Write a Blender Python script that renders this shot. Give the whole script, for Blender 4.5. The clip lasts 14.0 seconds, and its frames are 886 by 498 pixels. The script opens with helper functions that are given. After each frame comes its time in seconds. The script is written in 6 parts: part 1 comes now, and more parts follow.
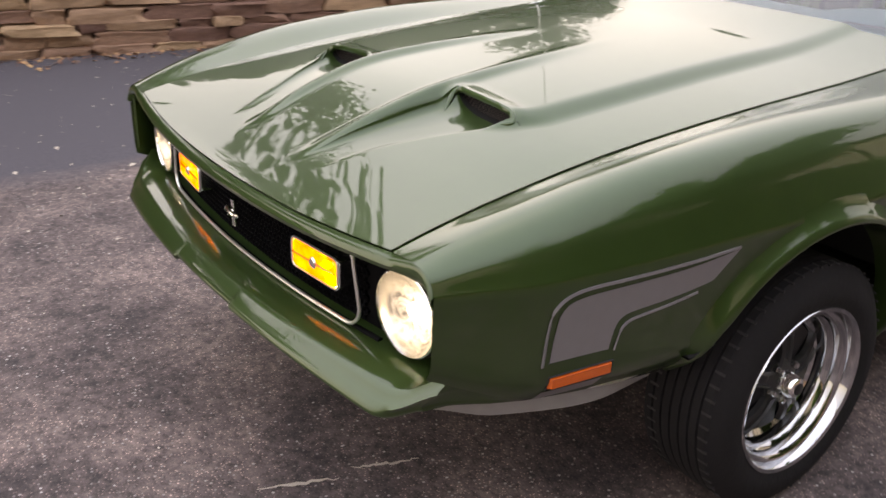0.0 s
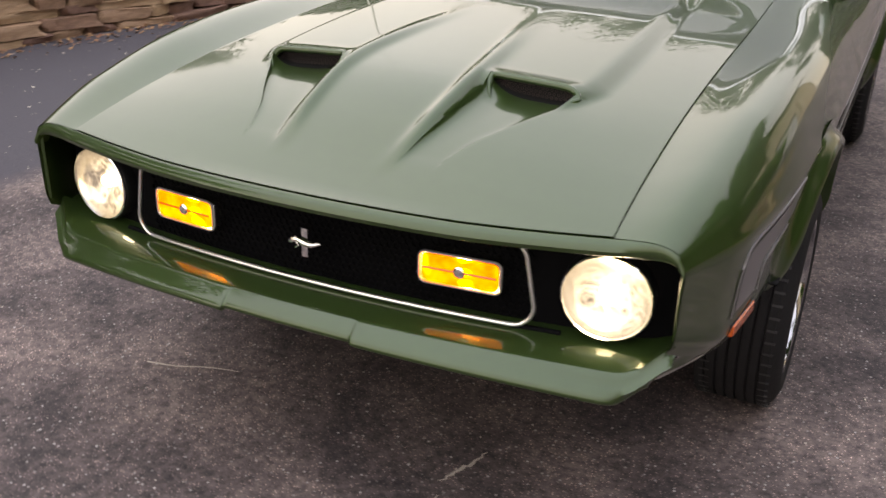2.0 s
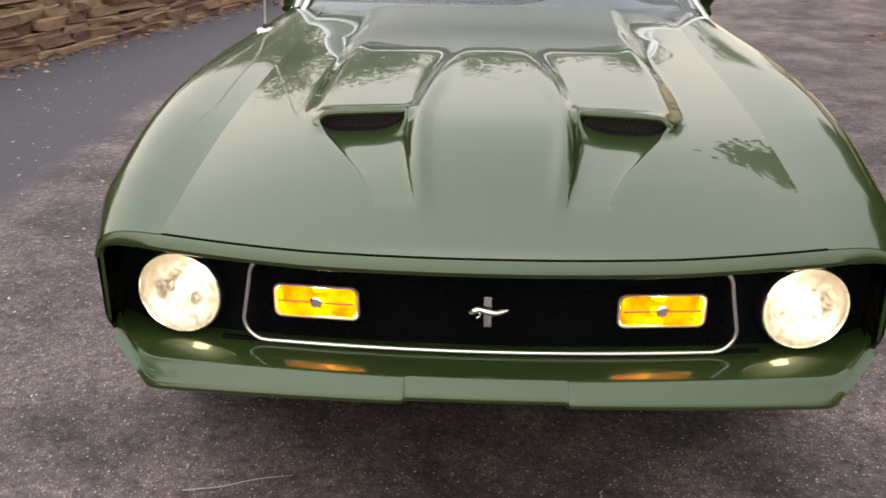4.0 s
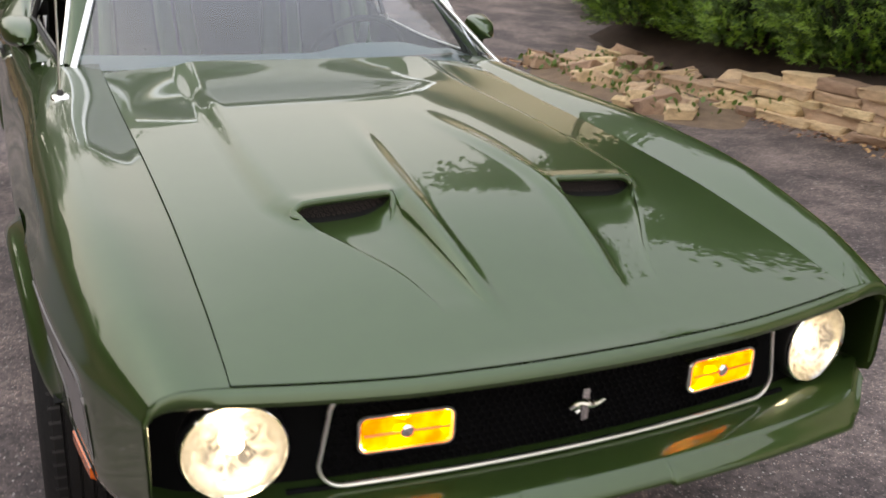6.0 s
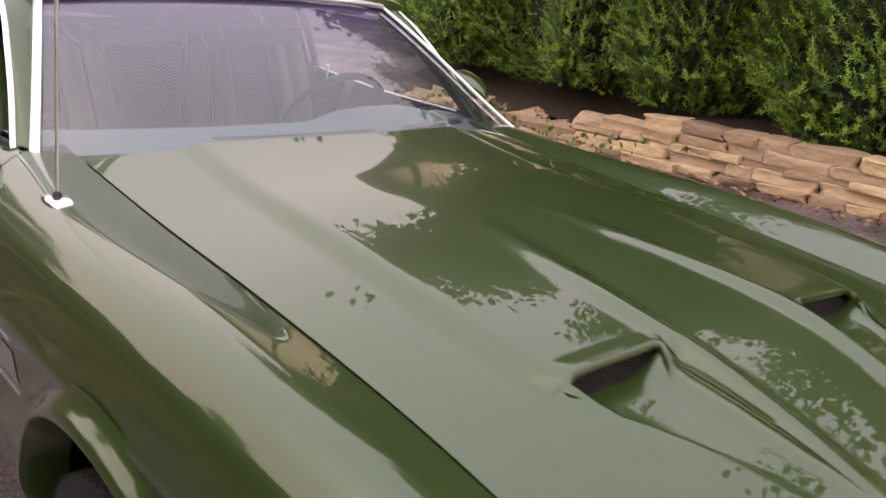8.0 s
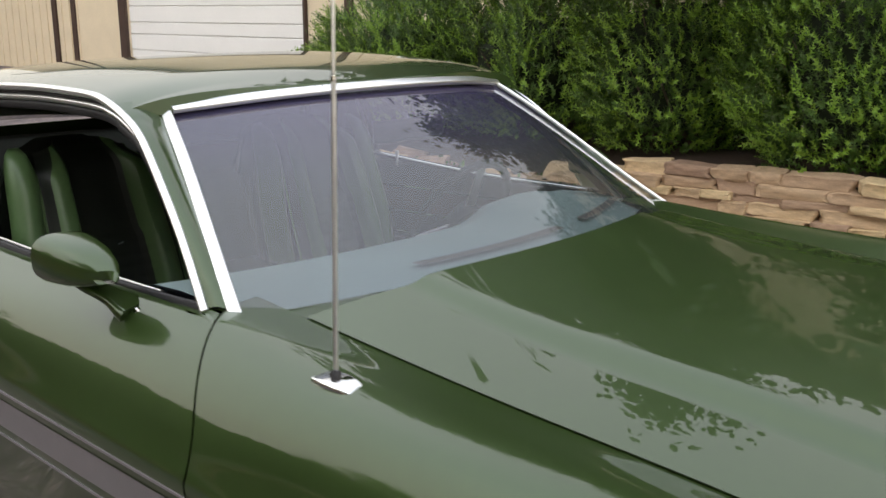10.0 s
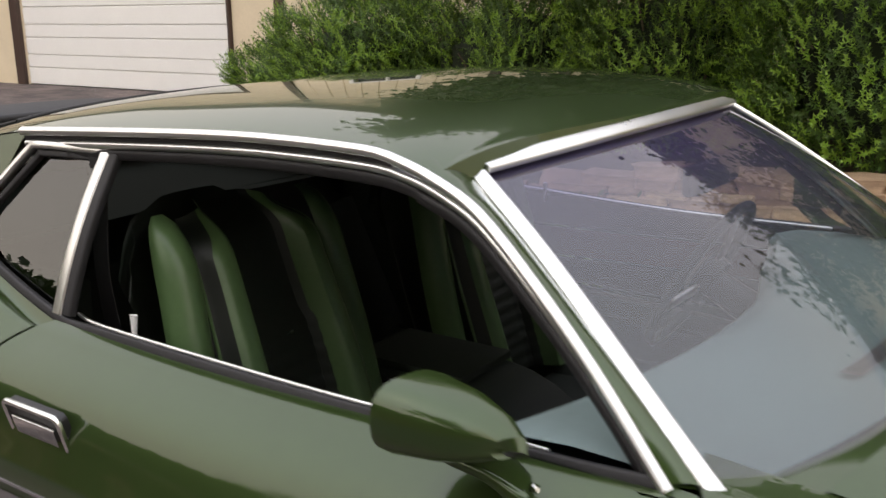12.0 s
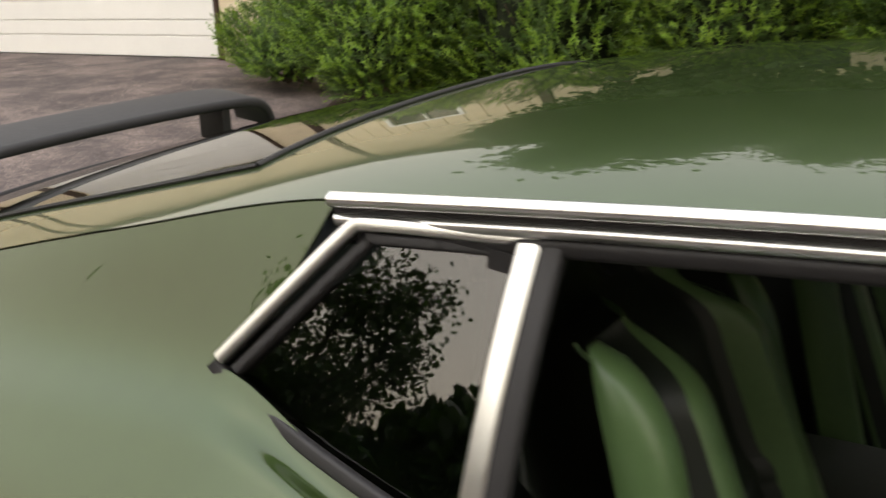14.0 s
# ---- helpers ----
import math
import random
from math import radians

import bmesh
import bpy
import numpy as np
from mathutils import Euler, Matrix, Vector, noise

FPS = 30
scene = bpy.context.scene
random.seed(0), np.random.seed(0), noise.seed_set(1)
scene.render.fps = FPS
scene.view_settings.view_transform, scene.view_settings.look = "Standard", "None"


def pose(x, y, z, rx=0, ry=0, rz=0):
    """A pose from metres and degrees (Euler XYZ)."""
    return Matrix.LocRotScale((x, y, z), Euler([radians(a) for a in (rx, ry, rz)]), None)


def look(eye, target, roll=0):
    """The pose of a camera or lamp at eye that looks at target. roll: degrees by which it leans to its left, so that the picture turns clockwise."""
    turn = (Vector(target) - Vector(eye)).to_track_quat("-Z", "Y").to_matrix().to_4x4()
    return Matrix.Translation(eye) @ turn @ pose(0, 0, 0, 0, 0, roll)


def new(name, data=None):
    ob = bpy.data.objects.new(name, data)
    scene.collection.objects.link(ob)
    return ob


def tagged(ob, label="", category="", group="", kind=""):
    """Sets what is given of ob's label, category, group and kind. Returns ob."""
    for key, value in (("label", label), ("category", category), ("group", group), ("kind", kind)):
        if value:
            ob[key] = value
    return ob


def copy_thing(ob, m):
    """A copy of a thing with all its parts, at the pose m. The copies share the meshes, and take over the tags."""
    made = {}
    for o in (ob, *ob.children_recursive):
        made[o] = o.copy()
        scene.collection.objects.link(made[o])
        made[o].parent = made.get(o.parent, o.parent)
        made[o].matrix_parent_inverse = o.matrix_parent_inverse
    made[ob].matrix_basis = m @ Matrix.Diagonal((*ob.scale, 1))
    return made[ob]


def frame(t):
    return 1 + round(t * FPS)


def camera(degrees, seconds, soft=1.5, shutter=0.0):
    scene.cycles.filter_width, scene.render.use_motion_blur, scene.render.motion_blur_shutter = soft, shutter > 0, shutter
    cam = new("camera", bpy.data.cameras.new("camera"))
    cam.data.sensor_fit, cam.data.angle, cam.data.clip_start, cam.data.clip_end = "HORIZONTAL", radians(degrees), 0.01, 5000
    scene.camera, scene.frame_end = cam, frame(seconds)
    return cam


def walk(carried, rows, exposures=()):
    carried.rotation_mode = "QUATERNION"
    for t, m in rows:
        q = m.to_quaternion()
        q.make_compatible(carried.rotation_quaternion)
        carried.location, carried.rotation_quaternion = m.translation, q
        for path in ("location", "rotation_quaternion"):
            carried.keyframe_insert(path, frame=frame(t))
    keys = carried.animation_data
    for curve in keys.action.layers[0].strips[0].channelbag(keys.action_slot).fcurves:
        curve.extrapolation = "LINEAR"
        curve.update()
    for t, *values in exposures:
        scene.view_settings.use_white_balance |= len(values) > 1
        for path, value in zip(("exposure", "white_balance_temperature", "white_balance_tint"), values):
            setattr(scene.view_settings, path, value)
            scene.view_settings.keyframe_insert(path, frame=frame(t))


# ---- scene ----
cam = camera(49.6, 14.0, shutter=0.5)

PATH = [
    (0, (1.979, -0.832, 1.434), (0.494, 0.244, 0.634), 1.8),
    (0.5, (1.766, -1.014, 1.415), (0.445, 0.242, 0.592), 1.5),
    (1, (1.512, -1.148, 1.409), (0.351, 0.251, 0.575), 2.0),
    (1.5, (1.296, -1.377, 1.412), (0.352, 0.18, 0.585), 2.4),
    (2, (1.053, -1.538, 1.41), (0.264, 0.11, 0.597), 1.5),
    (2.5, (0.736, -1.583, 1.419), (0.17, 0.164, 0.626), 1.6),
    (3, (0.446, -1.678, 1.405), (0.119, 0.15, 0.662), 1.8),
    (3.2, (0.377, -1.721, 1.387), (0.065, 0.115, 0.657), 1.1),
    (5.3, (-0.687, -1.576, 1.434), (-0.147, 0.188, 0.662), 1.4),
    (5.5, (-0.756, -1.493, 1.436), (-0.131, 0.239, 0.656), 1.6),
    (6, (-0.922, -1.313, 1.458), (-0.118, 0.388, 0.78), 2.7),
    (6.5, (-1.124, -1.13, 1.477), (-0.195, 0.503, 0.79), 2.6),
    (7, (-1.19, -0.881, 1.457), (-0.138, 0.676, 0.772), 3.7),
    (7.5, (-1.253, -0.606, 1.461), (-0.112, 0.904, 0.813), 5.3),
    (7.7, (-1.305, -0.5, 1.442), (-0.109, 0.977, 0.82), 5.8),
    (9.8, (-1.672, 0.423, 1.454), (-0.252, 1.75, 0.979), -1.0),
    (10, (-1.679, 0.512, 1.451), (-0.238, 1.813, 0.967), 0.0),
    (10.5, (-1.668, 0.768, 1.456), (-0.223, 2.066, 0.98), 0.5),
    (11, (-1.674, 1.028, 1.458), (-0.195, 2.291, 0.991), 0.6),
    (11.5, (-1.74, 1.309, 1.488), (-0.199, 2.487, 0.999), -1.8),
    (12, (-1.722, 1.566, 1.48), (-0.133, 2.676, 0.984), -0.8),
    (12.5, (-1.644, 1.855, 1.5), (-0.027, 2.924, 1.009), -1.0),
    (13, (-1.62, 2.146, 1.49), (0.032, 3.148, 0.972), -1.6),
    (13.5, (-1.59, 2.413, 1.503), (0.079, 3.363, 0.945), -2.6),
    (14, (-1.448, 2.657, 1.504), (0.167, 3.673, 0.905), -2.6),
]
EXPOSURE = [(0.0, 1.78, 8500, 18), (2.0, 1.60, 8500, 16), (3.2, 1.64, 8600, 16), (5.5, 1.66, 8400, 8), (6.5, 1.72, 8500, 18), (7.5, 1.84, 8900, 30), (10.0, 1.52, 8200, 10), (11.5, 1.44, 8400, 12), (12.5, 1.48, 8900, 15), (14.0, 1.74, 9300, 10)]
walk(cam, [(t, look(eye, target, roll)) for t, eye, target, roll in PATH], EXPOSURE)

# world and light: an overcast, hazy evening sky with a weak, wide sun
world = bpy.data.worlds.new("sky")
scene.world = world
world.use_nodes = True
wn, wl = world.node_tree.nodes, world.node_tree.links
sky = wn.new("ShaderNodeTexSky")
sky.sky_type = "NISHITA"
sky.sun_disc = False
sky.sun_elevation, sky.sun_rotation = radians(66), radians(300)
sky.air_density, sky.dust_density, sky.ozone_density = 1.0, 1.2, 1.0
# thin broken cloud: the sky's own light, covered by grey cloud, thinner in places
coord = wn.new("ShaderNodeTexCoord")
cloud = wn.new("ShaderNodeTexNoise")
cloud.inputs["Scale"].default_value, cloud.inputs["Detail"].default_value = 2.2, 5.0
ramp = wn.new("ShaderNodeValToRGB")
ramp.color_ramp.elements[0].position, ramp.color_ramp.elements[1].position = 0.36, 0.68
ramp.color_ramp.elements[0].color, ramp.color_ramp.elements[1].color = (0.84, 0.84, 0.84, 1), (1, 1, 1, 1)
mix = wn.new("ShaderNodeMixRGB")
wl.new(coord.outputs["Generated"], cloud.inputs["Vector"])
wl.new(cloud.outputs["Fac"], ramp.inputs["Fac"])
wl.new(ramp.outputs["Color"], mix.inputs["Fac"])
wl.new(sky.outputs["Color"], mix.inputs["Color1"])
# cloud is darker towards the horizon
up = wn.new("ShaderNodeSeparateXYZ")
tone = wn.new("ShaderNodeValToRGB")
tone.color_ramp.elements[0].position, tone.color_ramp.elements[1].position = 0.0, 0.9
tone.color_ramp.elements[0].color, tone.color_ramp.elements[1].color = (2.40, 2.32, 2.20, 1), (3.35, 4.3, 6.5, 1)
wl.new(coord.outputs["Generated"], up.inputs[0])
wl.new(up.outputs["Z"], tone.inputs["Fac"])
wl.new(tone.outputs["Color"], mix.inputs["Color2"])
# the south-western half of the sky is the brighter one
aim = wn.new("ShaderNodeVectorMath")
aim.operation = "DOT_PRODUCT"
aim.inputs[1].default_value = (-0.88, -0.42, 0.2)
wl.new(coord.outputs["Generated"], aim.inputs[0])
west = wn.new("ShaderNodeMapRange")
west.inputs["From Min"].default_value, west.inputs["From Max"].default_value = -0.9, 0.9
sides = wn.new("ShaderNodeValToRGB")
sides.color_ramp.elements[0].color, sides.color_ramp.elements[1].color = (0.50, 0.56, 0.62, 1), (1.48, 1.44, 1.34, 1)
wl.new(aim.outputs["Value"], west.inputs["Value"])
glow = wn.new("ShaderNodeMixRGB")
glow.blend_type = "MULTIPLY"
glow.inputs["Fac"].default_value = 1.0
wl.new(mix.outputs["Color"], glow.inputs["Color1"])
wl.new(west.outputs[0], sides.inputs["Fac"])
wl.new(sides.outputs["Color"], glow.inputs["Color2"])
wl.new(glow.outputs["Color"], wn["Background"].inputs["Color"])
wn["Background"].inputs["Strength"].default_value = 0.14

sun = new("sun", bpy.data.lights.new("sun", "SUN"))
sun.data.energy, sun.data.angle, sun.data.color = 0.5, radians(172), (1.0, 0.93, 0.82)
sun.matrix_world = look((-4, 2, 10), (0, 0, 0))


# ---------------------------------------------------------------- materials
def material(name, color, rough=0.5, metal=0.0, coat=0.0, bump=0.0, scale=30.0, vary=0.0, vscale=3.0, emit=None, spec=0.5, rvary=0.0, ob_vary=0.0, isl_vary=0.0, coat_rough=0.03):
    """A principled material with noise in colour (at two scales), gloss and relief, in object coordinates."""
    m = bpy.data.materials.new(name)
    m.use_nodes = True
    n, l = m.node_tree.nodes, m.node_tree.links
    p = n["Principled BSDF"]
    p.inputs["Base Color"].default_value = (*color, 1)
    p.inputs["Roughness"].default_value = rough
    p.inputs["Metallic"].default_value = metal
    p.inputs["Specular IOR Level"].default_value = spec
    p.inputs["Coat Weight"].default_value = coat
    p.inputs["Coat Roughness"].default_value = coat_rough
    tc = n.new("ShaderNodeTexCoord")
    if vary or ob_vary or isl_vary:
        big, fine = n.new("ShaderNodeTexNoise"), n.new("ShaderNodeTexNoise")
        big.inputs["Scale"].default_value, fine.inputs["Scale"].default_value = vscale, vscale * 12
        big.inputs["Detail"].default_value = fine.inputs["Detail"].default_value = 4
        l.new(tc.outputs["Object"], big.inputs["Vector"])
        l.new(tc.outputs["Object"], fine.inputs["Vector"])
        add = n.new("ShaderNodeMath")
        add.operation = "ADD"
        l.new(big.outputs["Fac"], add.inputs[0])
        l.new(fine.outputs["Fac"], add.inputs[1])
        rng = n.new("ShaderNodeMapRange")
        rng.inputs["From Min"].default_value, rng.inputs["From Max"].default_value = 0.6, 1.4
        rng.inputs["To Min"].default_value, rng.inputs["To Max"].default_value = 1 - vary, 1 + vary
        l.new(add.outputs[0], rng.inputs["Value"])
        value = rng.outputs[0]
        hs = n.new("ShaderNodeHueSaturation")
        hs.inputs["Color"].default_value = (*color, 1)
        if ob_vary or isl_vary:
            src = n.new("ShaderNodeObjectInfo") if ob_vary else n.new("ShaderNodeNewGeometry")
            rnd = src.outputs["Random"] if ob_vary else src.outputs["Random Per Island"]
            k = ob_vary or isl_vary
            r2 = n.new("ShaderNodeMapRange")
            r2.inputs["To Min"].default_value, r2.inputs["To Max"].default_value = 1 - k, 1 + k
            l.new(rnd, r2.inputs["Value"])
            mul = n.new("ShaderNodeMath")
            mul.operation = "MULTIPLY"
            l.new(value, mul.inputs[0])
            l.new(r2.outputs[0], mul.inputs[1])
            value = mul.outputs[0]
            h3 = n.new("ShaderNodeMapRange")
            h3.inputs["To Min"].default_value, h3.inputs["To Max"].default_value = 0.5 - 0.014 * k / 0.3, 0.5 + 0.012 * k / 0.3
            l.new(rnd, h3.inputs["Value"])
            l.new(h3.outputs[0], hs.inputs["Hue"])
        l.new(value, hs.inputs["Value"])
        l.new(hs.outputs["Color"], p.inputs["Base Color"])
    if rvary:
        rn = n.new("ShaderNodeTexNoise")
        rn.inputs["Scale"].default_value, rn.inputs["Detail"].default_value = vscale * 3, 6
        l.new(tc.outputs["Object"], rn.inputs["Vector"])
        rr = n.new("ShaderNodeMapRange")
        rr.inputs["To Min"].default_value, rr.inputs["To Max"].default_value = max(rough - rvary, 0.02), rough + rvary
        l.new(rn.outputs["Fac"], rr.inputs["Value"])
        l.new(rr.outputs[0], p.inputs["Roughness"])
    if bump:
        bn = n.new("ShaderNodeTexNoise")
        bn.inputs["Scale"].default_value, bn.inputs["Detail"].default_value = scale, 8
        l.new(tc.outputs["Object"], bn.inputs["Vector"])
        b = n.new("ShaderNodeBump")
        b.inputs["Strength"].default_value, b.inputs["Distance"].default_value = bump, 0.01
        l.new(bn.outputs["Fac"], b.inputs["Height"])
        l.new(b.outputs["Normal"], p.inputs["Normal"])
    if emit:
        p.inputs["Emission Color"].default_value = (*emit[:3], 1)
        p.inputs["Emission Strength"].default_value = emit[3]
    return m


paint = material("green_metallic_paint", (0.033, 0.060, 0.016), rough=0.34, metal=0.42, spec=0.12, coat=1.0, vary=0.05, vscale=2.0, coat_rough=0.015)
paint.node_tree.nodes["Principled BSDF"].inputs["Coat IOR"].default_value = 1.52
paint_dark = material("green_underside_paint", (0.03, 0.05, 0.02), rough=0.5, vary=0.1)
argent = material("argent_grey_stripe", (0.21, 0.195, 0.20), rough=0.42, metal=0.2, coat=0.35, vary=0.05)
stripe_edge = material("dark_pinstripe", (0.035, 0.045, 0.032), rough=0.45, vary=0.05)
chrome = material("chrome", (0.82, 0.82, 0.80), rough=0.06, metal=1.0, rvary=0.03)
silver_paint = material("pale_silver_paint", (0.36, 0.35, 0.34), rough=0.4, metal=0.3, vary=0.1)
# darker copy of chrome: the rim's dark reflections are put into the base colour
wheel_chrome = material("wheel_chrome", (0.50, 0.50, 0.51), rough=0.08, metal=1.0, rvary=0.04)
spoke_grey = material("charcoal_wheel_enamel", (0.05, 0.05, 0.052), rough=0.35, metal=0.6, vary=0.1)
bright_trim = material("polished_stainless_trim", (0.86, 0.86, 0.84), rough=0.30, metal=1.0, rvary=0.06)
black_rubber = material("black_rubber", (0.016, 0.015, 0.016), rough=0.6, bump=0.1, scale=120, vary=0.2)
tyre_rubber = material("tyre_rubber", (0.011, 0.010, 0.0105), rough=0.85, spec=0.25, bump=0.15, scale=60, vary=0.2, vscale=8)
black_plastic = material("satin_black_plastic", (0.010, 0.010, 0.011), rough=0.42, bump=0.08, scale=90, vary=0.1)
duct_plastic = material("brown_black_duct_plastic", (0.040, 0.026, 0.026), rough=0.35, vary=0.1)
grille_black = material("black_grille_mesh", (0.003, 0.003, 0.0035), rough=0.7, vary=0.1, spec=0.06)
lit_bowl = material("lit_reflector_bowl", (0.60, 0.58, 0.54), rough=0.25, metal=1.0, emit=(1.0, 0.84, 0.62, 1.0), vary=0.1, vscale=30)
q = lit_bowl.node_tree


def lamp_node(kind, op, a, b=None):
    k = q.nodes.new(kind)
    k.operation = op
    for sock, v in zip(k.inputs, (a, b)):
        if isinstance(v, (float, int)):
            sock.default_value = v
        elif v is not None:
            q.links.new(v, sock)
    return k.outputs[0]


# the bulb's light on the bowl, put into its emission: strongest round the lamp's axis, broken by noise for the lens
# flutes
tc_, nz_, sp_ = q.nodes.new("ShaderNodeTexCoord"), q.nodes.new("ShaderNodeTexNoise"), q.nodes.new("ShaderNodeSeparateXYZ")
nz_.inputs["Scale"].default_value, nz_.inputs["Detail"].default_value, nz_.inputs["Distortion"].default_value = 30, 3.0, 1.6
q.links.new(tc_.outputs["Object"], nz_.inputs["Vector"])
q.links.new(tc_.outputs["Object"], sp_.inputs[0])
dx_ = lamp_node("ShaderNodeMath", "SUBTRACT", lamp_node("ShaderNodeMath", "ABSOLUTE", sp_.outputs["X"]), 0.634)
dz_ = lamp_node("ShaderNodeMath", "SUBTRACT", sp_.outputs["Z"], 0.582)
rr_ = lamp_node("ShaderNodeMath", "SQRT", lamp_node("ShaderNodeMath", "ADD", lamp_node("ShaderNodeMath", "MULTIPLY", dx_, dx_), lamp_node("ShaderNodeMath", "MULTIPLY", dz_, dz_)))
fall_ = q.nodes.new("ShaderNodeMapRange")
fall_.inputs["From Min"].default_value, fall_.inputs["From Max"].default_value = 0.090, 0.016
fall_.inputs["To Min"].default_value, fall_.inputs["To Max"].default_value = 0.0, 1.0
q.links.new(rr_, fall_.inputs["Value"])
flute_ = q.nodes.new("ShaderNodeMapRange")
flute_.inputs["From Min"].default_value, flute_.inputs["From Max"].default_value = 0.40, 0.60
flute_.inputs["To Min"].default_value, flute_.inputs["To Max"].default_value = 0.10, 2.4
q.links.new(nz_.outputs["Fac"], flute_.inputs["Value"])
power_ = lamp_node("ShaderNodeMath", "MULTIPLY", lamp_node("ShaderNodeMath", "POWER", fall_.outputs[0], 1.4), flute_.outputs[0])
q.links.new(lamp_node("ShaderNodeMath", "MULTIPLY_ADD", power_, 0.34), q.nodes["Principled BSDF"].inputs["Emission Strength"])
q.nodes["Principled BSDF"].inputs["Emission Color"].default_value = (1.0, 0.88, 0.70, 1)
for k_ in q.nodes:
    if k_.bl_idname == "ShaderNodeMath" and k_.operation == "MULTIPLY_ADD":
        k_.inputs[2].default_value = 0.05
# near-black that puts the shade of hollows and gaps into colour
void_black = material("hollow_shade_black", (0.004, 0.004, 0.004), rough=0.9, vary=0.1)
vinyl_green = material("green_vinyl", (0.070, 0.130, 0.050), rough=0.36, bump=0.012, scale=120, vary=0.08, vscale=6)
vinyl_dark = material("dark_green_woven_vinyl", (0.0055, 0.009, 0.005), rough=0.55, bump=0.03, scale=160, vary=0.15, vscale=10)
carpet_dark = material("dark_green_carpet", (0.005, 0.007, 0.005), rough=0.95, bump=0.08, scale=200, vary=0.2)
dash_green = material("grey_green_padded_dash", (0.26, 0.35, 0.35), rough=0.5, bump=0.02, scale=140, vary=0.06)
wood_dark = material("dark_wood_grain_panel", (0.035, 0.012, 0.008), rough=0.35, vary=0.3, vscale=14)
headliner = material("dark_headliner", (0.095, 0.112, 0.124), rough=0.9, bump=0.03, scale=150, vary=0.1)
amber = material("amber_lens", (0.75, 0.22, 0.01), rough=0.18, coat=0.6, emit=(1.0, 0.42, 0.02, 0.78), vary=0.15, vscale=30)
q = amber.node_tree
tc_, nz_, rp_ = q.nodes.new("ShaderNodeTexCoord"), q.nodes.new("ShaderNodeTexNoise"), q.nodes.new("ShaderNodeValToRGB")
nz_.inputs["Scale"].default_value, nz_.inputs["Detail"].default_value = 26, 2
rp_.color_ramp.elements[0].position, rp_.color_ramp.elements[1].position = 0.38, 0.62
rp_.color_ramp.elements[0].color, rp_.color_ramp.elements[1].color = (1.0, 0.17, 0.003, 1), (1.0, 0.50, 0.010, 1)
q.links.new(tc_.outputs["Object"], nz_.inputs["Vector"])
q.links.new(nz_.outputs["Fac"], rp_.inputs["Fac"])
q.links.new(rp_.outputs["Color"], q.nodes["Principled BSDF"].inputs["Emission Color"])
# the lens lets the bulb behind it show through
through_amber, lens_mix = q.nodes.new("ShaderNodeBsdfTransparent"), q.nodes.new("ShaderNodeMixShader")
through_amber.inputs["Color"].default_value = (1.0, 0.60, 0.05, 1)
lens_mix.inputs[0].default_value = 0.45
q.links.new(q.nodes["Principled BSDF"].outputs[0], lens_mix.inputs[1])
q.links.new(through_amber.outputs[0], lens_mix.inputs[2])
q.links.new(lens_mix.outputs[0], q.nodes["Material Output"].inputs["Surface"])
amber_side = material("orange_marker_lens", (0.60, 0.10, 0.008), rough=0.2, coat=0.6, vary=0.12, vscale=40)
bulb_glow = material("glowing_bulb", (1, 0.8, 0.4), rough=0.4, emit=(1.0, 0.90, 0.72, 7.0))
amber_bulb = material("glowing_amber_bulb", (1, 0.6, 0.1), rough=0.4, emit=(1.0, 0.80, 0.40, 22.0))
reflector = material("silvered_reflector", (0.88, 0.86, 0.82), rough=0.18, metal=1.0)
white_paint = material("white_door_paint", (0.80, 0.79, 0.76), rough=0.45, bump=0.05, scale=40, vary=0.03)
beige_siding = material("beige_board_siding", (0.68, 0.57, 0.41), rough=0.7, bump=0.2, scale=60, vary=0.07)
brown_trim = material("dark_brown_timber_trim", (0.055, 0.030, 0.022), rough=0.6, bump=0.2, scale=50, vary=0.15)
shingle = material("grey_brown_roof_shingle", (0.10, 0.085, 0.075), rough=0.9, bump=0.5, scale=40, vary=0.25)
stone = material("buff_sandstone", (0.43, 0.295, 0.185), rough=0.85, bump=0.9, scale=22, vary=0.38, vscale=5, ob_vary=0.42)
stone_dark = material("weathered_sandstone", (0.275, 0.165, 0.105), rough=0.88, bump=0.9, scale=22, vary=0.42, vscale=5, ob_vary=0.45)
soil = material("dark_mulch", (0.045, 0.026, 0.017), rough=0.95, bump=1.0, scale=45, vary=0.4, vscale=9)
litter = material("dry_leaf_litter", (0.30, 0.16, 0.085), rough=0.85, vary=0.3, vscale=20, isl_vary=0.5)
chip = material("pale_gravel_chip", (0.42, 0.36, 0.30), rough=0.85, vary=0.2, vscale=20, isl_vary=0.4)
bark = material("grey_brown_bark", (0.085, 0.062, 0.045), rough=0.9, bump=0.9, scale=25, vary=0.35)


def leafy(name, color, k):
    m = material(name, color, rough=0.45, vary=0.25, vscale=1.2, isl_vary=k)
    n, l = m.node_tree.nodes, m.node_tree.links
    p = n["Principled BSDF"]
    t = n.new("ShaderNodeBsdfTranslucent")
    t.inputs["Color"].default_value = (color[0] * 1.5, color[1] * 1.5, color[2] * 0.8, 1)
    x = n.new("ShaderNodeMixShader")
    x.inputs[0].default_value = 0.3
    l.new(p.outputs[0], x.inputs[1])
    l.new(t.outputs[0], x.inputs[2])
    l.new(x.outputs[0], n["Material Output"].inputs["Surface"])
    return m


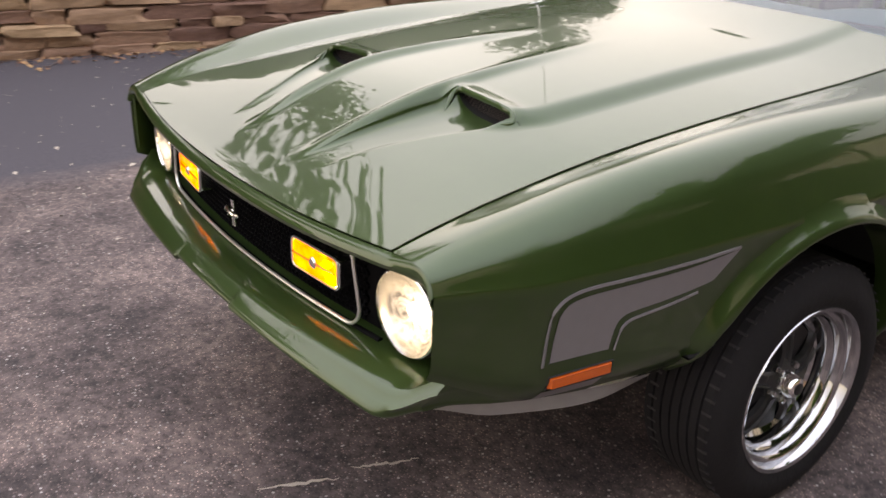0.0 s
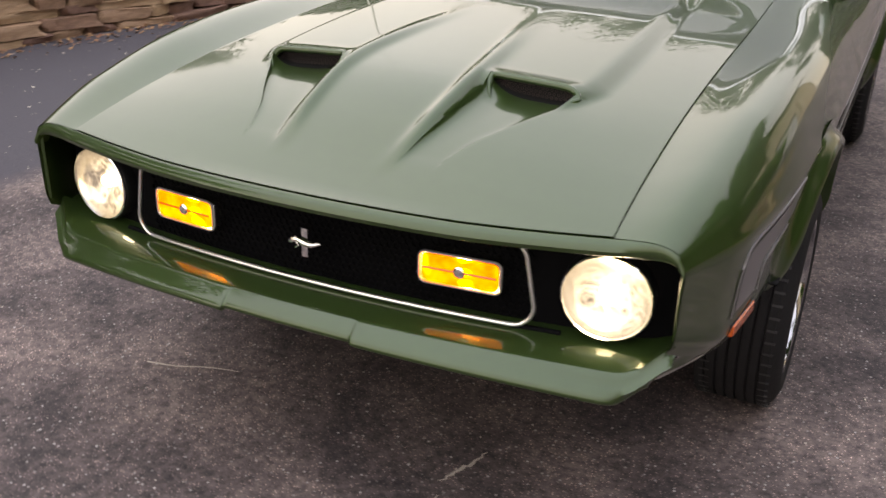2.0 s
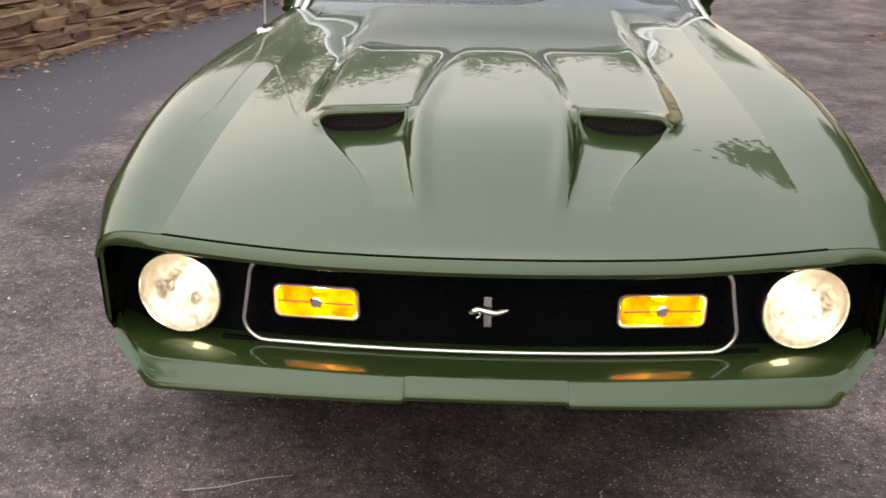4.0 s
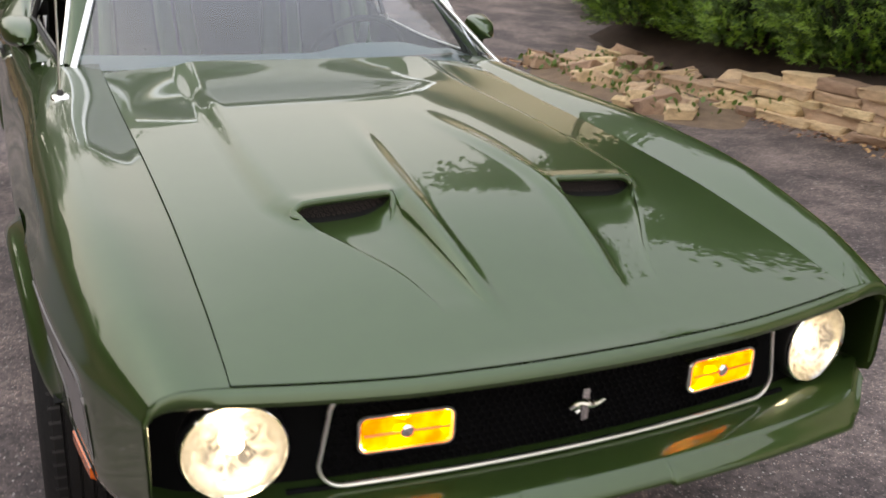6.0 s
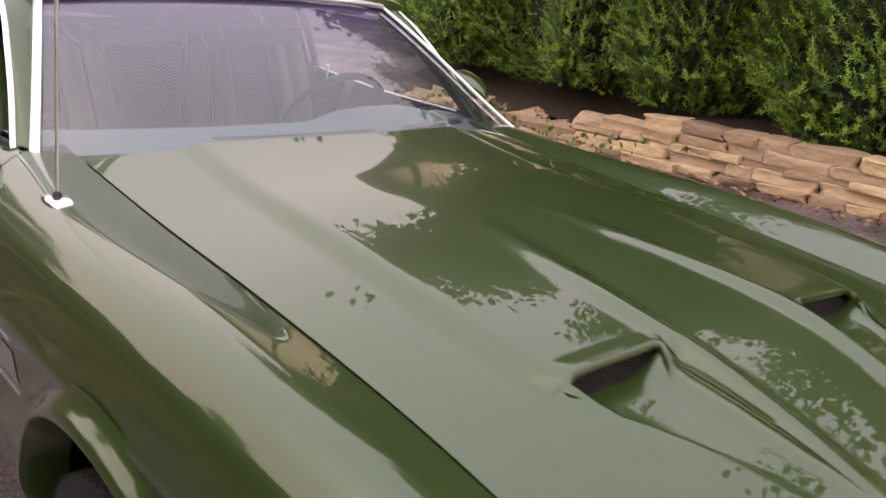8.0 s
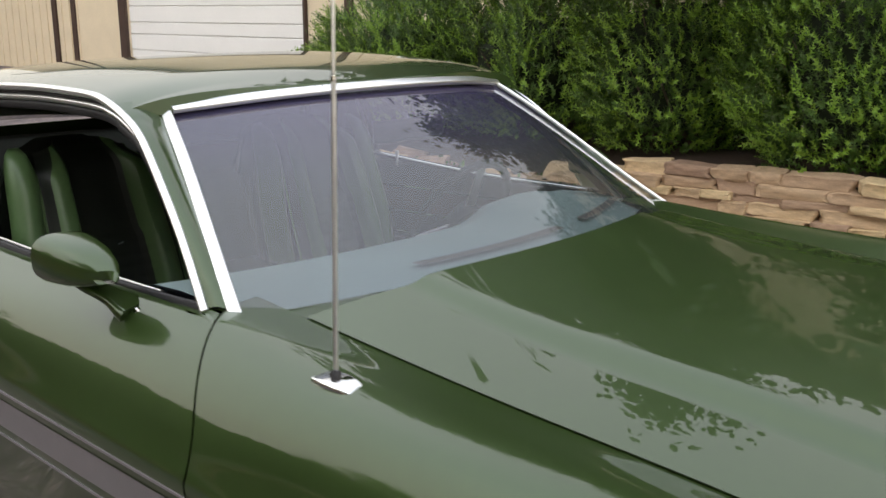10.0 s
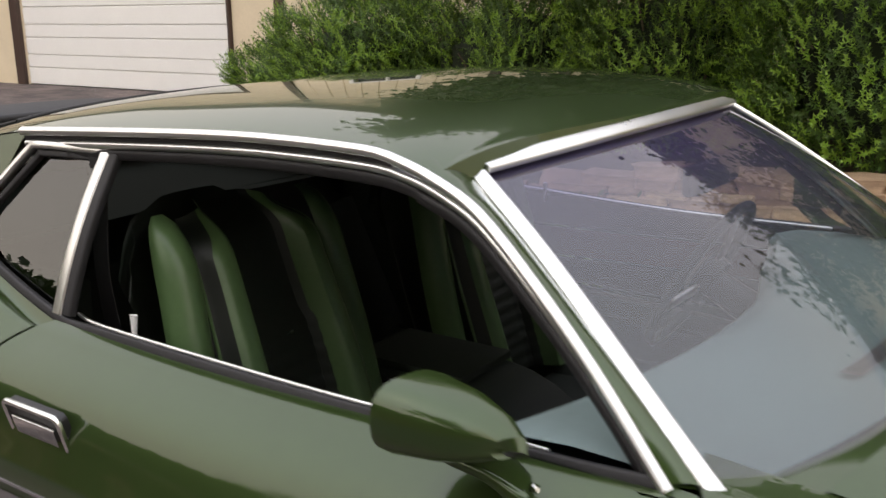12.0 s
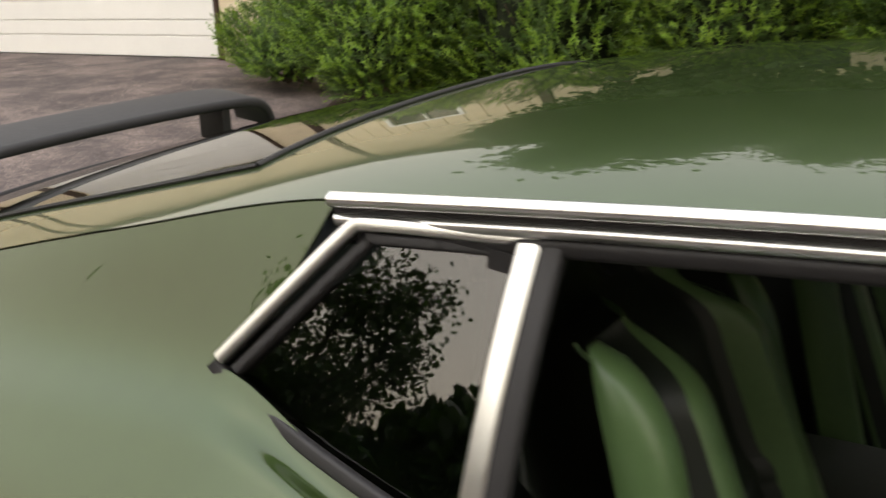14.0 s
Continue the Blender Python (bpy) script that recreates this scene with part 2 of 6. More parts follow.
yew_leaf = leafy("yew_needles", (0.058, 0.118, 0.022), 0.4)
yew_tip = leafy("fresh_yew_tips", (0.19, 0.33, 0.048), 0.3)
tree_leaf = leafy("tree_leaves", (0.030, 0.062, 0.015), 0.4)
weed_leaf = leafy("weed_leaves", (0.08, 0.13, 0.03), 0.3)


def glass_material(name, tint, ior=1.5, dust_haze=0.0):
    """Thin clear glass: light goes straight through, tinted, under a mirror-like surface."""
    m = bpy.data.materials.new(name)
    m.use_nodes = True
    n, l = m.node_tree.nodes, m.node_tree.links
    n.remove(n["Principled BSDF"])
    tr, gl, fr, mx = n.new("ShaderNodeBsdfTransparent"), n.new("ShaderNodeBsdfGlossy"), n.new("ShaderNodeFresnel"), n.new("ShaderNodeMixShader")
    tr.inputs["Color"].default_value = (*tint, 1)
    gl.inputs["Roughness"].default_value = 0.01
    fr.inputs["IOR"].default_value = ior
    # a thin film of dust, with the pale haze of mirrored sky put in
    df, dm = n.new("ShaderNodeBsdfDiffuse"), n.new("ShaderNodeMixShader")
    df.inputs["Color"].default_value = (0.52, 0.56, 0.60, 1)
    dm.inputs[0].default_value = dust_haze
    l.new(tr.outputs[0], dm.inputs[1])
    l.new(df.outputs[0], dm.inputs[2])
    l.new(fr.outputs[0], mx.inputs[0])
    l.new(dm.outputs[0], mx.inputs[1])
    l.new(gl.outputs[0], mx.inputs[2])
    l.new(mx.outputs[0], n["Material Output"].inputs["Surface"])
    return m


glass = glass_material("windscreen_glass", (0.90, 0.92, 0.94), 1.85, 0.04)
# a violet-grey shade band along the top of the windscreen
gn, gl_ = glass.node_tree.nodes, glass.node_tree.links
gtc, gsep, gband = gn.new("ShaderNodeTexCoord"), gn.new("ShaderNodeSeparateXYZ"), gn.new("ShaderNodeValToRGB")
gband.color_ramp.interpolation = "EASE"
gband.color_ramp.elements[0].position, gband.color_ramp.elements[1].position = 0.25, 0.85
gband.color_ramp.elements[0].color, gband.color_ramp.elements[1].color = (0.76, 0.80, 0.81, 1), (0.26, 0.24, 0.38, 1)
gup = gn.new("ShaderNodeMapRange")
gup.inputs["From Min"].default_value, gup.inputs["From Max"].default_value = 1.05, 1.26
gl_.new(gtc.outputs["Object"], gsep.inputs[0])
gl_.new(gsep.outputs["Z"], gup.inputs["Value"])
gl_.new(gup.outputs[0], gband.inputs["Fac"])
# the mirrored sky's milky to violet haze is painted into the film
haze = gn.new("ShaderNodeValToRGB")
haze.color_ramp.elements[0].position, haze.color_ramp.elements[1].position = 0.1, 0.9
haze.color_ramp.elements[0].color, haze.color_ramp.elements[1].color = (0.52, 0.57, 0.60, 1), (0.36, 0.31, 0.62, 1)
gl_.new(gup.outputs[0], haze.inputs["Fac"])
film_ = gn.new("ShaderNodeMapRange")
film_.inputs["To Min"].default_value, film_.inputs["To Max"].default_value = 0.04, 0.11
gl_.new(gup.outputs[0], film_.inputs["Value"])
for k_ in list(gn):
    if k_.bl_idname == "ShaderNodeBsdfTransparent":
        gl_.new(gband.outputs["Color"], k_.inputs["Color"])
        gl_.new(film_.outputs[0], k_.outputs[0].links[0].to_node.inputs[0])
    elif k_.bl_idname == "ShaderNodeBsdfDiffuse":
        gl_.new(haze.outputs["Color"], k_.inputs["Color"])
side_glass = glass_material("tinted_side_glass", (0.35, 0.42, 0.39), 2.0, 0.0)
lens_glass = glass_material("headlamp_lens_glass", (0.96, 0.95, 0.92), 1.45)
window_glass = material("house_window_glass", (0.03, 0.035, 0.04), rough=0.05, spec=0.9)

# asphalt: fine aggregate, pale worn patches and a darker relaid strip by the west wall
asphalt = bpy.data.materials.new("worn_asphalt")
asphalt.use_nodes = True
an, al = asphalt.node_tree.nodes, asphalt.node_tree.links
ap = an["Principled BSDF"]
ap.inputs["Roughness"].default_value = 0.82
atc = an.new("ShaderNodeTexCoord")


def anoise(scale, detail=6, rough=0.6):
    q = an.new("ShaderNodeTexNoise")
    q.inputs["Scale"].default_value, q.inputs["Detail"].default_value, q.inputs["Roughness"].default_value = scale, detail, rough
    al.new(atc.outputs["Object"], q.inputs["Vector"])
    return q


def aramp(source, a, b, ca, cb):
    q = an.new("ShaderNodeValToRGB")
    q.color_ramp.elements[0].position, q.color_ramp.elements[1].position = a, b
    q.color_ramp.elements[0].color, q.color_ramp.elements[1].color = (*ca, 1), (*cb, 1)
    al.new(source, q.inputs["Fac"])
    return q


def amix(fac, a, b, mode="MIX"):
    q = an.new("ShaderNodeMixRGB")
    q.blend_type = mode
    for sock, v in ((q.inputs["Fac"], fac), (q.inputs["Color1"], a), (q.inputs["Color2"], b)):
        if isinstance(v, (float, int)):
            sock.default_value = v
        else:
            al.new(v, sock)
    return q


patch = aramp(anoise(2.0, 9, 0.70).outputs["Fac"], 0.40, 0.66, (0.056, 0.045, 0.045), (0.20, 0.160, 0.148))
speck = an.new("ShaderNodeTexVoronoi")
speck.inputs["Scale"].default_value = 95
al.new(atc.outputs["Object"], speck.inputs["Vector"])
sp_r = aramp(speck.outputs["Distance"], 0.06, 0.30, (3.6, 3.3, 3.1), (0.70, 0.69, 0.71))
fine = aramp(anoise(38, 6, 0.75).outputs["Fac"], 0.35, 0.68, (0.34, 0.34, 0.35), (2.1, 1.98, 1.88))
body = amix(0.8, patch.outputs["Color"], sp_r.outputs["Color"], "MULTIPLY")
body = amix(0.85, body.outputs["Color"], fine.outputs["Color"], "MULTIPLY")
# single pale stones in the surface
pale = an.new("ShaderNodeTexVoronoi")
pale.inputs["Scale"].default_value = 62
al.new(atc.outputs["Object"], pale.inputs["Vector"])
pick = an.new("ShaderNodeSeparateColor")
al.new(pale.outputs["Color"], pick.inputs[0])
some = aramp(pick.outputs[0], 0.66, 0.92, (0, 0, 0), (1, 1, 1))
near = aramp(pale.outputs["Distance"], 0.16, 0.30, (1, 1, 1), (0, 0, 0))
stones_in = amix(1.0, some.outputs["Color"], near.outputs["Color"], "MULTIPLY")
grit = aramp(anoise(21, 3).outputs["Fac"], 0.3, 0.7, (0.22, 0.19, 0.17), (0.52, 0.48, 0.45))
body = amix(stones_in.outputs["Color"], body.outputs["Color"], grit.outputs["Color"])
sep = an.new("ShaderNodeSeparateXYZ")
al.new(atc.outputs["Object"], sep.inputs[0])
edge_n = anoise(1.6, 4)
edge = an.new("ShaderNodeMath")
edge.operation = "MULTIPLY_ADD"
al.new(edge_n.outputs["Fac"], edge.inputs[0])
edge.inputs[1].default_value = 0.35
al.new(sep.outputs["X"], edge.inputs[2])
strip = an.new("ShaderNodeMapRange")
strip.inputs["From Min"].default_value, strip.inputs["From Max"].default_value = -1.95, -2.15
al.new(edge.outputs[0], strip.inputs["Value"])
newer = aramp(anoise(120, 4).outputs["Fac"], 0.3, 0.75, (0.042, 0.038, 0.046), (0.082, 0.074, 0.084))
body = amix(strip.outputs[0], body.outputs["Color"], newer.outputs["Color"])
al.new(body.outputs["Color"], ap.inputs["Base Color"])
ab = an.new("ShaderNodeBump")
ab.inputs["Strength"].default_value, ab.inputs["Distance"].default_value = 0.35, 0.004
al.new(speck.outputs["Distance"], ab.inputs["Height"])
al.new(ab.outputs["Normal"], ap.inputs["Normal"])


# ---------------------------------------------------------------- building helpers
def mesh_of(name, verts, faces, mat, smooth=True, sharp=None):
    me = bpy.data.meshes.new(name)
    me.from_pydata([tuple(map(float, v)) for v in verts], [], [tuple(f) for f in faces])
    me.materials.append(mat)
    if smooth:
        me.polygons.foreach_set("use_smooth", [True] * len(me.polygons))
        if sharp:
            me.set_sharp_from_angle(angle=radians(sharp))
    me.update()
    return me


def part(name, bm, mat, parent=None, label="", smooth=True, sharp=35, thick=0.0):
    """Links a bmesh, or a pair of verts and faces, as one mesh object under a thing or a part."""
    if isinstance(bm, tuple):
        me = mesh_of(name, bm[0], bm[1], mat, smooth, sharp)
    else:
        me = bpy.data.meshes.new(name)
        bm.to_mesh(me)
        bm.free()
        me.materials.append(mat)
        if smooth:
            me.polygons.foreach_set("use_smooth", [True] * len(me.polygons))
            me.set_sharp_from_angle(angle=radians(sharp))
    ob = new(name, me)
    if parent:
        ob.parent = parent
    if label:
        tagged(ob, label)
    if thick:
        so = ob.modifiers.new("thickness", "SOLIDIFY")
        so.thickness, so.offset, so.use_rim = abs(thick), -1 if thick > 0 else 1, False
    return ob


def thing(name, label, category, group="", kind="", at=(0, 0, 0)):
    ob = new(name)
    ob.empty_display_size = 0.2
    ob.location = at
    return tagged(ob, label, category, group, kind)


def grid(fn, us, vs, close_u=False, close_v=False, flip=False):
    """A sheet fn(u, v) -> (x, y, z) over two lists of parameters."""
    nu, nv = len(us), len(vs)
    verts = [fn(u, v) for u in us for v in vs]
    faces = []
    for i in range(nu if close_u else nu - 1):
        for j in range(nv if close_v else nv - 1):
            a, b = i * nv + j, ((i + 1) % nu) * nv + j
            c, d = ((i + 1) % nu) * nv + (j + 1) % nv, i * nv + (j + 1) % nv
            faces.append((a, d, c, b) if flip else (a, b, c, d))
    return verts, faces


def join(*pieces):
    verts, faces = [], []
    for v, f in pieces:
        k = len(verts)
        verts += list(v)
        faces += [tuple(i + k for i in q) for q in f]
    return verts, faces


def mirrored(piece):
    v, f = piece
    return [(-p[0], p[1], p[2]) for p in v], [tuple(reversed(q)) for q in f]


def along(points, n):
    """n points evenly along a smooth curve through the given points."""
    p = np.array(points, float)
    ext = np.vstack([2 * p[0] - p[1], p, 2 * p[-1] - p[-2]])
    out = []
    for i in range(1, len(ext) - 2):
        for t in np.linspace(0, 1, 16, endpoint=False):
            a, b, c, d = ext[i - 1], ext[i], ext[i + 1], ext[i + 2]
            out.append(0.5 * (2 * b + (c - a) * t + (2 * a - 5 * b + 4 * c - d) * t * t + (3 * b - a - 3 * c + d) * t ** 3))
    out.append(p[-1])
    out = np.array(out)
    s = np.concatenate([[0], np.cumsum(np.linalg.norm(np.diff(out, axis=0), axis=1))])
    q = np.linspace(0, s[-1], n)
    return np.stack([np.interp(q, s, out[:, k]) for k in range(3)], 1)


def sweep(points, profile, up=(0, 0, 1), cap=True, taper=None):
    """A closed 2D profile (side, up) carried along a line of points."""
    p = np.array(points, float)
    tan = np.gradient(p, axis=0)
    tan /= np.linalg.norm(tan, axis=1)[:, None] + 1e-9
    verts, m = [], len(profile)
    upv = np.array(up, float)
    for i in range(len(p)):
        side = np.cross(tan[i], upv)
        side /= np.linalg.norm(side) + 1e-9
        u = np.cross(side, tan[i])
        k = 1 if taper is None else taper[i]
        for a, b in profile:
            verts.append(tuple(p[i] + side * a * k + u * b * k))
    faces = []
    for i in range(len(p) - 1):
        for j in range(m):
            faces.append((i * m + j, i * m + (j + 1) % m, (i + 1) * m + (j + 1) % m, (i + 1) * m + j))
    if cap:
        faces.append(tuple(reversed(range(m))))
        faces.append(tuple((len(p) - 1) * m + j for j in range(m)))
    return verts, faces


def ring(r, n=10, sx=1.0, sy=1.0):
    return [(r * sx * math.cos(2 * math.pi * k / n), r * sy * math.sin(2 * math.pi * k / n)) for k in range(n)]


def rounded(w, h, r, n=4):
    """A rounded rectangle, as a closed 2D profile."""
    out = []
    for cx, cy, a0 in ((w / 2 - r, h / 2 - r, 0), (-w / 2 + r, h / 2 - r, 90), (-w / 2 + r, -h / 2 + r, 180), (w / 2 - r, -h / 2 + r, 270)):
        for k in range(n + 1):
            a = radians(a0 + 90 * k / n)
            out.append((cx + r * math.cos(a), cy + r * math.sin(a)))
    return out


def box(sx, sy, sz, bevel=0.0, seg=2, at=(0, 0, 0)):
    bm = bmesh.new()
    bmesh.ops.create_cube(bm, size=1)
    bmesh.ops.scale(bm, vec=(sx, sy, sz), verts=bm.verts)
    if bevel:
        bmesh.ops.bevel(bm, geom=bm.edges[:], offset=bevel, segments=seg, affect="EDGES", profile=0.7)
    bmesh.ops.translate(bm, vec=at, verts=bm.verts)
    return bm


def lathe(profile, n=48, axis="x"):
    """Turns (radius, along) points round an axis."""
    def fn(a, k):
        r, h = profile[k]
        c, s = r * math.cos(a), r * math.sin(a)
        return (h, c, s) if axis == "x" else ((c, h, s) if axis == "y" else (c, s, h))
    return grid(fn, [2 * math.pi * i / n for i in range(n)], range(len(profile)), close_u=True)


def smoothstep(t):
    t = min(max(t, 0.0), 1.0)
    return t * t * (3 - 2 * t)


def line(ys, vs):
    """A smooth line through stations: a function of y."""
    ys, vs = np.array(ys, float), np.array(vs, float)
    d = np.diff(vs) / np.diff(ys)
    m = np.zeros(len(vs))
    m[0], m[-1] = d[0], d[-1]
    for i in range(1, len(vs) - 1):
        m[i] = 0 if d[i - 1] * d[i] <= 0 else 2 * d[i - 1] * d[i] / (d[i - 1] + d[i])

    def f(y):
        y = min(max(y, ys[0]), ys[-1])
        i = int(min(max(np.searchsorted(ys, y) - 1, 0), len(ys) - 2))
        h = ys[i + 1] - ys[i]
        t = (y - ys[i]) / h
        return float((1 + 2 * t) * (1 - t) ** 2 * vs[i] + t * (1 - t) ** 2 * h * m[i] + t * t * (3 - 2 * t) * vs[i + 1] + t * t * (t - 1) * h * m[i + 1])
    return f


# ---------------------------------------------------------------- the car: nose at y = 0, tail towards +y
car = thing("car", "green metallic fastback muscle car parked on the asphalt with headlights lit", "car")

# stations along the car, and the lines of its body
YS = [-0.02, 0.25, 0.75, 1.30, 1.93]
gap_x = line(YS, [0.646, 0.641, 0.637, 0.635, 0.632])
gap_z = line([-0.02, 0.10, 0.25, 0.57, 1.0, 1.35, 1.93], [0.727, 0.756, 0.786, 0.832, 0.866, 0.884, 0.930])
crown_x = line(YS, [0.715, 0.755, 0.785, 0.790, 0.755])
crown_z = line([-0.02, 0.10, 0.25, 0.57, 1.0, 1.45, 1.93], [0.727, 0.770, 0.811, 0.867, 0.894, 0.899, 0.922])
shoulder_x = line([-0.02, 0.25, 0.75, 1.30, 1.93, 2.5, 3.07, 3.4, 3.8, 4.2, 4.72], [0.752, 0.822, 0.860, 0.868, 0.860, 0.872, 0.885, 0.905, 0.922, 0.915, 0.880])
shoulder_z = line([-0.02, 0.25, 0.75, 1.30, 1.93, 2.5, 3.07, 3.4, 3.8, 4.2, 4.72], [0.722, 0.775, 0.834, 0.852, 0.852, 0.850, 0.862, 0.885, 0.885, 0.875, 0.850])
crease_x = line([-0.02, 0.06, 0.25, 0.75, 1.30, 1.93, 2.5, 3.07, 3.8, 4.72], [0.768, 0.795, 0.856, 0.908, 0.925, 0.928, 0.928, 0.928, 0.935, 0.890])
crease_z = line([-0.02, 0.25, 0.75, 1.30, 1.93, 3.07, 4.72], [0.700, 0.702, 0.708, 0.715, 0.722, 0.732, 0.740])
low_x = line([-0.02, 0.06, 0.25, 0.75, 1.30, 1.93, 3.07, 3.8, 4.72], [0.766, 0.790, 0.845, 0.886, 0.900, 0.902, 0.906, 0.910, 0.870])
low_z = line([-0.02, 0.25, 0.75, 4.72], [0.58, 0.50, 0.48, 0.48])
sill_x = line([-0.02, 0.25, 0.75, 1.93, 4.72], [0.755, 0.815, 0.835, 0.850, 0.830])
sill_z = line([-0.02, 0.25, 0.62, 1.0, 1.3, 4.72], [0.545, 0.44, 0.405, 0.40, 0.26, 0.24])
belt_x = line([1.93, 2.5, 3.07, 3.25, 3.415, 3.8, 4.2, 4.72], [0.738, 0.750, 0.771, 0.752, 0.737, 0.765, 0.785, 0.790])
belt_z = line([1.93, 2.5, 3.07, 3.25, 3.415, 3.8, 4.2, 4.72], [0.926, 0.920, 0.946, 0.998, 1.064, 1.050, 1.000, 0.935])
roll_x = line([1.93, 2.5, 3.07, 3.4, 3.8, 4.2, 4.72], [0.772, 0.790, 0.812, 0.815, 0.845, 0.855, 0.840])
roll_z = line([1.93, 2.5, 3.07, 3.4, 3.8, 4.2, 4.72], [0.917, 0.908, 0.926, 1.000, 0.985, 0.955, 0.905])
rail_x = line([2.33, 2.6, 3.0, 3.285, 3.6, 4.0, 4.4, 4.72], [0.640, 0.642, 0.650, 0.662, 0.695, 0.730, 0.752, 0.760])
rail_z = line([2.33, 2.385, 2.45, 2.6, 2.75, 3.0, 3.285, 3.6, 4.0, 4.4, 4.72], [1.247, 1.262, 1.270, 1.275, 1.274, 1.265, 1.250, 1.190, 1.100, 1.010, 0.945])
roof_z = line([2.20, 2.45, 2.75, 3.05, 3.4, 3.8, 4.2, 4.72], [1.266, 1.316, 1.331, 1.320, 1.284, 1.218, 1.128, 0.985])

AXLE_F, AXLE_R, HUB_Z, ARCH = 0.985, 3.740, 0.302, 0.390


def spline(points, t):
    """A smooth curve through section points; t from 0 to len - 1."""
    i = min(int(t), len(points) - 2)
    f = t - i
    b, c = np.array(points[i]), np.array(points[i + 1])
    a = np.array(points[i - 1]) if i else 2 * b - c
    d = np.array(points[i + 2]) if i + 2 < len(points) else 2 * c - b
    return 0.5 * (2 * b + (c - a) * f + (2 * a - 5 * b + 4 * c - d) * f * f + (3 * b - a - 3 * c + d) * f ** 3)


def flank(y, z):
    """The body's half width at a height below the crease."""
    x0, z0, x1, z1, x2, z2 = crease_x(y), crease_z(y), low_x(y), low_z(y), sill_x(y), sill_z(y)
    if z >= z1:
        f = (z - z1) / max(z0 - z1, 1e-4)
        return x1 + (x0 - x1) * (f * f * 0.35 + f * 0.65)
    f = min((z1 - z) / max(z1 - z2, 1e-4), 1.3)
    return x1 + (x2 - x1) * f * f


def arch_z(y, floor):
    for c in (AXLE_F, AXLE_R):
        d = abs(y - c)
        if d < ARCH:
            return max(floor, HUB_Z + math.sqrt(ARCH * ARCH - d * d))
    return floor


def upper_section(y):
    if y <= 1.93:
        return [(gap_x(y) + 0.0008, gap_z(y)), (crown_x(y), crown_z(y)), (shoulder_x(y), shoulder_z(y)), (crease_x(y), crease_z(y))]
    return [(belt_x(y), belt_z(y)), (roll_x(y), roll_z(y)), (shoulder_x(y), shoulder_z(y)), (crease_x(y), crease_z(y))]


def side_panel(y0, y1, n, floor=None):
    """The skin between two stations: from the top edge over the shoulder, down to the sill or the wheel arch."""
    ys = set(np.linspace(y0, y1, n))
    for c in (AXLE_F, AXLE_R):
        for k in range(49):
            y = c - ARCH * math.cos(math.pi * k / 48)
            if y0 < y < y1:
                ys.add(y)
    ys = sorted(ys)
    ys = [y for i, y in enumerate(ys) if i == 0 or y - ys[i - 1] > 5e-4]
    vs = list(np.linspace(0, 3, 34)) + [3 + k / 12 for k in range(1, 13)]

    def fn(y, v):
        g = v / 3
        y += -0.185 * smoothstep(g) * math.exp(-((y - 1.931) / 0.30) ** 2) + 0.12 * smoothstep(g) * math.exp(-((y - 3.071) / 0.22) ** 2)
        if v <= 3:
            x, z = spline(upper_section(y), min(v, 2.9999))
            z = max(z, arch_z(y, 0))
            return x, y, z
        bottom = arch_z(y, sill_z(y))
        f = v - 3
        top = max(crease_z(y), bottom)
        z = top + (bottom - top) * f
        return (flank(y, z) if z < crease_z(y) else crease_x(y)), y, z
    return grid(fn, ys, vs)


def both(name, piece, mat, label="", thick=0.0, sharp=35, parent=None):
    """The same part on the two sides of the car."""
    a = part(name, piece, mat, parent or car, label, sharp=sharp, thick=thick)
    b = part(name, mirrored(piece), mat, parent or car, label, sharp=sharp, thick=thick)
    return a, b


def nose_y(x):
    return -0.055 + 0.135 * x * x


def face_y(x):
    return 0.135 * x * x


both("front_fender", side_panel(0.020, 1.928, 90), paint, "green metallic front fender", thick=-0.003)
both("door", side_panel(1.934, 3.068, 40), paint, "green metallic door, window wound down", thick=-0.003)


def quarter_skin():
    """Rear quarter and sail panel in one smooth skin round the quarter window."""
    def section(y):
        return [(rail_x(y), rail_z(y)), (belt_x(y) + 0.004, belt_z(y)), (roll_x(y), roll_z(y)), (shoulder_x(y), shoulder_z(y)), (crease_x(y), crease_z(y))]

    def at(y, v):
        x, z = spline(section(y), min(v, 3.9999))
        return x, y, max(z, arch_z(y, 0))
    upper = grid(lambda f, v: at(3.285 + 0.13 * v + (3.415 - 3.285 - 0.13 * v) * f, v), np.linspace(0, 1, 5), np.linspace(0, 1, 14))
    rear = grid(lambda y, v: at(y, v), np.linspace(3.415, 4.70, 52), np.linspace(0, 1, 14))
    vs = np.linspace(1, 4, 36)

    def low(y, v):
        y = y + 0.12 * smoothstep((v - 1) / 3) * math.exp(-((y - 3.071) / 0.22) ** 2)
        return at(y, v)
    ys = sorted(set(list(np.linspace(3.075, 3.415, 14)) + list(np.linspace(3.415, 4.70, 52))))
    lower = grid(low, ys, vs)

    def under(y, f):
        y = y + 0.12 * math.exp(-((y - 3.071) / 0.22) ** 2)
        bottom = arch_z(y, sill_z(y))
        top = max(crease_z(y), bottom)
        z = top + (bottom - top) * f
        return (flank(y, z) if z < crease_z(y) else crease_x(y)), y, z
    skirt = grid(under, ys, np.linspace(0, 1, 10))
    v, f = join(upper, rear, lower, skirt)
    bm = bmesh.new()
    bv = [bm.verts.new(p) for p in v]
    for q in f:
        bm.faces.new([bv[i] for i in q])
    bmesh.ops.remove_doubles(bm, verts=bm.verts, dist=0.0015)
    bm.verts.index_update()
    out = [tuple(p.co) for p in bm.verts], [tuple(p.index for p in q.verts) for q in bm.faces]
    bm.free()
    return out


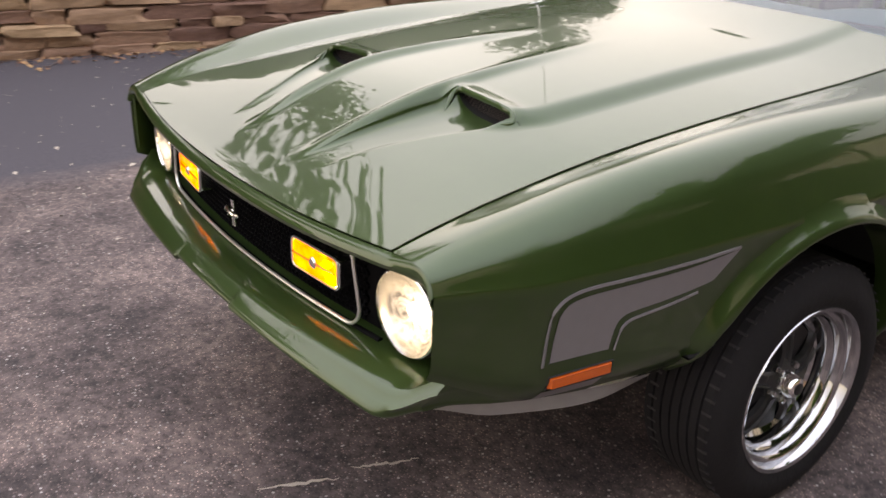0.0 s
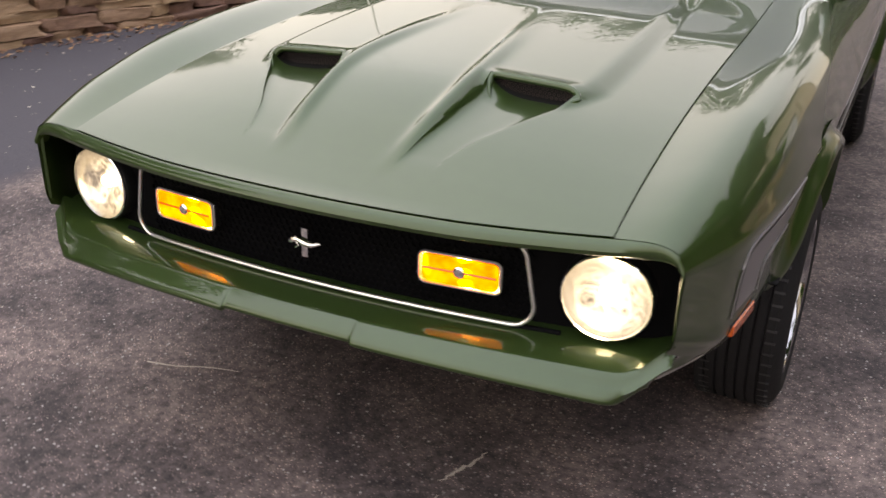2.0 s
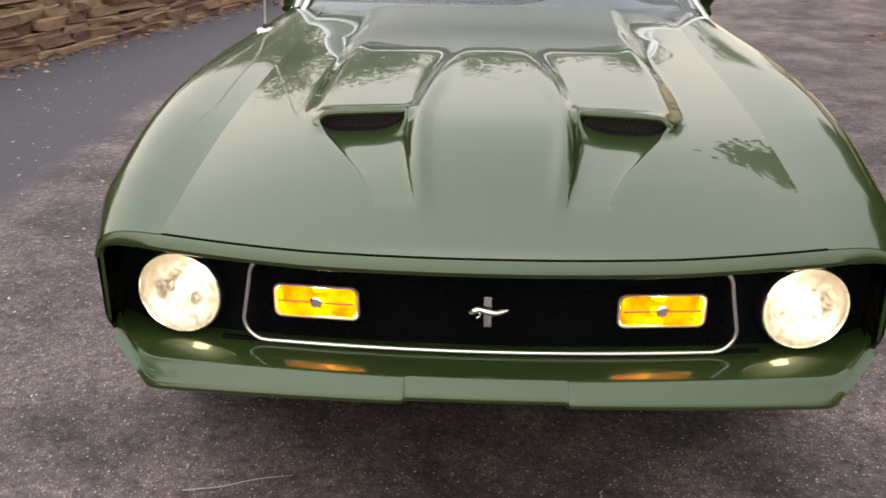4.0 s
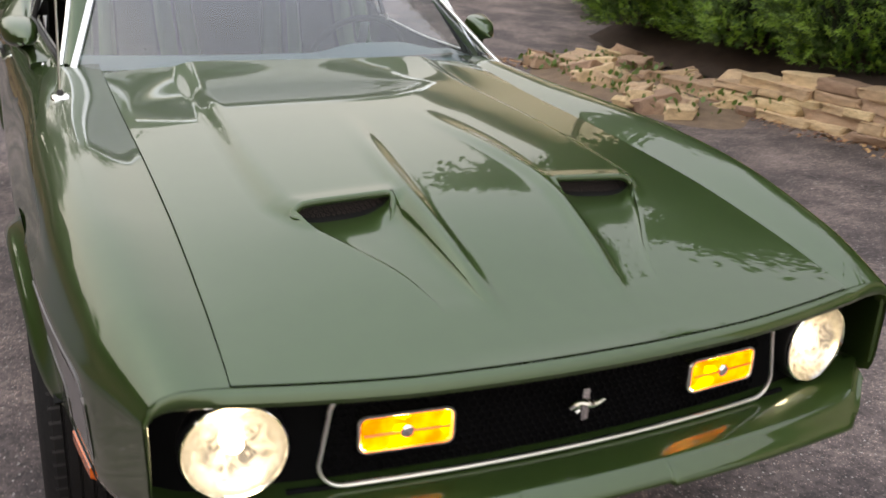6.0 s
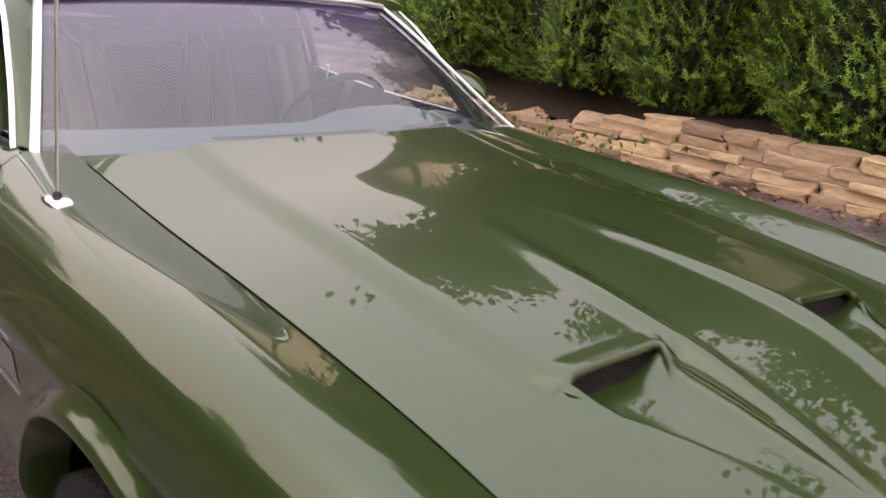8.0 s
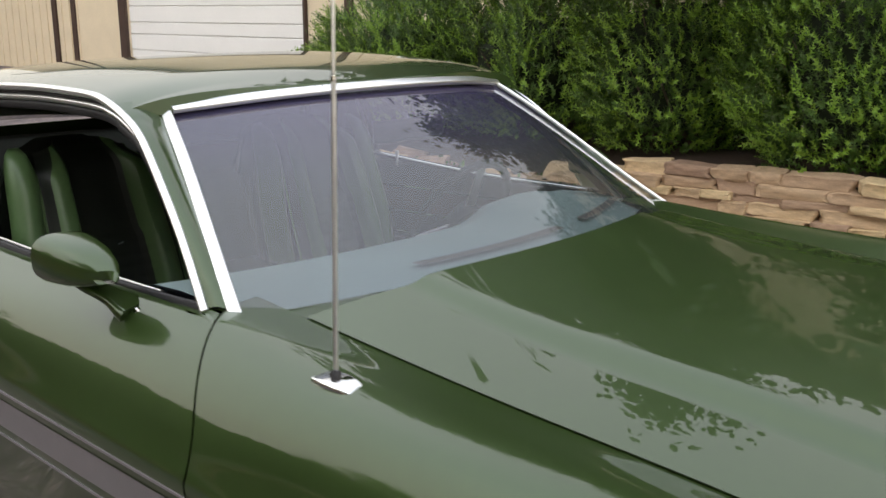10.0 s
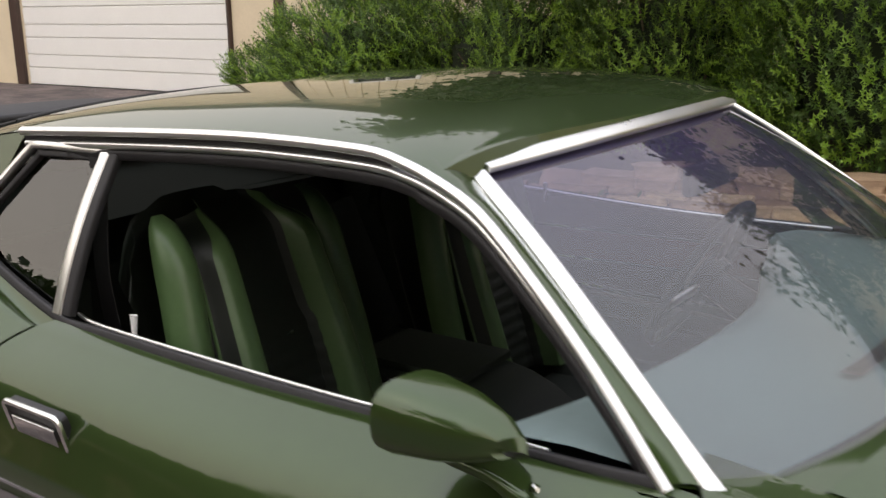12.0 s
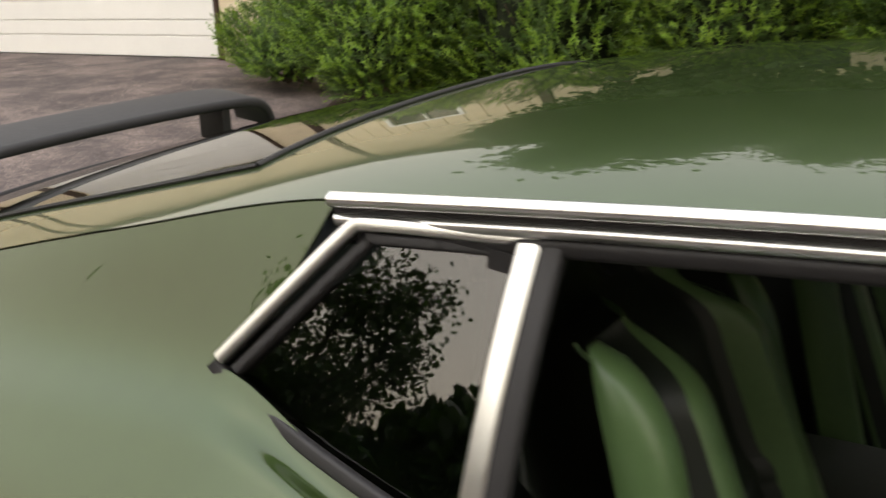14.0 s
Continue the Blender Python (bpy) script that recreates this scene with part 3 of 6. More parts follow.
both("quarter_panel", quarter_skin(), paint, "green metallic rear quarter panel", thick=-0.003)

# hood, with two ducts that widen rearwards and end in dark openings
duct_in = line([-0.04, 0.10, 0.17, 0.25, 0.40, 0.488, 0.60, 1.10, 1.70], [0.130, 0.150, 0.158, 0.170, 0.187, 0.194, 0.176, 0.092, 0.072])
duct_out = line([-0.04, 0.10, 0.17, 0.235, 0.30, 0.40, 0.45, 0.488, 0.56, 0.75, 1.10, 1.70], [0.205, 0.232, 0.253, 0.279, 0.316, 0.372, 0.397, 0.412, 0.437, 0.440, 0.430, 0.412])
bead_x = line([-0.04, 0.12, 0.25, 0.40, 0.50, 0.70, 1.0, 1.70], [0.115, 0.138, 0.155, 0.165, 0.163, 0.147, 0.112, 0.08])
LIP, TIP = 0.488, 0.10


def hood_base(x, y):
    s = x / gap_x(y)
    crown = 0.040 * smoothstep((y + 0.05) / 0.5) - 0.006
    kick = 0.10 * max(y - 1.40, 0.0) ** 1.5 * (1 - s ** 4)
    return gap_z(y) + crown * (1 - abs(s) ** 2.2) + kick


def hood_z(x, y, after):
    x = abs(x)
    xi, xo = duct_in(y), duct_out(y)
    swell = smoothstep((y - 0.04) / 0.46)
    rise = 0.022 * swell * (1 - 0.45 * smoothstep((y - 1.2) / 0.5))
    far_out = smoothstep((xo + 0.030 - x) / 0.060)
    u = (x - (xi + xo) / 2) / max((xo - xi) / 2, 1e-4)
    # a rounded bead runs back along the inner side of each duct and dies out behind it
    d = (x - bead_x(y)) / (0.021 + 0.010 * smoothstep((y - 0.5) / 0.5))
    z = hood_base(x, y) + 0.0145 * smoothstep((y - 0.06) / 0.22) * (1 - smoothstep((y - 0.50) / 0.62)) * math.exp(-d * d)
    # rolled rim round the opening
    rim = 0.007 * math.exp(-(max(y - LIP - 0.006, 0) / 0.026) ** 2) * smoothstep((1.18 - abs(u)) / 0.22)
    if after:
        return z + rise * far_out + rim
    near = smoothstep((y - LIP + 0.075) / 0.075)
    edge = z + rise * far_out * max(near, smoothstep((xi + 0.02 - x) / 0.05)) + rim * near
    if abs(u) >= 1 or y < TIP:
        return edge
    floor = hood_base(x, y) - 0.022 * ((y - TIP) / (LIP - TIP)) ** 1.1
    cap = math.sqrt(1 - abs(u) ** 4.5) if u > 0 else (1 - abs(u) ** 2.6) ** 0.6
    return edge - (edge - floor) * cap * smoothstep((y - TIP) / 0.06)


def hood_edge_y(x):
    return 1.668 + 0.285 * x * x


def hood_sheet(rows):
    def fn(y, c):
        s, k = (1 if c >= 0 else -1), abs(c)
        xi, xo, xg = duct_in(y), duct_out(y), gap_x(y) - 0.0006
        if k <= 1:
            x = xi * k
        elif k <= 2:
            f = k - 1
            x = xi + (xo - xi) * f
        else:
            x = xo + (xg - xo) * (k - 2)
        yy = y
        if y > 1.25:
            yy = 1.25 + (hood_edge_y(x) - 1.25) * (y - 1.25) / (1.67 - 1.25)
        if y < 0.06:
            front = nose_y(x) + 0.0188
            yy = front + (0.06 - front) * (y + 0.02) / 0.08
        return s * x, yy, hood_z(x, yy, y > LIP)
    cols = [k / 9 for k in range(0, 5)] + [0.5 + k / 32 for k in range(1, 16)] + [1.5 - 0.5 * math.cos(math.pi * k / 28) for k in range(28)] + [2, 2.015, 2.03, 2.05] + [2.08 + 0.92 * k / 18 for k in range(19)]
    cols = [-c for c in reversed(cols[1:])] + cols
    return grid(fn, rows, cols)


front_rows = list(np.linspace(-0.02, 0.06, 5)) + list(np.linspace(0.06, LIP - 0.0008, 48))[1:]
rear_rows = list(np.linspace(LIP + 0.0008, 1.25, 44)) + list(np.linspace(1.25, 1.67, 26))[1:]
hv, hf = hood_sheet(front_rows + rear_rows)
# leave the duct mouths open
hf = [q for q in hf if not (max(hv[i][1] for i in q) - min(hv[i][1] for i in q) < 0.003 and max(hv[i][2] for i in q) - min(hv[i][2] for i in q) > 0.004)]
hood = part("hood", (hv, hf), paint, car, "green hood with two rear-facing air ducts", thick=0.003)

# duct openings: recess with its shade painted near-black, mesh and rolled lip
for side in (-1, 1):
    xs = np.linspace(duct_in(LIP) - 0.004, duct_out(LIP) + 0.004, 34)

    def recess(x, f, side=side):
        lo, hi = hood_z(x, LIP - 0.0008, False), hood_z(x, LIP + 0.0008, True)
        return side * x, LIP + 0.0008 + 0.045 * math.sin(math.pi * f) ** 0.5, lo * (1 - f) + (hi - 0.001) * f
    x_in, x_out = duct_in(LIP), duct_out(LIP)
    top_z = lambda x: hood_z(x, LIP + 0.0008, True)
    low_z_at = lambda x, y: hood_z(x, y, False)
    rim_path = [(x_in + 0.030, LIP - 0.060, low_z_at(x_in + 0.030, LIP - 0.060) - 0.001), (x_in + 0.012, LIP - 0.034, low_z_at(x_in + 0.012, LIP - 0.034) + 0.001), (x_in + 0.003, LIP - 0.010, top_z(x_in) - 0.012), (x_in + 0.012, LIP + 0.003, top_z(x_in + 0.012) - 0.004)]
    rim_path += [(x_in + (x_out - x_in) * f, LIP + 0.004, top_z(x_in + (x_out - x_in) * f) - 0.0035) for f in (0.2, 0.4, 0.6, 0.8)]
    rim_path += [(x_out - 0.014, LIP + 0.003, top_z(x_out - 0.014) - 0.004), (x_out + 0.001, LIP - 0.010, top_z(x_out) - 0.012), (x_out - 0.012, LIP - 0.032, low_z_at(x_out - 0.014, LIP - 0.032) + 0.002), (x_out - 0.034, LIP - 0.056, low_z_at(x_out - 0.034, LIP - 0.056) - 0.002)]
    rim_line = along([(side * x, y, z) for x, y, z in rim_path], 60)
    part("duct_rim", sweep(rim_line, ring(0.0085, 10), taper=[0.25 + 0.75 * smoothstep(min(i, 59 - i) / 9) for i in range(60)]), paint, hood, "rolled rim of the air duct")
    part("duct_shade_recess", grid(recess, xs, np.linspace(0, 1, 9)), void_black, hood, "near-black sheet standing in for the shade in the duct")
    verts, faces = [], []
    for i in range(19):
        for k in range(4):
            x = xs[1] + (xs[-2] - xs[1]) * (i + 0.5 * (k % 2)) / 19
            lo, hi = hood_z(x, LIP - 1e-4, False), hood_z(x, LIP + 1e-4, True)
            z = lo + (hi - lo) * (0.28 + 0.18 * k)
            w = 0.0042
            if hi - lo < 0.022:
                continue
            b = len(verts)
            for a in range(6):
                verts.append((side * (x + w * math.cos(a * math.pi / 3)), LIP + 0.012, z + w * math.sin(a * math.pi / 3)))
                verts.append((side * (x + 0.62 * w * math.cos(a * math.pi / 3)), LIP + 0.012, z + 0.62 * w * math.sin(a * math.pi / 3)))
            for a in range(6):
                faces.append((b + 2 * a, b + 2 * ((a + 1) % 6), b + 2 * ((a + 1) % 6) + 1, b + 2 * a + 1))
    part("duct_mesh", (verts, faces), duct_plastic, hood, "black honeycomb duct mesh", smooth=False)
    # seam round the duct's moulding
    seam = [(side * (duct_in(0.45) - 0.018), 0.44), (side * (duct_in(LIP) - 0.012), 0.50), (side * (duct_in(LIP) + 0.01), 0.545), (side * 0.31, 0.560), (side * (duct_out(LIP) + 0.012), 0.548), (side * (duct_out(LIP) + 0.030), 0.51), (side * (duct_out(LIP) + 0.022), 0.475)]
    seam = along([(x, y, 0) for x, y in seam], 40)
    part("duct_seam", sweep([(x, y, hood_z(x, y, y > LIP) + 0.0004) for x, y, _ in seam], ring(0.0009, 5)), stripe_edge, hood)

# nose moulding over the grille, from fender to fender
FENDER = [spline(upper_section(0.021), v) for v in np.linspace(0, 2.9999, 60)]
FENDER_X, FENDER_Z = [p[0] for p in FENDER], [p[1] for p in FENDER]


def nose(x, k):
    prof = [(0.0175, 0.0, 0), (0.012, -0.002, 0), (0.004, -0.010, 0), (0.0, -0.020, 0), (0.003, -0.029, 0), (0.012, -0.034, 0), (0.05, -0.036, 0)]
    dy, dz, _ = prof[k]
    xx = min(abs(x), gap_x(0))
    top = hood_z(xx, nose_y(xx) + 0.018, False) - 0.001
    y = nose_y(x) + dy
    f = smoothstep((abs(x) - 0.640) / 0.03)
    if f > 0:
        # beside the hood it follows the fender's front edge
        top = top * (1 - f) + (float(np.interp(abs(x), FENDER_X, FENDER_Z)) - 0.0008) * f
        back = 0.0225 + 0.0 * k
        w = smoothstep((abs(x) - 0.70) / 0.085)
        front = nose_y(x) * (1 - w) + 0.012 * w
        y = front + (back - front) * min(dy / 0.0175, 1.0) if k < 6 else back + 0.03
        dz *= 1 - 0.35 * w
    return x, y, top + dz


part("nose_moulding", grid(nose, np.linspace(-0.780, 0.780, 110), range(7)), paint, car, "green nose moulding above the grille")

# fender tips: the skin's front face beside the headlamps
def tip(k, z):
    x0 = 0.771
    x1 = crease_x(0.02) - 0.004
    x = x0 + (x1 - x0) * k
    return x, 0.031 - 0.0105 * k + 0.006 * k * k, z


both("fender_tip", grid(tip, np.linspace(0, 1, 8), np.linspace(0.54, 0.712, 10)), paint, sharp=50)

# front bumper: a body-coloured shelf under the grille with a rolled lip, notched at the middle
def bumper(a, k):
    prof = [(0.045, 0.500), (0.000, 0.496), (-0.040, 0.4895), (-0.060, 0.4855), (-0.068, 0.4835), (-0.074, 0.480), (-0.088, 0.469), (-0.099, 0.459), (-0.105, 0.452), (-0.106, 0.446), (-0.100, 0.439), (-0.06, 0.434), (0.10, 0.428)]
    dy, z = prof[k]
    x = a
    e = smoothstep((abs(x) - 0.655) / 0.135)
    fy = face_y(x)
    z -= 0.018 * (x / 0.72) ** 2 if k >= 5 else 0.010 * (x / 0.72) ** 2 * (k >= 3)
    # the middle stretch of the lip stands a little back
    notch = smoothstep((0.164 - abs(x)) / 0.010) * smoothstep((k - 3) / 3)
    z += 0.004 * notch
    y = fy + dy + 0.007 * notch
    y += 0.012 * e + 0.045 * e * e
    z += e * e * (0.062 if 3 <= k <= 7 else (0.030 if k < 3 else 0.026))
    if k >= 8:
        x *= 1 - 0.05 * e
    return x, y, z


for a0, a1 in ((-0.775, -0.160), (-0.1592, 0.1592), (0.160, 0.775)):
    part("bumper_section", grid(bumper, sorted(set(list(np.linspace(a0, a1, 50)) + [x for x in (-0.163, -0.1595, -0.156, 0.156, 0.1595, 0.163) if a0 < x < a1])), range(13), flip=True), paint, car, "green body-coloured bumper section with rolled lip", sharp=60, thick=0.004)
# the bumper's end wraps back flush under the fender
def bumper_side(f, k):
    a = bumper(0.775, k)
    y = a[1] + (0.30 - a[1]) * f
    g = (k - 3) / 8
    z = a[2] + ((0.452 - 0.020 * g) - a[2]) * smoothstep(f)
    w = smoothstep(f * 1.7)
    return a[0] * (1 - w) + (flank(max(y, 0.0), z) - 0.0025) * w, y, z


both("bumper_end", grid(bumper_side, np.linspace(0, 1, 16), range(3, 12), flip=True), paint, "green bumper end wrapping under the fender", sharp=60)

# argent lower valance, wrapping back to the wheel arches
both("valance_side", grid(lambda f, k: (0.700 + 0.133 * smoothstep(f * 1.25) - 0.02 * k, 0.05 + 0.51 * f, 0.434 - 0.010 * f - (0.030 + 0.04 * smoothstep(f * 3) - 0.035 * f * f) * k), np.linspace(0, 1, 24), np.linspace(0, 1, 6), flip=True), silver_paint, "pale silver lower valance", thick=0.004)
both("valance_edge", sweep([(0.707 + 0.130 * smoothstep(f * 1.25), 0.05 + 0.51 * f, 0.436 - 0.010 * f) for f in np.linspace(0.25, 1, 24)], ring(0.005, 6)), bright_trim)

# grille: dark mesh panel set back, bright surround, pony badge replaced by a plain bar-and-wing emblem
part("grille_backing", grid(lambda x, z: (x, face_y(x) + 0.062, z), np.linspace(-0.76, 0.76, 40), np.linspace(0.498, 0.712, 6)), void_black, car, "black panel behind the grille")
verts, faces = [], []
pitch = 0.0165
for i in range(-29, 30):
    for k in range(12):
        x = (i + 0.5 * (k % 2)) * pitch
        z = 0.512 + k * pitch * 0.87
        if abs(x) > 0.475 or z > 0.685:
            continue
        y = face_y(x) + 0.040
        b = len(verts)
        for a in range(6):
            ca, sa = math.cos(a * math.pi / 3 + math.pi / 6), math.sin(a * math.pi / 3 + math.pi / 6)
            verts += [(x + pitch * 0.575 * ca, y, z + pitch * 0.575 * sa), (x + pitch * 0.47 * ca, y + 0.001, z + pitch * 0.47 * sa), (x + pitch * 0.45 * ca, y + 0.022, z + pitch * 0.45 * sa)]
        for a in range(6):
            p, q = b + 3 * a, b + 3 * ((a + 1) % 6)
            faces += [(p, q, q + 1, p + 1), (p + 1, q + 1, q + 2, p + 2)]
grille = part("grille", (verts, faces), grille_black, car, "black honeycomb grille", smooth=False)
loop = [(x, z) for x, z in rounded(0.995, 0.182, 0.045, 6)]
loop = [(x * (1 - 0.035 * (z > 0)), z) for x, z in loop]
loop.append(loop[0])
fine_loop = []
for (x0, z0), (x1, z1) in zip(loop, loop[1:]):
    n = max(1, int(abs(x1 - x0) / 0.03))
    fine_loop += [(x0 + (x1 - x0) * i / n, z0 + (z1 - z0) * i / n) for i in range(n)]
fine_loop.append(fine_loop[0])
part("grille_surround", sweep([(x, face_y(x) + 0.006, 0.596 + z) for x, z in fine_loop], ring(0.0045, 8), up=(0, 1, 0), cap=False), bright_trim, grille, "bright grille surround")
part("grille_bar", sweep([(x, face_y(x) + 0.016, 0.497) for x in np.linspace(-0.55, 0.55, 30)], rounded(0.012, 0.014, 0.005)), grille_black, grille)

badge = part("badge", box(0.016, 0.012, 0.066, 0.003, at=(0, -0.004, 0.600)), chrome, grille, "chrome bar emblem")
part("badge_wing", sweep(along([(-0.036, -0.012, 0.598), (-0.018, -0.013, 0.607), (0, -0.014, 0.603), (0.018, -0.013, 0.600), (0.040, -0.012, 0.606)], 14), ring(0.0055, 8, 1, 1.2), taper=[0.5, 0.9, 1.1, 1.0, 0.9, 1.0, 1.2, 1.2, 1.1, 1.0, 0.9, 0.8, 0.6, 0.35]), chrome, badge)
part("badge_leg", sweep(along([(-0.020, -0.012, 0.604), (-0.014, -0.013, 0.594), (-0.022, -0.012, 0.588)], 8), ring(0.0025, 6)), chrome, badge)

# amber lamps in the grille
for side in (-1, 1):
    cx = side * 0.343
    yaw = math.atan(0.27 * cx)
    rot = Matrix.Translation((cx, face_y(cx) + 0.010, 0.598)) @ Matrix.Rotation(yaw, 4, "Z")

    def place(piece, m=rot):
        return [tuple(m @ Vector(p)) for p in piece[0]], piece[1]
    prof = rounded(0.172, 0.068, 0.014)
    shell_ = rounded(0.168, 0.064, 0.013)
    lampa = part("grille_lamp", place(grid(lambda k, j: ((shell_[j][0] * k[1]), k[0], shell_[j][1] * k[1]), [(0.046, 0.0), (0.046, 0.70), (0.030, 0.90), (0.0, 0.985), (-0.003, 1.02), (0.0, 1.05), (0.045, 1.05)], range(len(shell_)), close_v=True)), reflector, car, "rectangular amber lamp in the grille, lit")
    part("lamp_rim", place(sweep([(p[0], -0.004, p[1]) for p in prof + prof[:1]], ring(0.0030, 6), up=(0, 1, 0), cap=False)), bright_trim, lampa, "thin bright rim")
    lens = sweep([(0, -0.003, 0), (0, -0.006, 0), (0, -0.0085, 0)], rounded(0.162, 0.060, 0.012), taper=[1, 0.985, 0.94])
    part("lamp_lens", place(lens), amber, lampa, "glowing amber lens").visible_shadow = False
    part("lamp_rib", place(sweep([(-0.078, -0.0085, 0.001), (0.078, -0.0085, 0.001)], ring(0.0022, 6))), amber_side, lampa)
    for dz in (-0.014, 0.016):
        glow_ = lathe([(0.0, 0.015), (0.007, 0.018), (0.010, 0.026), (0.006, 0.036), (0.0, 0.040)], 16, "y")
        part("lamp_filament", place(([(v[0] * 1.5, v[1], v[2] * 0.8 + dz) for v in glow_[0]], glow_[1])), amber_bulb, lampa, "glowing bulb behind the lens")
    part("lamp_bulb", place(lathe([(0.0, -0.0125), (0.009, -0.0118), (0.013, -0.0085)], 16, "y")), reflector, lampa, "silvered reflector spot")

# headlamps
for side in (-1, 1):
    cx = side * 0.634
    m = Matrix.Translation((cx, face_y(cx) + 0.004, 0.594)) @ Matrix.Rotation(0.10 * side, 4, "Z")

    def place(piece, m=m):
        return [tuple(m @ Vector(p)) for p in piece[0]], piece[1]
    hl = part("headlamp", place(lathe([(0.091, 0.040), (0.092, 0.014), (0.091, 0.006), (0.0895, 0.004), (0.088, 0.012)], 48, "y")), black_plastic, car, "round sealed-beam headlamp, lit")
    part("retaining_ring", place(lathe([(0.0895, 0.006), (0.0892, -0.001), (0.0865, -0.003), (0.0845, 0.002)], 48, "y")), chrome, hl, "bright retaining ring")
    part("reflector", place(lathe([(0.086, 0.003), (0.080, 0.010), (0.066, 0.020), (0.045, 0.028), (0.018, 0.033), (0.0, 0.034)], 40, "y")), lit_bowl, hl, "silvered reflector bowl")
    part("bulb", place(([(v[0], v[1], v[2] * 0.85) for v in lathe([(0.0, 0.014), (0.010, 0.015), (0.016, 0.019), (0.018, 0.025), (0.014, 0.031), (0.0, 0.034)], 24, "y")[0]], lathe([(0, 0)] * 6, 24, "y")[1])), bulb_glow, hl, "glowing filament cap")

    def lens_fn(a, k):
        r = 0.0855 * k
        flute = 0.0005 * math.sin(40 * r * math.cos(a) / 0.0855)
        return r * math.cos(a), -0.012 + 0.016 * k * k + flute * (1 - k), r * math.sin(a)
    ob = part("lens", place(grid(lens_fn, [2 * math.pi * i / 64 for i in range(64)], np.linspace(0.0, 1, 18), close_u=True, flip=True)), lens_glass, hl, "fluted clear glass lens")
    ob.visible_shadow = False
part("headlamp_panel", grid(lambda x, z: (x, face_y(x) + 0.045, z), np.linspace(-0.772, 0.772, 60), np.linspace(0.495, 0.715, 8)), grille_black, car, "satin black grille panel")

# inner shell: added near-black sheets for shade; blocks the view into the engine bay and below the floor
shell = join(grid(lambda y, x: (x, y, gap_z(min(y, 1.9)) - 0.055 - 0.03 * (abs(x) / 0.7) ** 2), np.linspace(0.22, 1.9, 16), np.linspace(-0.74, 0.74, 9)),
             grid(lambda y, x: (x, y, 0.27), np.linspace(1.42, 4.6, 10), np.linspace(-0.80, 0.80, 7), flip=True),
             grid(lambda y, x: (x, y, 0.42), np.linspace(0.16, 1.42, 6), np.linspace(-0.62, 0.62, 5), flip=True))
part("inner_shell", shell, void_black, car, "near-black inner sheets and floor pan standing in for shade")
# black sheets close the nose and wheel wells, where only shade shows
part("front_closure", grid(lambda x, z: (x, 0.13 + face_y(x), z), np.linspace(-0.78, 0.78, 12), np.linspace(0.43, 0.70, 6), flip=True), void_black, car)
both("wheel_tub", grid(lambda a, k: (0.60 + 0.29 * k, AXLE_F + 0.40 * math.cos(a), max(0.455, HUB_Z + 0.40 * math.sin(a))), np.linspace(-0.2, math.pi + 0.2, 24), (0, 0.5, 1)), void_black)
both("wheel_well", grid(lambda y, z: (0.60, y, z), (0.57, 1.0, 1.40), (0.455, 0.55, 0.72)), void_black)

# wheel-arch lips
for c in (AXLE_F, AXLE_R):
    pts, rows = [], []
    for k in range(41):
        a = radians(-8 + (174 if c == AXLE_F else 196) * k / 40)
        y, z = c + ARCH * math.cos(a), HUB_Z + ARCH * math.sin(a)
        rows.append((y, z, a))

    def lip(i, k, rows=rows):
        y, z, a = rows[i]
        off = [(0.050, -0.003), (0.030, 0.006), (0.014, 0.022), (0.002, 0.034), (-0.006, 0.032), (-0.012, 0.010), (-0.012, -0.06)][k]
        x = flank(min(max(y, 0.05), 4.65), min(z, crease_z(y) - 0.002)) if z < crease_z(y) else crease_x(y)
        fade = smoothstep(min(i, 40 - i) / 6)
        return x + off[1] * (0.35 + 0.65 * fade), y + off[0] * math.cos(a), z + off[0] * math.sin(a)
    both("wheel_arch_lip", grid(lip, range(41), range(7)), paint, sharp=60)

# side stripe with pinstripes, ahead of and behind the front wheel
def slip(y):
    return 0.012 * smoothstep((y - 0.30) / 0.30) * (y < 1.0)


def patch_on_flank(outline_top, outline_low, n=24, m=6, off=0.0016):
    """A thin decal between two lines (y, z) on the flank."""
    top, low = along([(p[0], p[1], 0) for p in outline_top], n), along([(p[0], p[1], 0) for p in outline_low], n)

    def fn(i, f):
        y = top[i][0] + (low[i][0] - top[i][0]) * f
        z = top[i][1] + (low[i][1] - top[i][1]) * f
        z -= slip(y)
        return flank(y, z) + off, y, z
    return grid(fn, range(n), np.linspace(0, 1, m))


def pin(points, w=0.0045, n=30, off=0.0018):
    pts = [p - np.array((0, 0, slip(p[1]))) for p in along([(0, p[0], p[1]) for p in points], n)]
    return sweep([(flank(p[1], p[2]) + off, p[1], p[2]) for p in pts], [(-0.0012, -w / 2), (0.0012, -w / 2), (0.0012, w / 2), (-0.0012, w / 2)], up=(0, 0.35, 1))


both("stripe", patch_on_flank([(0.240, 0.534), (0.246, 0.600), (0.256, 0.640), (0.290, 0.660), (0.40, 0.670), (0.54, 0.683), (0.68, 0.699)], [(0.375, 0.534), (0.382, 0.575), (0.392, 0.596), (0.415, 0.608), (0.48, 0.618), (0.56, 0.630), (0.622, 0.640)], 40, 8), argent, "grey side stripe with a stepped front end")
both("pinstripe", pin([(0.226, 0.528), (0.230, 0.600), (0.240, 0.648), (0.285, 0.675), (0.40, 0.684), (0.55, 0.696), (0.68, 0.704)], 0.006, 50), argent)
both("pinstripe", pin([(0.390, 0.530), (0.398, 0.570), (0.408, 0.584), (0.430, 0.594), (0.50, 0.606), (0.585, 0.622)], 0.005, 40), argent)
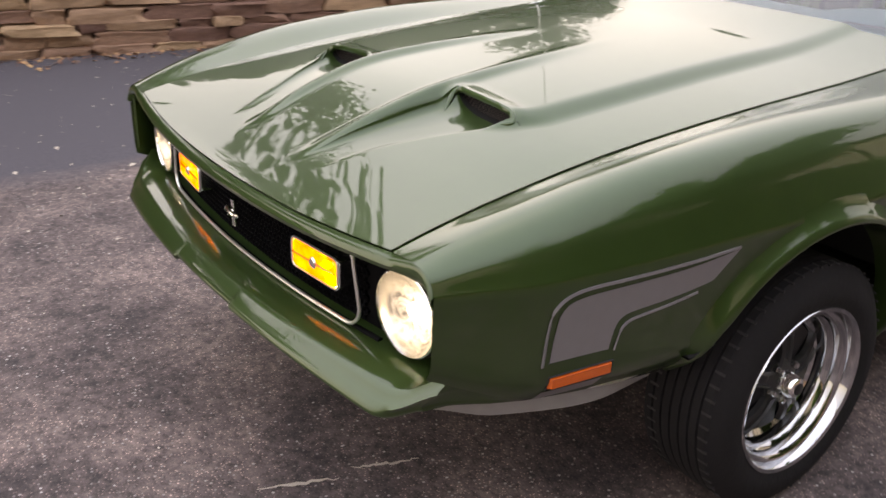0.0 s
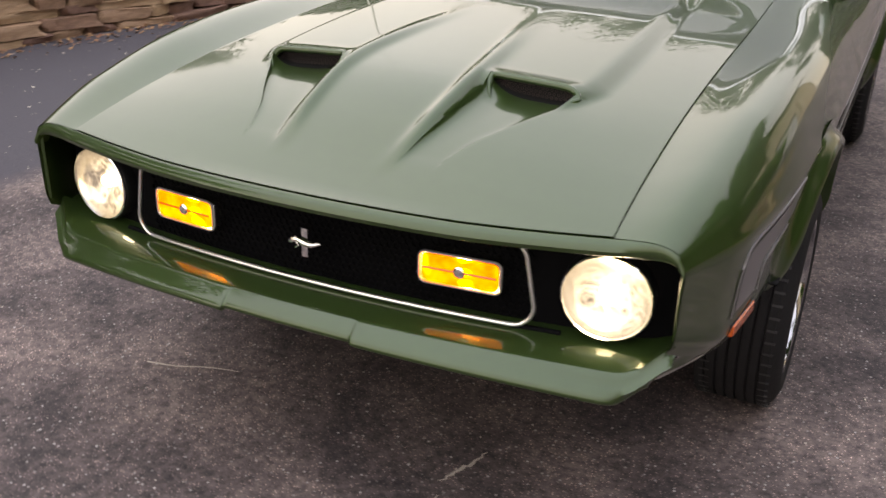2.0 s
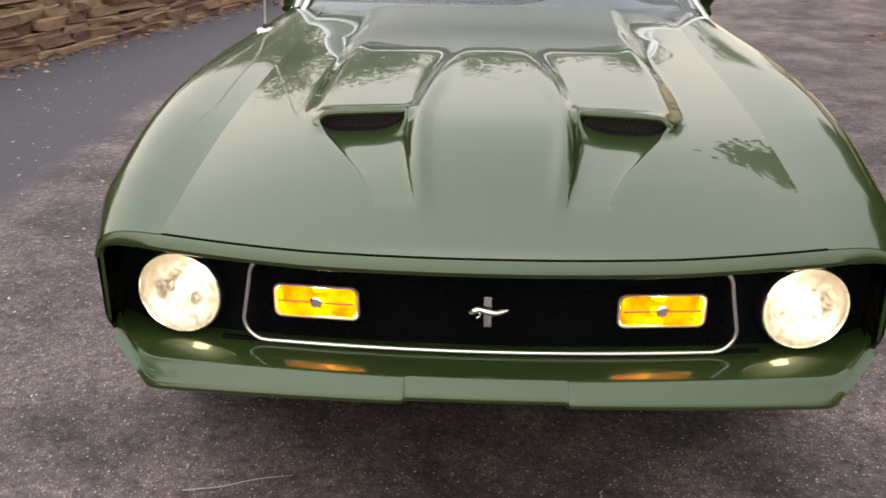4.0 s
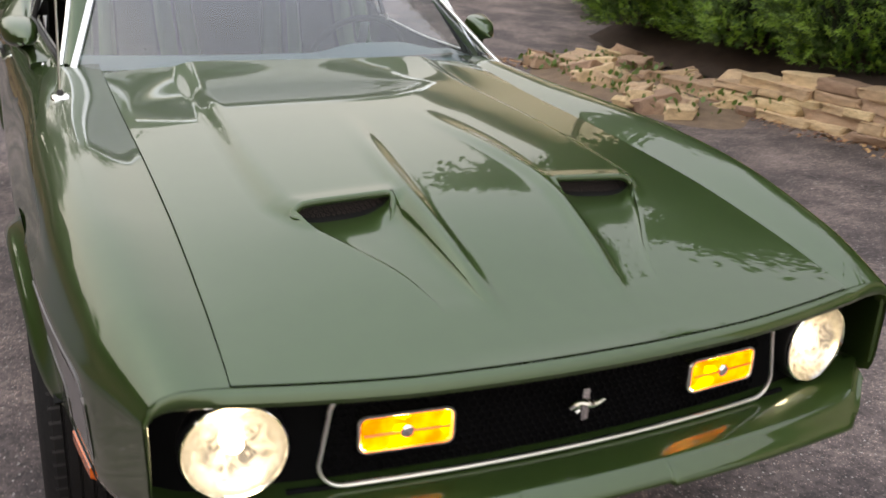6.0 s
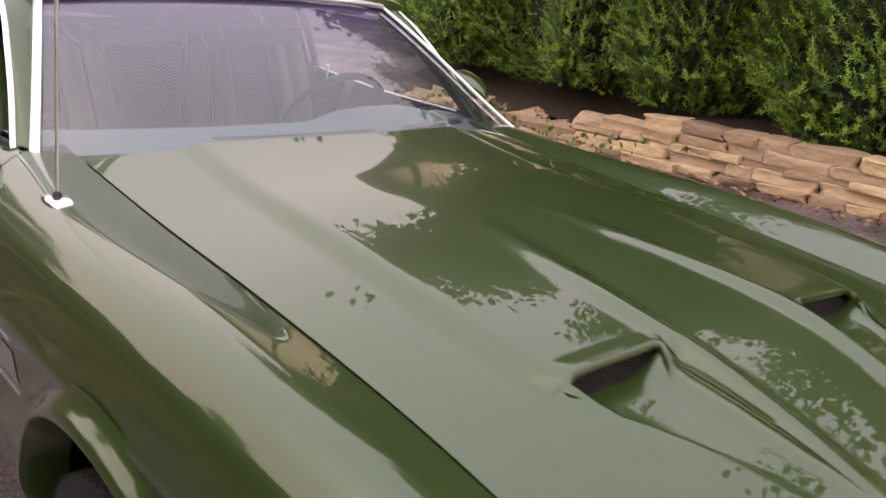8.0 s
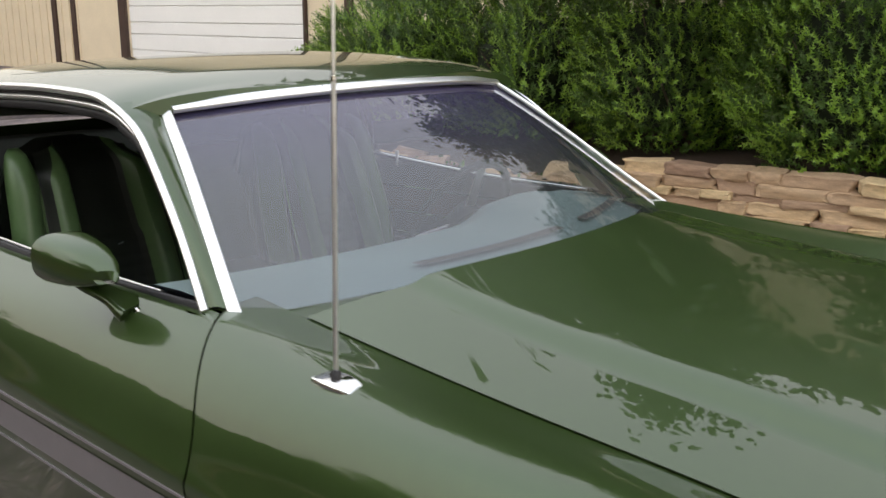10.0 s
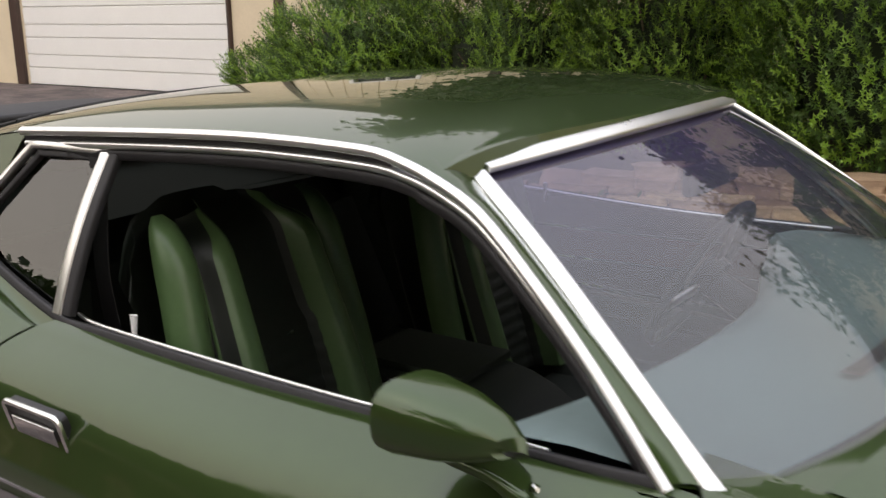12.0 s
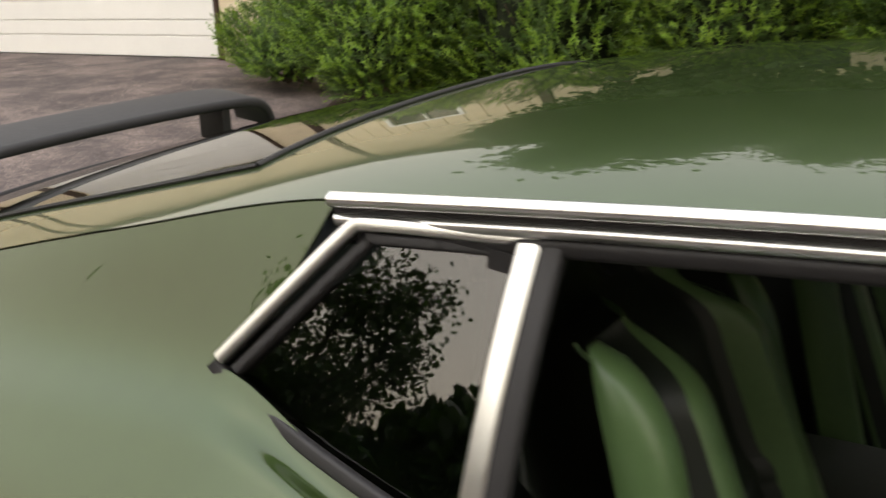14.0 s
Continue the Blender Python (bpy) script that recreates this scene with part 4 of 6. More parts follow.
both("stripe_foot", patch_on_flank([(0.236, 0.466), (0.30, 0.468), (0.372, 0.470)], [(0.230, 0.444), (0.30, 0.446), (0.362, 0.450)], 12, 4), argent)
for y0, y1 in ((1.38, 1.742), (1.750, 3.186), (3.196, 3.32)):
    both("stripe", patch_on_flank([(y, 0.672) for y in np.linspace(y0, y1, 8)], [(y, 0.602) for y in np.linspace(y0, y1, 8)], 24, 5), argent, "grey side stripe")
    for z in (0.694, 0.580):
        both("pinstripe", pin([(y, z) for y in np.linspace(y0, y1, 6)], 0.005, 24), argent)

# side marker lamps
for s in (-1, 1):
    mk = part("side_marker", grid(lambda a, k: (s * (flank(0.245 + 0.145 * a, 0.487) + (0.006 if 0 < k < 1 and 0.02 < a < 0.98 else -0.004)), 0.245 + 0.145 * a, 0.474 + 0.027 * k + 0.002 * a), (0, 0.03, 0.3, 0.7, 0.97, 1), (0, 0.12, 0.5, 0.88, 1), flip=s < 0), amber_side, car, "orange side marker lamp", sharp=30)
    part("marker_bezel", sweep([(s * (flank(y, z) + 0.001), y, z) for y, z in ((0.243, 0.471), (0.392, 0.473), (0.392, 0.504), (0.243, 0.502), (0.243, 0.471))], ring(0.0018, 5), up=(1, 0, 0), cap=False), black_rubber, mk)

# windscreen and its bright surround
WB = [(-0.702, 1.880, 0.912), (-0.45, 1.752, 0.936), (0, 1.692, 0.944), (0.45, 1.748, 0.934), (0.765, 1.850, 0.900)]
WT = [(-0.545, 2.318, 1.236), (-0.30, 2.262, 1.253), (0, 2.242, 1.259), (0.30, 2.262, 1.253), (0.545, 2.318, 1.236)]
wb, wt = along(WB, 40), along(WT, 40)


def screen(i, f):
    p = wb[i] + (wt[i] - wb[i]) * f
    b = math.sin(math.pi * f) * (1 - abs(p[0] / 0.70) ** 3)
    return p[0], p[1] - 0.012 * b, p[2] + 0.020 * b


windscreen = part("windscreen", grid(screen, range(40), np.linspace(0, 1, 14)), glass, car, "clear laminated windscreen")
windscreen.visible_shadow = False


def strip(points, w, h, up):
    return sweep(points, rounded(w, h, min(w, h) * 0.35, 3), up=up)


for i, e in ((0, -1), (39, 1)):
    pts = [np.array(screen(i, f)) + np.array((e * 0.010, 0.004, 0.006)) for f in np.linspace(-0.01, 1.02, 20)]
    part("windscreen_trim", strip(pts, 0.025, 0.012, (e * 0.55, -0.55, 0.6)), bright_trim, windscreen, "bright windscreen pillar trim")
part("windscreen_trim", strip([np.array(screen(i, 1)) + np.array((0, -0.004, 0.0125)) for i in range(40)], 0.028, 0.014, (0, -0.5, 0.85)), bright_trim, windscreen, "bright windscreen header trim")
part("windscreen_seal", strip([np.array(screen(i, 0.985)) + np.array((0, -0.003, -0.006)) for i in range(40)], 0.012, 0.006, (0, -0.5, 0.85)), black_rubber, windscreen)

# cowl panel between hood and glass
def cowl(i, f):
    x = max(-0.648, min(0.648, wb[i][0]))
    e = min(abs(x), gap_x(1.8) + 0.01)
    y0 = hood_edge_y(min(e, 0.632))
    a = np.array((x, y0 + 0.0015, hood_z(min(e, 0.628), y0, True) - 0.0012))
    b = np.array((x, wb[i][1] + 0.012, wb[i][2] - 0.001))
    p = a + (b - a) * f
    return tuple(p)


part("cowl", grid(cowl, range(40), np.linspace(0, 1, 5)), paint, car, "green cowl panel under the windscreen")

# roof, from the windscreen header to the tail
def roof(y, u):
    yy = y
    e = abs(u)
    if y < 2.34:
        f = (2.34 - y) / 0.10
        yy = 2.34 - f * (2.34 - (2.242 + 0.076 * (e ** 2)) - 0.012)
    x, ze, zc = rail_x(max(yy, 2.33)), rail_z(max(yy, 2.33)), roof_z(yy)
    rear = smoothstep((yy - 3.2) / 0.6)
    flat = 0.34 * (1 - e * e) + 0.66 * (1 - e ** 6)
    z = ze + (zc - ze) * (flat * (1 - rear) + (1 - e ** 2.4) * rear)
    if y < 2.245:
        z = min(z, 1.264 - 0.085 * (u * x) ** 2)
    return u * x, yy, z


us = [math.sin(math.pi / 2 * k / 30) for k in range(-30, 31)]
roof_rows = list(np.linspace(2.24, 2.34, 8)) + list(np.linspace(2.34, 4.70, 90))[1:]
rv, rf = grid(roof, roof_rows, us)
# opening for the rear screen
rf = [q for q in rf if not all(3.53 < rv[i][1] < 4.38 and abs(rv[i][0]) < 0.76 * rail_x(rv[i][1]) for i in q)]
part("roof", (rv, rf), paint, car, "green metallic fastback roof", thick=0.003)
rear_screen = part("rear_screen", grid(lambda y, u: (lambda p: (p[0], p[1], p[2] + 0.0045))(roof(y, u * 0.80)), np.linspace(3.50, 4.40, 30), np.linspace(-1, 1, 30), flip=True), side_glass, car, "dark tinted sloping rear screen")
rear_screen.visible_shadow = False
part("rear_screen_trim", sweep([(lambda p: (p[0], p[1], p[2] + 0.006))(roof(y, u)) for y, u in [(3.50, k / 10 * 0.8) for k in range(-10, 11)] + [(3.50 + 0.9 * k / 14, 0.8) for k in range(1, 15)] + [(4.40, 0.8 - 1.6 * k / 20) for k in range(1, 21)] + [(4.40 - 0.9 * k / 14, -0.8) for k in range(1, 15)]], ring(0.004, 6), cap=False), black_rubber, rear_screen)

# A-pillars: painted strip between the screen trim and the drip rail
RAIL = [(0.737, 1.936, 0.928), (0.706, 2.040, 1.034), (0.681, 2.140, 1.125), (0.657, 2.246, 1.209), (0.648, 2.325, 1.247), (0.645, 2.385, 1.264), (0.644, 2.45, 1.273), (0.645, 2.60, 1.277), (0.648, 2.75, 1.276), (0.654, 3.00, 1.266), (0.664, 3.285, 1.252)]
rail = along(RAIL, 70)


# the driver's side rail tucks in lower behind the screen's edge
tucked = [p + np.array((0.004, 0.022, -0.030)) * (1 - smoothstep((p[1] - 2.28) / 0.30)) for p in rail]


def pillar(i, k, line_of):
    f = i / 30
    a = np.array((0.700 + (0.556 - 0.700) * f, 1.886 + (2.330 - 1.886) * f, 0.912 + (1.242 - 0.912) * f))
    b = line_of[int(round(f * 26))]
    p = a + (b - a) * k
    return p[0] + 0.006 * math.sin(math.pi * k), p[1], p[2] + 0.013 * math.sin(math.pi * k)


for line_of, turn in ((tucked, lambda q: q), (rail, mirrored)):
    part("pillar", turn(grid(lambda i, k: pillar(i, k, line_of), range(31), np.linspace(0, 1, 6))), paint, car, thick=-0.004)
    part("drip_rail", turn(strip([p + np.array((0.006, 0, 0.002 - 0.006 * smoothstep((30 - i) / 6))) for i, p in enumerate(line_of)], 0.016, 0.014, (0.5, 0, 1))), bright_trim, car, "bright drip rail trim")
    part("window_channel", turn(strip([p + np.array((-0.004, 0.004 if i < 28 else 0, -0.022 if i > 22 else -0.010 - 0.012 * i / 22)) for i, p in enumerate(line_of)], 0.016, 0.014, (0.6, 0, 1))), bright_trim, car, "bright window channel")
    part("window_seal", turn(strip([p + np.array((-0.012, 0.016 if i < 26 else 0, -0.040 if i > 24 else -0.018 - 0.022 * i / 24)) for i, p in enumerate(line_of)], 0.020, 0.022, (0.3, 0, 1))), black_rubber, car, "black rubber window seal")
    part("drip_gap", turn(strip([p + np.array((-0.002, 0, -0.011)) for p in line_of[28:]], 0.008, 0.010, (0.3, 0, 1))), black_rubber, car)

# quarter windows with bright frame
QT, QB, BT, BB = np.array((0.664, 3.262, 1.232)), np.array((0.733, 3.412, 1.062)), np.array((0.640, 3.058, 1.232)), np.array((0.768, 3.074, 0.950))
qw = [BT, np.array((0.652, 3.16, 1.233)), QT - np.array((0, 0.016, 0)), QT + np.array((0.004, 0.010, -0.012)), QB + np.array((-0.004, -0.012, 0.018)), QB + np.array((0.0, -0.012, -0.008)), np.array((0.751, 3.25, 1.000)), BB]
n = len(qw)
flat_q = np.linalg.lstsq(np.array([(1.0, p[1], p[2]) for p in qw]), np.array([p[0] for p in qw]), rcond=None)[0]
both("quarter_window", ([(float(flat_q @ (1.0, p[1], p[2])) - 0.010, p[1], p[2]) for p in qw], [tuple(reversed(range(n)))]), side_glass, "fixed quarter window glass", sharp=80)
both("quarter_frame", sweep([p + np.array((0.003, 0, 0)) for p in along([BT + np.array((0, 0.0, -0.004)), np.array((0.653, 3.16, 1.230)), QT + np.array((0, -0.024, -0.002)), QT + np.array((0.002, 0.000, -0.010)), QT * 0.5 + QB * 0.5, QB + np.array((0.0, -0.004, 0.010))], 40)], rounded(0.016, 0.018, 0.005), up=(1, 0, 0.3)), bright_trim, "bright quarter window frame")
both("quarter_seal", sweep([p + np.array((0.0, -0.018 if 10 < i else 0, -0.014)) for i, p in enumerate(along([BT + np.array((0, 0, -0.006)), QT + np.array((0, -0.02, -0.004)), QT + np.array((0.002, 0.004, -0.014)), QB + np.array((0.0, -0.006, 0.012))], 40))], rounded(0.012, 0.014, 0.003), up=(1, 0, 0.3)), black_rubber)
both("quarter_sill", sweep(along([QB + np.array((0.004, 0.006, 0.004)), QB + np.array((0.006, -0.02, -0.018)), np.array((0.757, 3.25, 0.992)), BB + np.array((0.004, -0.01, -0.008)), (0.770, 2.95, 0.934), (0.752, 2.5, 0.918), (0.742, 2.1, 0.922), (0.738, 1.94, 0.928)], 60), rounded(0.018, 0.016, 0.005), up=(1, 0, 0.4)), black_rubber, "black window sill weatherstrip")
both("window_sill", sweep(along([BB + np.array((-0.018, -0.03, -0.002)), (0.756, 2.95, 0.940), (0.738, 2.5, 0.924), (0.728, 2.1, 0.926)], 40), rounded(0.006, 0.008, 0.002), up=(1, 0, 0.4)), bright_trim, "thin bright sill strip")
both("window_post", sweep([BT + (BB - BT) * f + np.array((0.004 + 0.012 * math.sin(math.pi * f), 0, 0)) for f in np.linspace(0.0, 1, 14)], rounded(0.026, 0.014, 0.005), up=(1, 0, 0.3)), bright_trim, "bright upright window post")
both("post_seal", sweep([BT + (BB - BT) * f + np.array((0.0 + 0.012 * math.sin(math.pi * f), -0.024, 0)) for f in np.linspace(0.0, 1, 14)], rounded(0.024, 0.018, 0.005), up=(1, 0, 0.3)), black_rubber)

# rear spoiler on short stands, tail
spoiler = part("rear_spoiler", sweep(along([(-0.60, 4.56, 1.060), (-0.57, 4.55, 1.105), (-0.50, 4.54, 1.135), (-0.3, 4.53, 1.148), (0, 4.53, 1.152), (0.3, 4.53, 1.148), (0.50, 4.54, 1.135), (0.57, 4.55, 1.105), (0.60, 4.56, 1.060)], 60), rounded(0.14, 0.027, 0.012, 4), up=(0, -0.18, 1)), black_rubber, car, "satin black rear spoiler")
for x in (-0.42, 0.42):
    part("spoiler_stand", box(0.03, 0.09, 0.10, 0.006, at=(x, 4.54, 1.068)), black_plastic, spoiler)
part("tail", grid(lambda x, z: (x, 4.705 + 0.02 * (1 - abs(z - 0.75) * 3) - 0.05 * abs(x) ** 3, z), np.linspace(-0.86, 0.86, 24), np.linspace(0.36, 0.965, 14)), paint, car, "green tail panel")

# door handles, locks, mirrors, aerial
for s in (-1, 1):
    hx = flank(3.0, 0.70) + 0.0
    base = Vector((s * 0.903, 2.955, 0.815))
    hm = Matrix.Translation(base) @ Matrix.Rotation(radians(s * 14), 4, "Y")
    pr = rounded(0.150, 0.072, 0.012)
    hd = part("door_handle", ([tuple(hm @ Vector(v)) for v in sweep([(p[0] * s, p[1], 0) for p in []] or [(0.012 * s * 0 + s * (-0.010), 0, 0), (s * 0.006, 0, 0)], pr, up=(0, 0, 1))[0]], sweep([(0, 0, 0), (0.01 * s, 0, 0)], pr, up=(0, 0, 1))[1]), black_plastic, car, "recessed rectangular chrome door handle")
    part("handle_frame", ([tuple(hm @ Vector(v)) for v in sweep([(s * 0.008, p[0], p[1]) for p in pr + pr[:1]], rounded(0.009, 0.010, 0.003), up=(1, 0, 0), cap=False)[0]], sweep([(s * 0.008, p[0], p[1]) for p in pr + pr[:1]], rounded(0.009, 0.010, 0.003), up=(1, 0, 0), cap=False)[1]), chrome, hd, "bright handle frame")
    part("handle_flap", ([tuple(hm @ Vector(v)) for v in sweep([(s * 0.010, -0.058, -0.006), (s * 0.010, 0.058, -0.006)], rounded(0.006, 0.034, 0.002), up=(0, 0, 1))[0]], sweep([(0, 0, 0), (0, 1, 0)], rounded(0.006, 0.034, 0.002), up=(0, 0, 1))[1]), chrome, hd)
    part("door_lock", [*[lathe([(0.0, 0.008), (0.010, 0.008), (0.013, 0.004), (0.014, 0.0)], 20, "x")][0:1]][0] and ([(s * (0.908 + v[0]), 3.085 + v[1], 0.822 + v[2]) for v in lathe([(0.0, 0.008), (0.010, 0.008), (0.013, 0.004), (0.014, 0.0)], 20, "x")[0]], lathe([(0, 0)] * 4, 20, "x")[1]), chrome, car, "round chrome door lock")

    # mirror: a bullet shell that tapers forward on a swept foot
    def shell_fn(a, f):
        w, h = [(0.004, 0.004), (0.018, 0.013), (0.036, 0.026), (0.050, 0.039), (0.058, 0.047), (0.057, 0.046)][f]
        yy = [2.082, 2.089, 2.114, 2.156, 2.212, 2.230][f]
        sq = 1.0 / max(abs(math.cos(a)) ** 3 + abs(math.sin(a)) ** 3, 0.35) ** (1 / 3)
        return s * (0.842 + 0.010 * f / 5 + w * math.cos(a) * sq), yy + 0.014 * math.cos(a), 0.998 - 0.026 * (1 - f / 5) ** 1.5 + h * math.sin(a) * sq
    mir = part("door_mirror", grid(shell_fn, [2 * math.pi * k / 32 for k in range(32)], range(6), close_u=True, flip=s > 0), paint, car, "green bullet-shaped door mirror")
    part("mirror_foot", sweep(along([(s * 0.785, 2.100, 0.902), (s * 0.800, 2.130, 0.918), (s * 0.825, 2.170, 0.940), (s * 0.838, 2.19, 0.955)], 12), rounded(0.085, 0.022, 0.009), up=(0, 0, 1), taper=[1.15, 1.1, 1, 0.9, 0.8, 0.72, 0.68, 0.66, 0.66, 0.68, 0.7, 0.7]), paint, mir)
    part("mirror_glass", grid(lambda a, r: (s * (0.852 + 0.054 * r * math.cos(a)), 2.228 + 0.014 * r * math.cos(a), 0.998 + 0.043 * r * math.sin(a)), [2 * math.pi * k / 28 for k in range(28)], (0.02, 1), close_u=True), reflector, mir, "mirror glass")
    part("mirror_screw", ([(s * (0.790 + v[0]), 2.085 + v[1], 0.903 + v[2]) for v in lathe([(0.0, 0.008), (0.006, 0.006), (0.008, 0.0)], 12, "z")[0]], lathe([(0, 0)] * 3, 12, "z")[1]), chrome, mir)

aer = part("aerial_base", sweep([(-0.774, 1.50, 0.893), (-0.774, 1.515, 0.899), (-0.774, 1.548, 0.901), (-0.774, 1.578, 0.900), (-0.774, 1.592, 0.895)], rounded(0.052, 0.018, 0.007), taper=[0.5, 0.9, 1.0, 0.9, 0.5]), chrome, car, "chrome aerial base on the fender")
part("aerial_collar", ([(-0.774 + v[0], 1.548 + v[1], 0.906 + v[2]) for v in lathe([(0.009, 0), (0.009, 0.010), (0.005, 0.016), (0, 0.016)], 14, "z")[0]], lathe([(0, 0)] * 4, 14, "z")[1]), black_rubber, aer)
mast_dir = Vector((0.038, 0.014, 1.0))
mast_foot = Vector((-0.774, 1.548, 0.915))
part("aerial_mast", sweep([mast_foot + mast_dir * k for k in (0, 0.2, 0.44)], ring(0.0038, 10)), bright_trim, aer, "thin telescopic aerial mast")
part("aerial_mast", sweep([mast_foot + mast_dir * k for k in (0.44, 0.75, 1.05)], ring(0.0028, 10)), bright_trim, aer)
part("aerial_collar", sweep([mast_foot + mast_dir * k for k in (0.437, 0.445)], ring(0.0046, 10)), chrome, aer)


# ---------------------------------------------------------------- wheels
def spoke_wheel():
    """A tyre on a bright five-spoke rim; the wheel's face looks towards +x."""
    wheel = new("wheel")
    wheel.parent = car
    tagged(wheel, "five-spoke charcoal and chrome wheel with a black tyre")
    R, W = 0.313, 0.105
    prof = [(0.208, W - 0.012), (0.214, W - 0.002), (0.235, W + 0.006), (0.262, W + 0.005), (0.288, W - 0.006), (0.302, W - 0.018)]
    for k in range(7):
        x0 = W - 0.024 - k * 0.0265
        prof += [(R, x0), (R + 0.001, x0 - 0.019), (R - 0.007, x0 - 0.021), (R - 0.007, x0 - 0.025)]
    prof += [(0.302, -W + 0.018), (0.262, -W - 0.005), (0.208, -W + 0.012)]
    part("tyre", lathe(prof, 72), tyre_rubber, wheel, "black road tyre", sharp=28)
    lug = []
    for k in range(60):
        a = 2 * math.pi * k / 60
        for x0, sgn in ((W - 0.030, 1), (-W + 0.030, -1)):
            c, s = math.cos(a), math.sin(a)
            b = box(0.026, 0.006, 0.003, 0)
            v = [(x0 + p.co.x, (R - 0.0005 + p.co.z) * c - p.co.y * s, (R - 0.0005 + p.co.z) * s + p.co.y * c) for p in b.verts]
            f = [tuple(p.index for p in q.verts) for q in b.faces]
            b.free()
            lug.append((v, f))
    tagged(part("tread_block_rest", join(*lug), black_rubber, wheel, smooth=False), kind="stuff")
    rim = part("rim", lathe([(0.212, W - 0.012), (0.216, W - 0.004), (0.213, W + 0.001), (0.204, W - 0.002), (0.199, W - 0.010), (0.196, W - 0.022), (0.186, W - 0.026), (0.181, W - 0.032), (0.178, W - 0.048), (0.170, W - 0.055), (0.166, W - 0.062), (0.163, W - 0.085), (0.150, W - 0.095), (0.150, -W)], 96), wheel_chrome, wheel, "polished chrome rim with stepped lip")
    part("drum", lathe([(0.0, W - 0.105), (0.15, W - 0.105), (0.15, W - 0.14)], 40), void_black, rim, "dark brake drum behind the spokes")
    for k in range(5):
        a = 2 * math.pi * k / 5 + 0.3

        def spoke(f, j, a=a):
            r = 0.038 + 0.125 * f
            w = 0.020 + 0.016 * abs(f - 0.35) + 0.010 * f ** 3
            pr = [(-1.0, -0.016), (-0.92, -0.002), (-0.62, 0.003), (-0.50, -0.004), (0.50, -0.004), (0.62, 0.003), (0.92, -0.002), (1.0, -0.016)]
            t, h = pr[j]
            x = W - 0.062 - 0.026 * f + 0.012 * math.sin(math.pi * f) + h
            return x, r * math.cos(a) - t * w * math.sin(a), r * math.sin(a) + t * w * math.cos(a)
        sp = part("spoke", grid(spoke, np.linspace(0, 1, 12), range(8)), spoke_grey, rim, "charcoal spoke")
        b = (a + math.pi / 5)
        part("lug_nut", ([(W - 0.060 + v[0], 0.048 * math.cos(b) + v[1], 0.048 * math.sin(b) + v[2]) for v in lathe([(0.0, 0.018), (0.006, 0.017), (0.0085, 0.010), (0.009, 0.0)], 6)[0]], lathe([(0, 0)] * 4, 6)[1]), chrome, rim)
        part("pocket", grid(lambda f, j, b=b: (W - 0.074 - 0.01 * f, (0.055 + 0.085 * f) * math.cos(b + (j - 0.5) * (0.62 - 0.10 * f)), (0.055 + 0.085 * f) * math.sin(b + (j - 0.5) * (0.62 - 0.10 * f))), np.linspace(0, 1, 6), np.linspace(0, 1, 6)), black_plastic, rim, "black painted pocket between spokes")
    part("hub_plate", lathe([(0.0, W - 0.052), (0.030, W - 0.054), (0.058, W - 0.066), (0.060, W - 0.090)], 40), spoke_grey, rim)
    part("hub_cap", lathe([(0.0, W - 0.012), (0.014, W - 0.013), (0.024, W - 0.018), (0.029, W - 0.028), (0.031, W - 0.055)], 32), chrome, rim, "chrome centre cap")
    part("cap_disc", lathe([(0.0, W - 0.0105), (0.013, W - 0.0112), (0.016, W - 0.0125)], 28), black_plastic, rim)
    return wheel


first = spoke_wheel()
WHEEL_Z = 0.260
first.matrix_basis = pose(0.815, AXLE_F, WHEEL_Z)
copy_thing(first, pose(0.815, AXLE_R, WHEEL_Z))
copy_thing(first, pose(-0.815, AXLE_F, WHEEL_Z, 0, 0, 180))
copy_thing(first, pose(-0.815, AXLE_R, WHEEL_Z, 0, 0, 180))


# ---------------------------------------------------------------- cabin
def sheet(name, fn, us, vs, mat, label="", parent=None, thick=0.0, flip=False):
    return part(name, grid(fn, us, vs, flip=flip), mat, parent or car, label, thick=thick)


sheet("cabin_floor", lambda x, y: (x, y, 0.27 + 0.10 * math.exp(-(x / 0.16) ** 2)), np.linspace(-0.80, 0.80, 21), np.linspace(1.70, 3.60, 8), carpet_dark, "dark green carpet floor")
sheet("firewall", lambda x, z: (x, 1.78, z), np.linspace(-0.72, 0.72, 5), np.linspace(0.25, 0.88, 4), void_black, flip=True)
sheet("rear_bulkhead", lambda x, z: (x, 3.60 + 0.25 * (z - 0.5), z), np.linspace(-0.74, 0.74, 9), np.linspace(0.25, 0.95, 6), vinyl_dark)
sheet("parcel_shelf", lambda x, y: (x, y, 0.955 - 0.02 * abs(x)), np.linspace(-0.70, 0.70, 9), np.linspace(3.66, 4.45, 6), carpet_dark, "dark parcel shelf under the rear screen")
both("quarter_trim", grid(lambda y, z: (0.715 - 0.05 * max(z - 0.9, 0), y, z), np.linspace(3.06, 4.40, 10), np.linspace(0.25, 1.0, 8)), vinyl_dark, "dark green rear side trim")
both("sail_trim", grid(lambda f, s: (lambda q: (q[0] - 0.028, q[1], q[2] - 0.012))((rail_x(3.29 + 0.13 * s + f * 0.9) + (belt_x(3.29 + 0.13 * s + f * 0.9) - rail_x(3.29 + 0.13 * s + f * 0.9)) * s, 3.29 + 0.13 * s + f * 0.9, rail_z(3.29 + 0.13 * s + f * 0.9) + (belt_z(3.29 + 0.13 * s + f * 0.9) - rail_z(3.29 + 0.13 * s + f * 0.9)) * s)), np.linspace(0, 1, 8), np.linspace(0, 1, 5)), headliner)
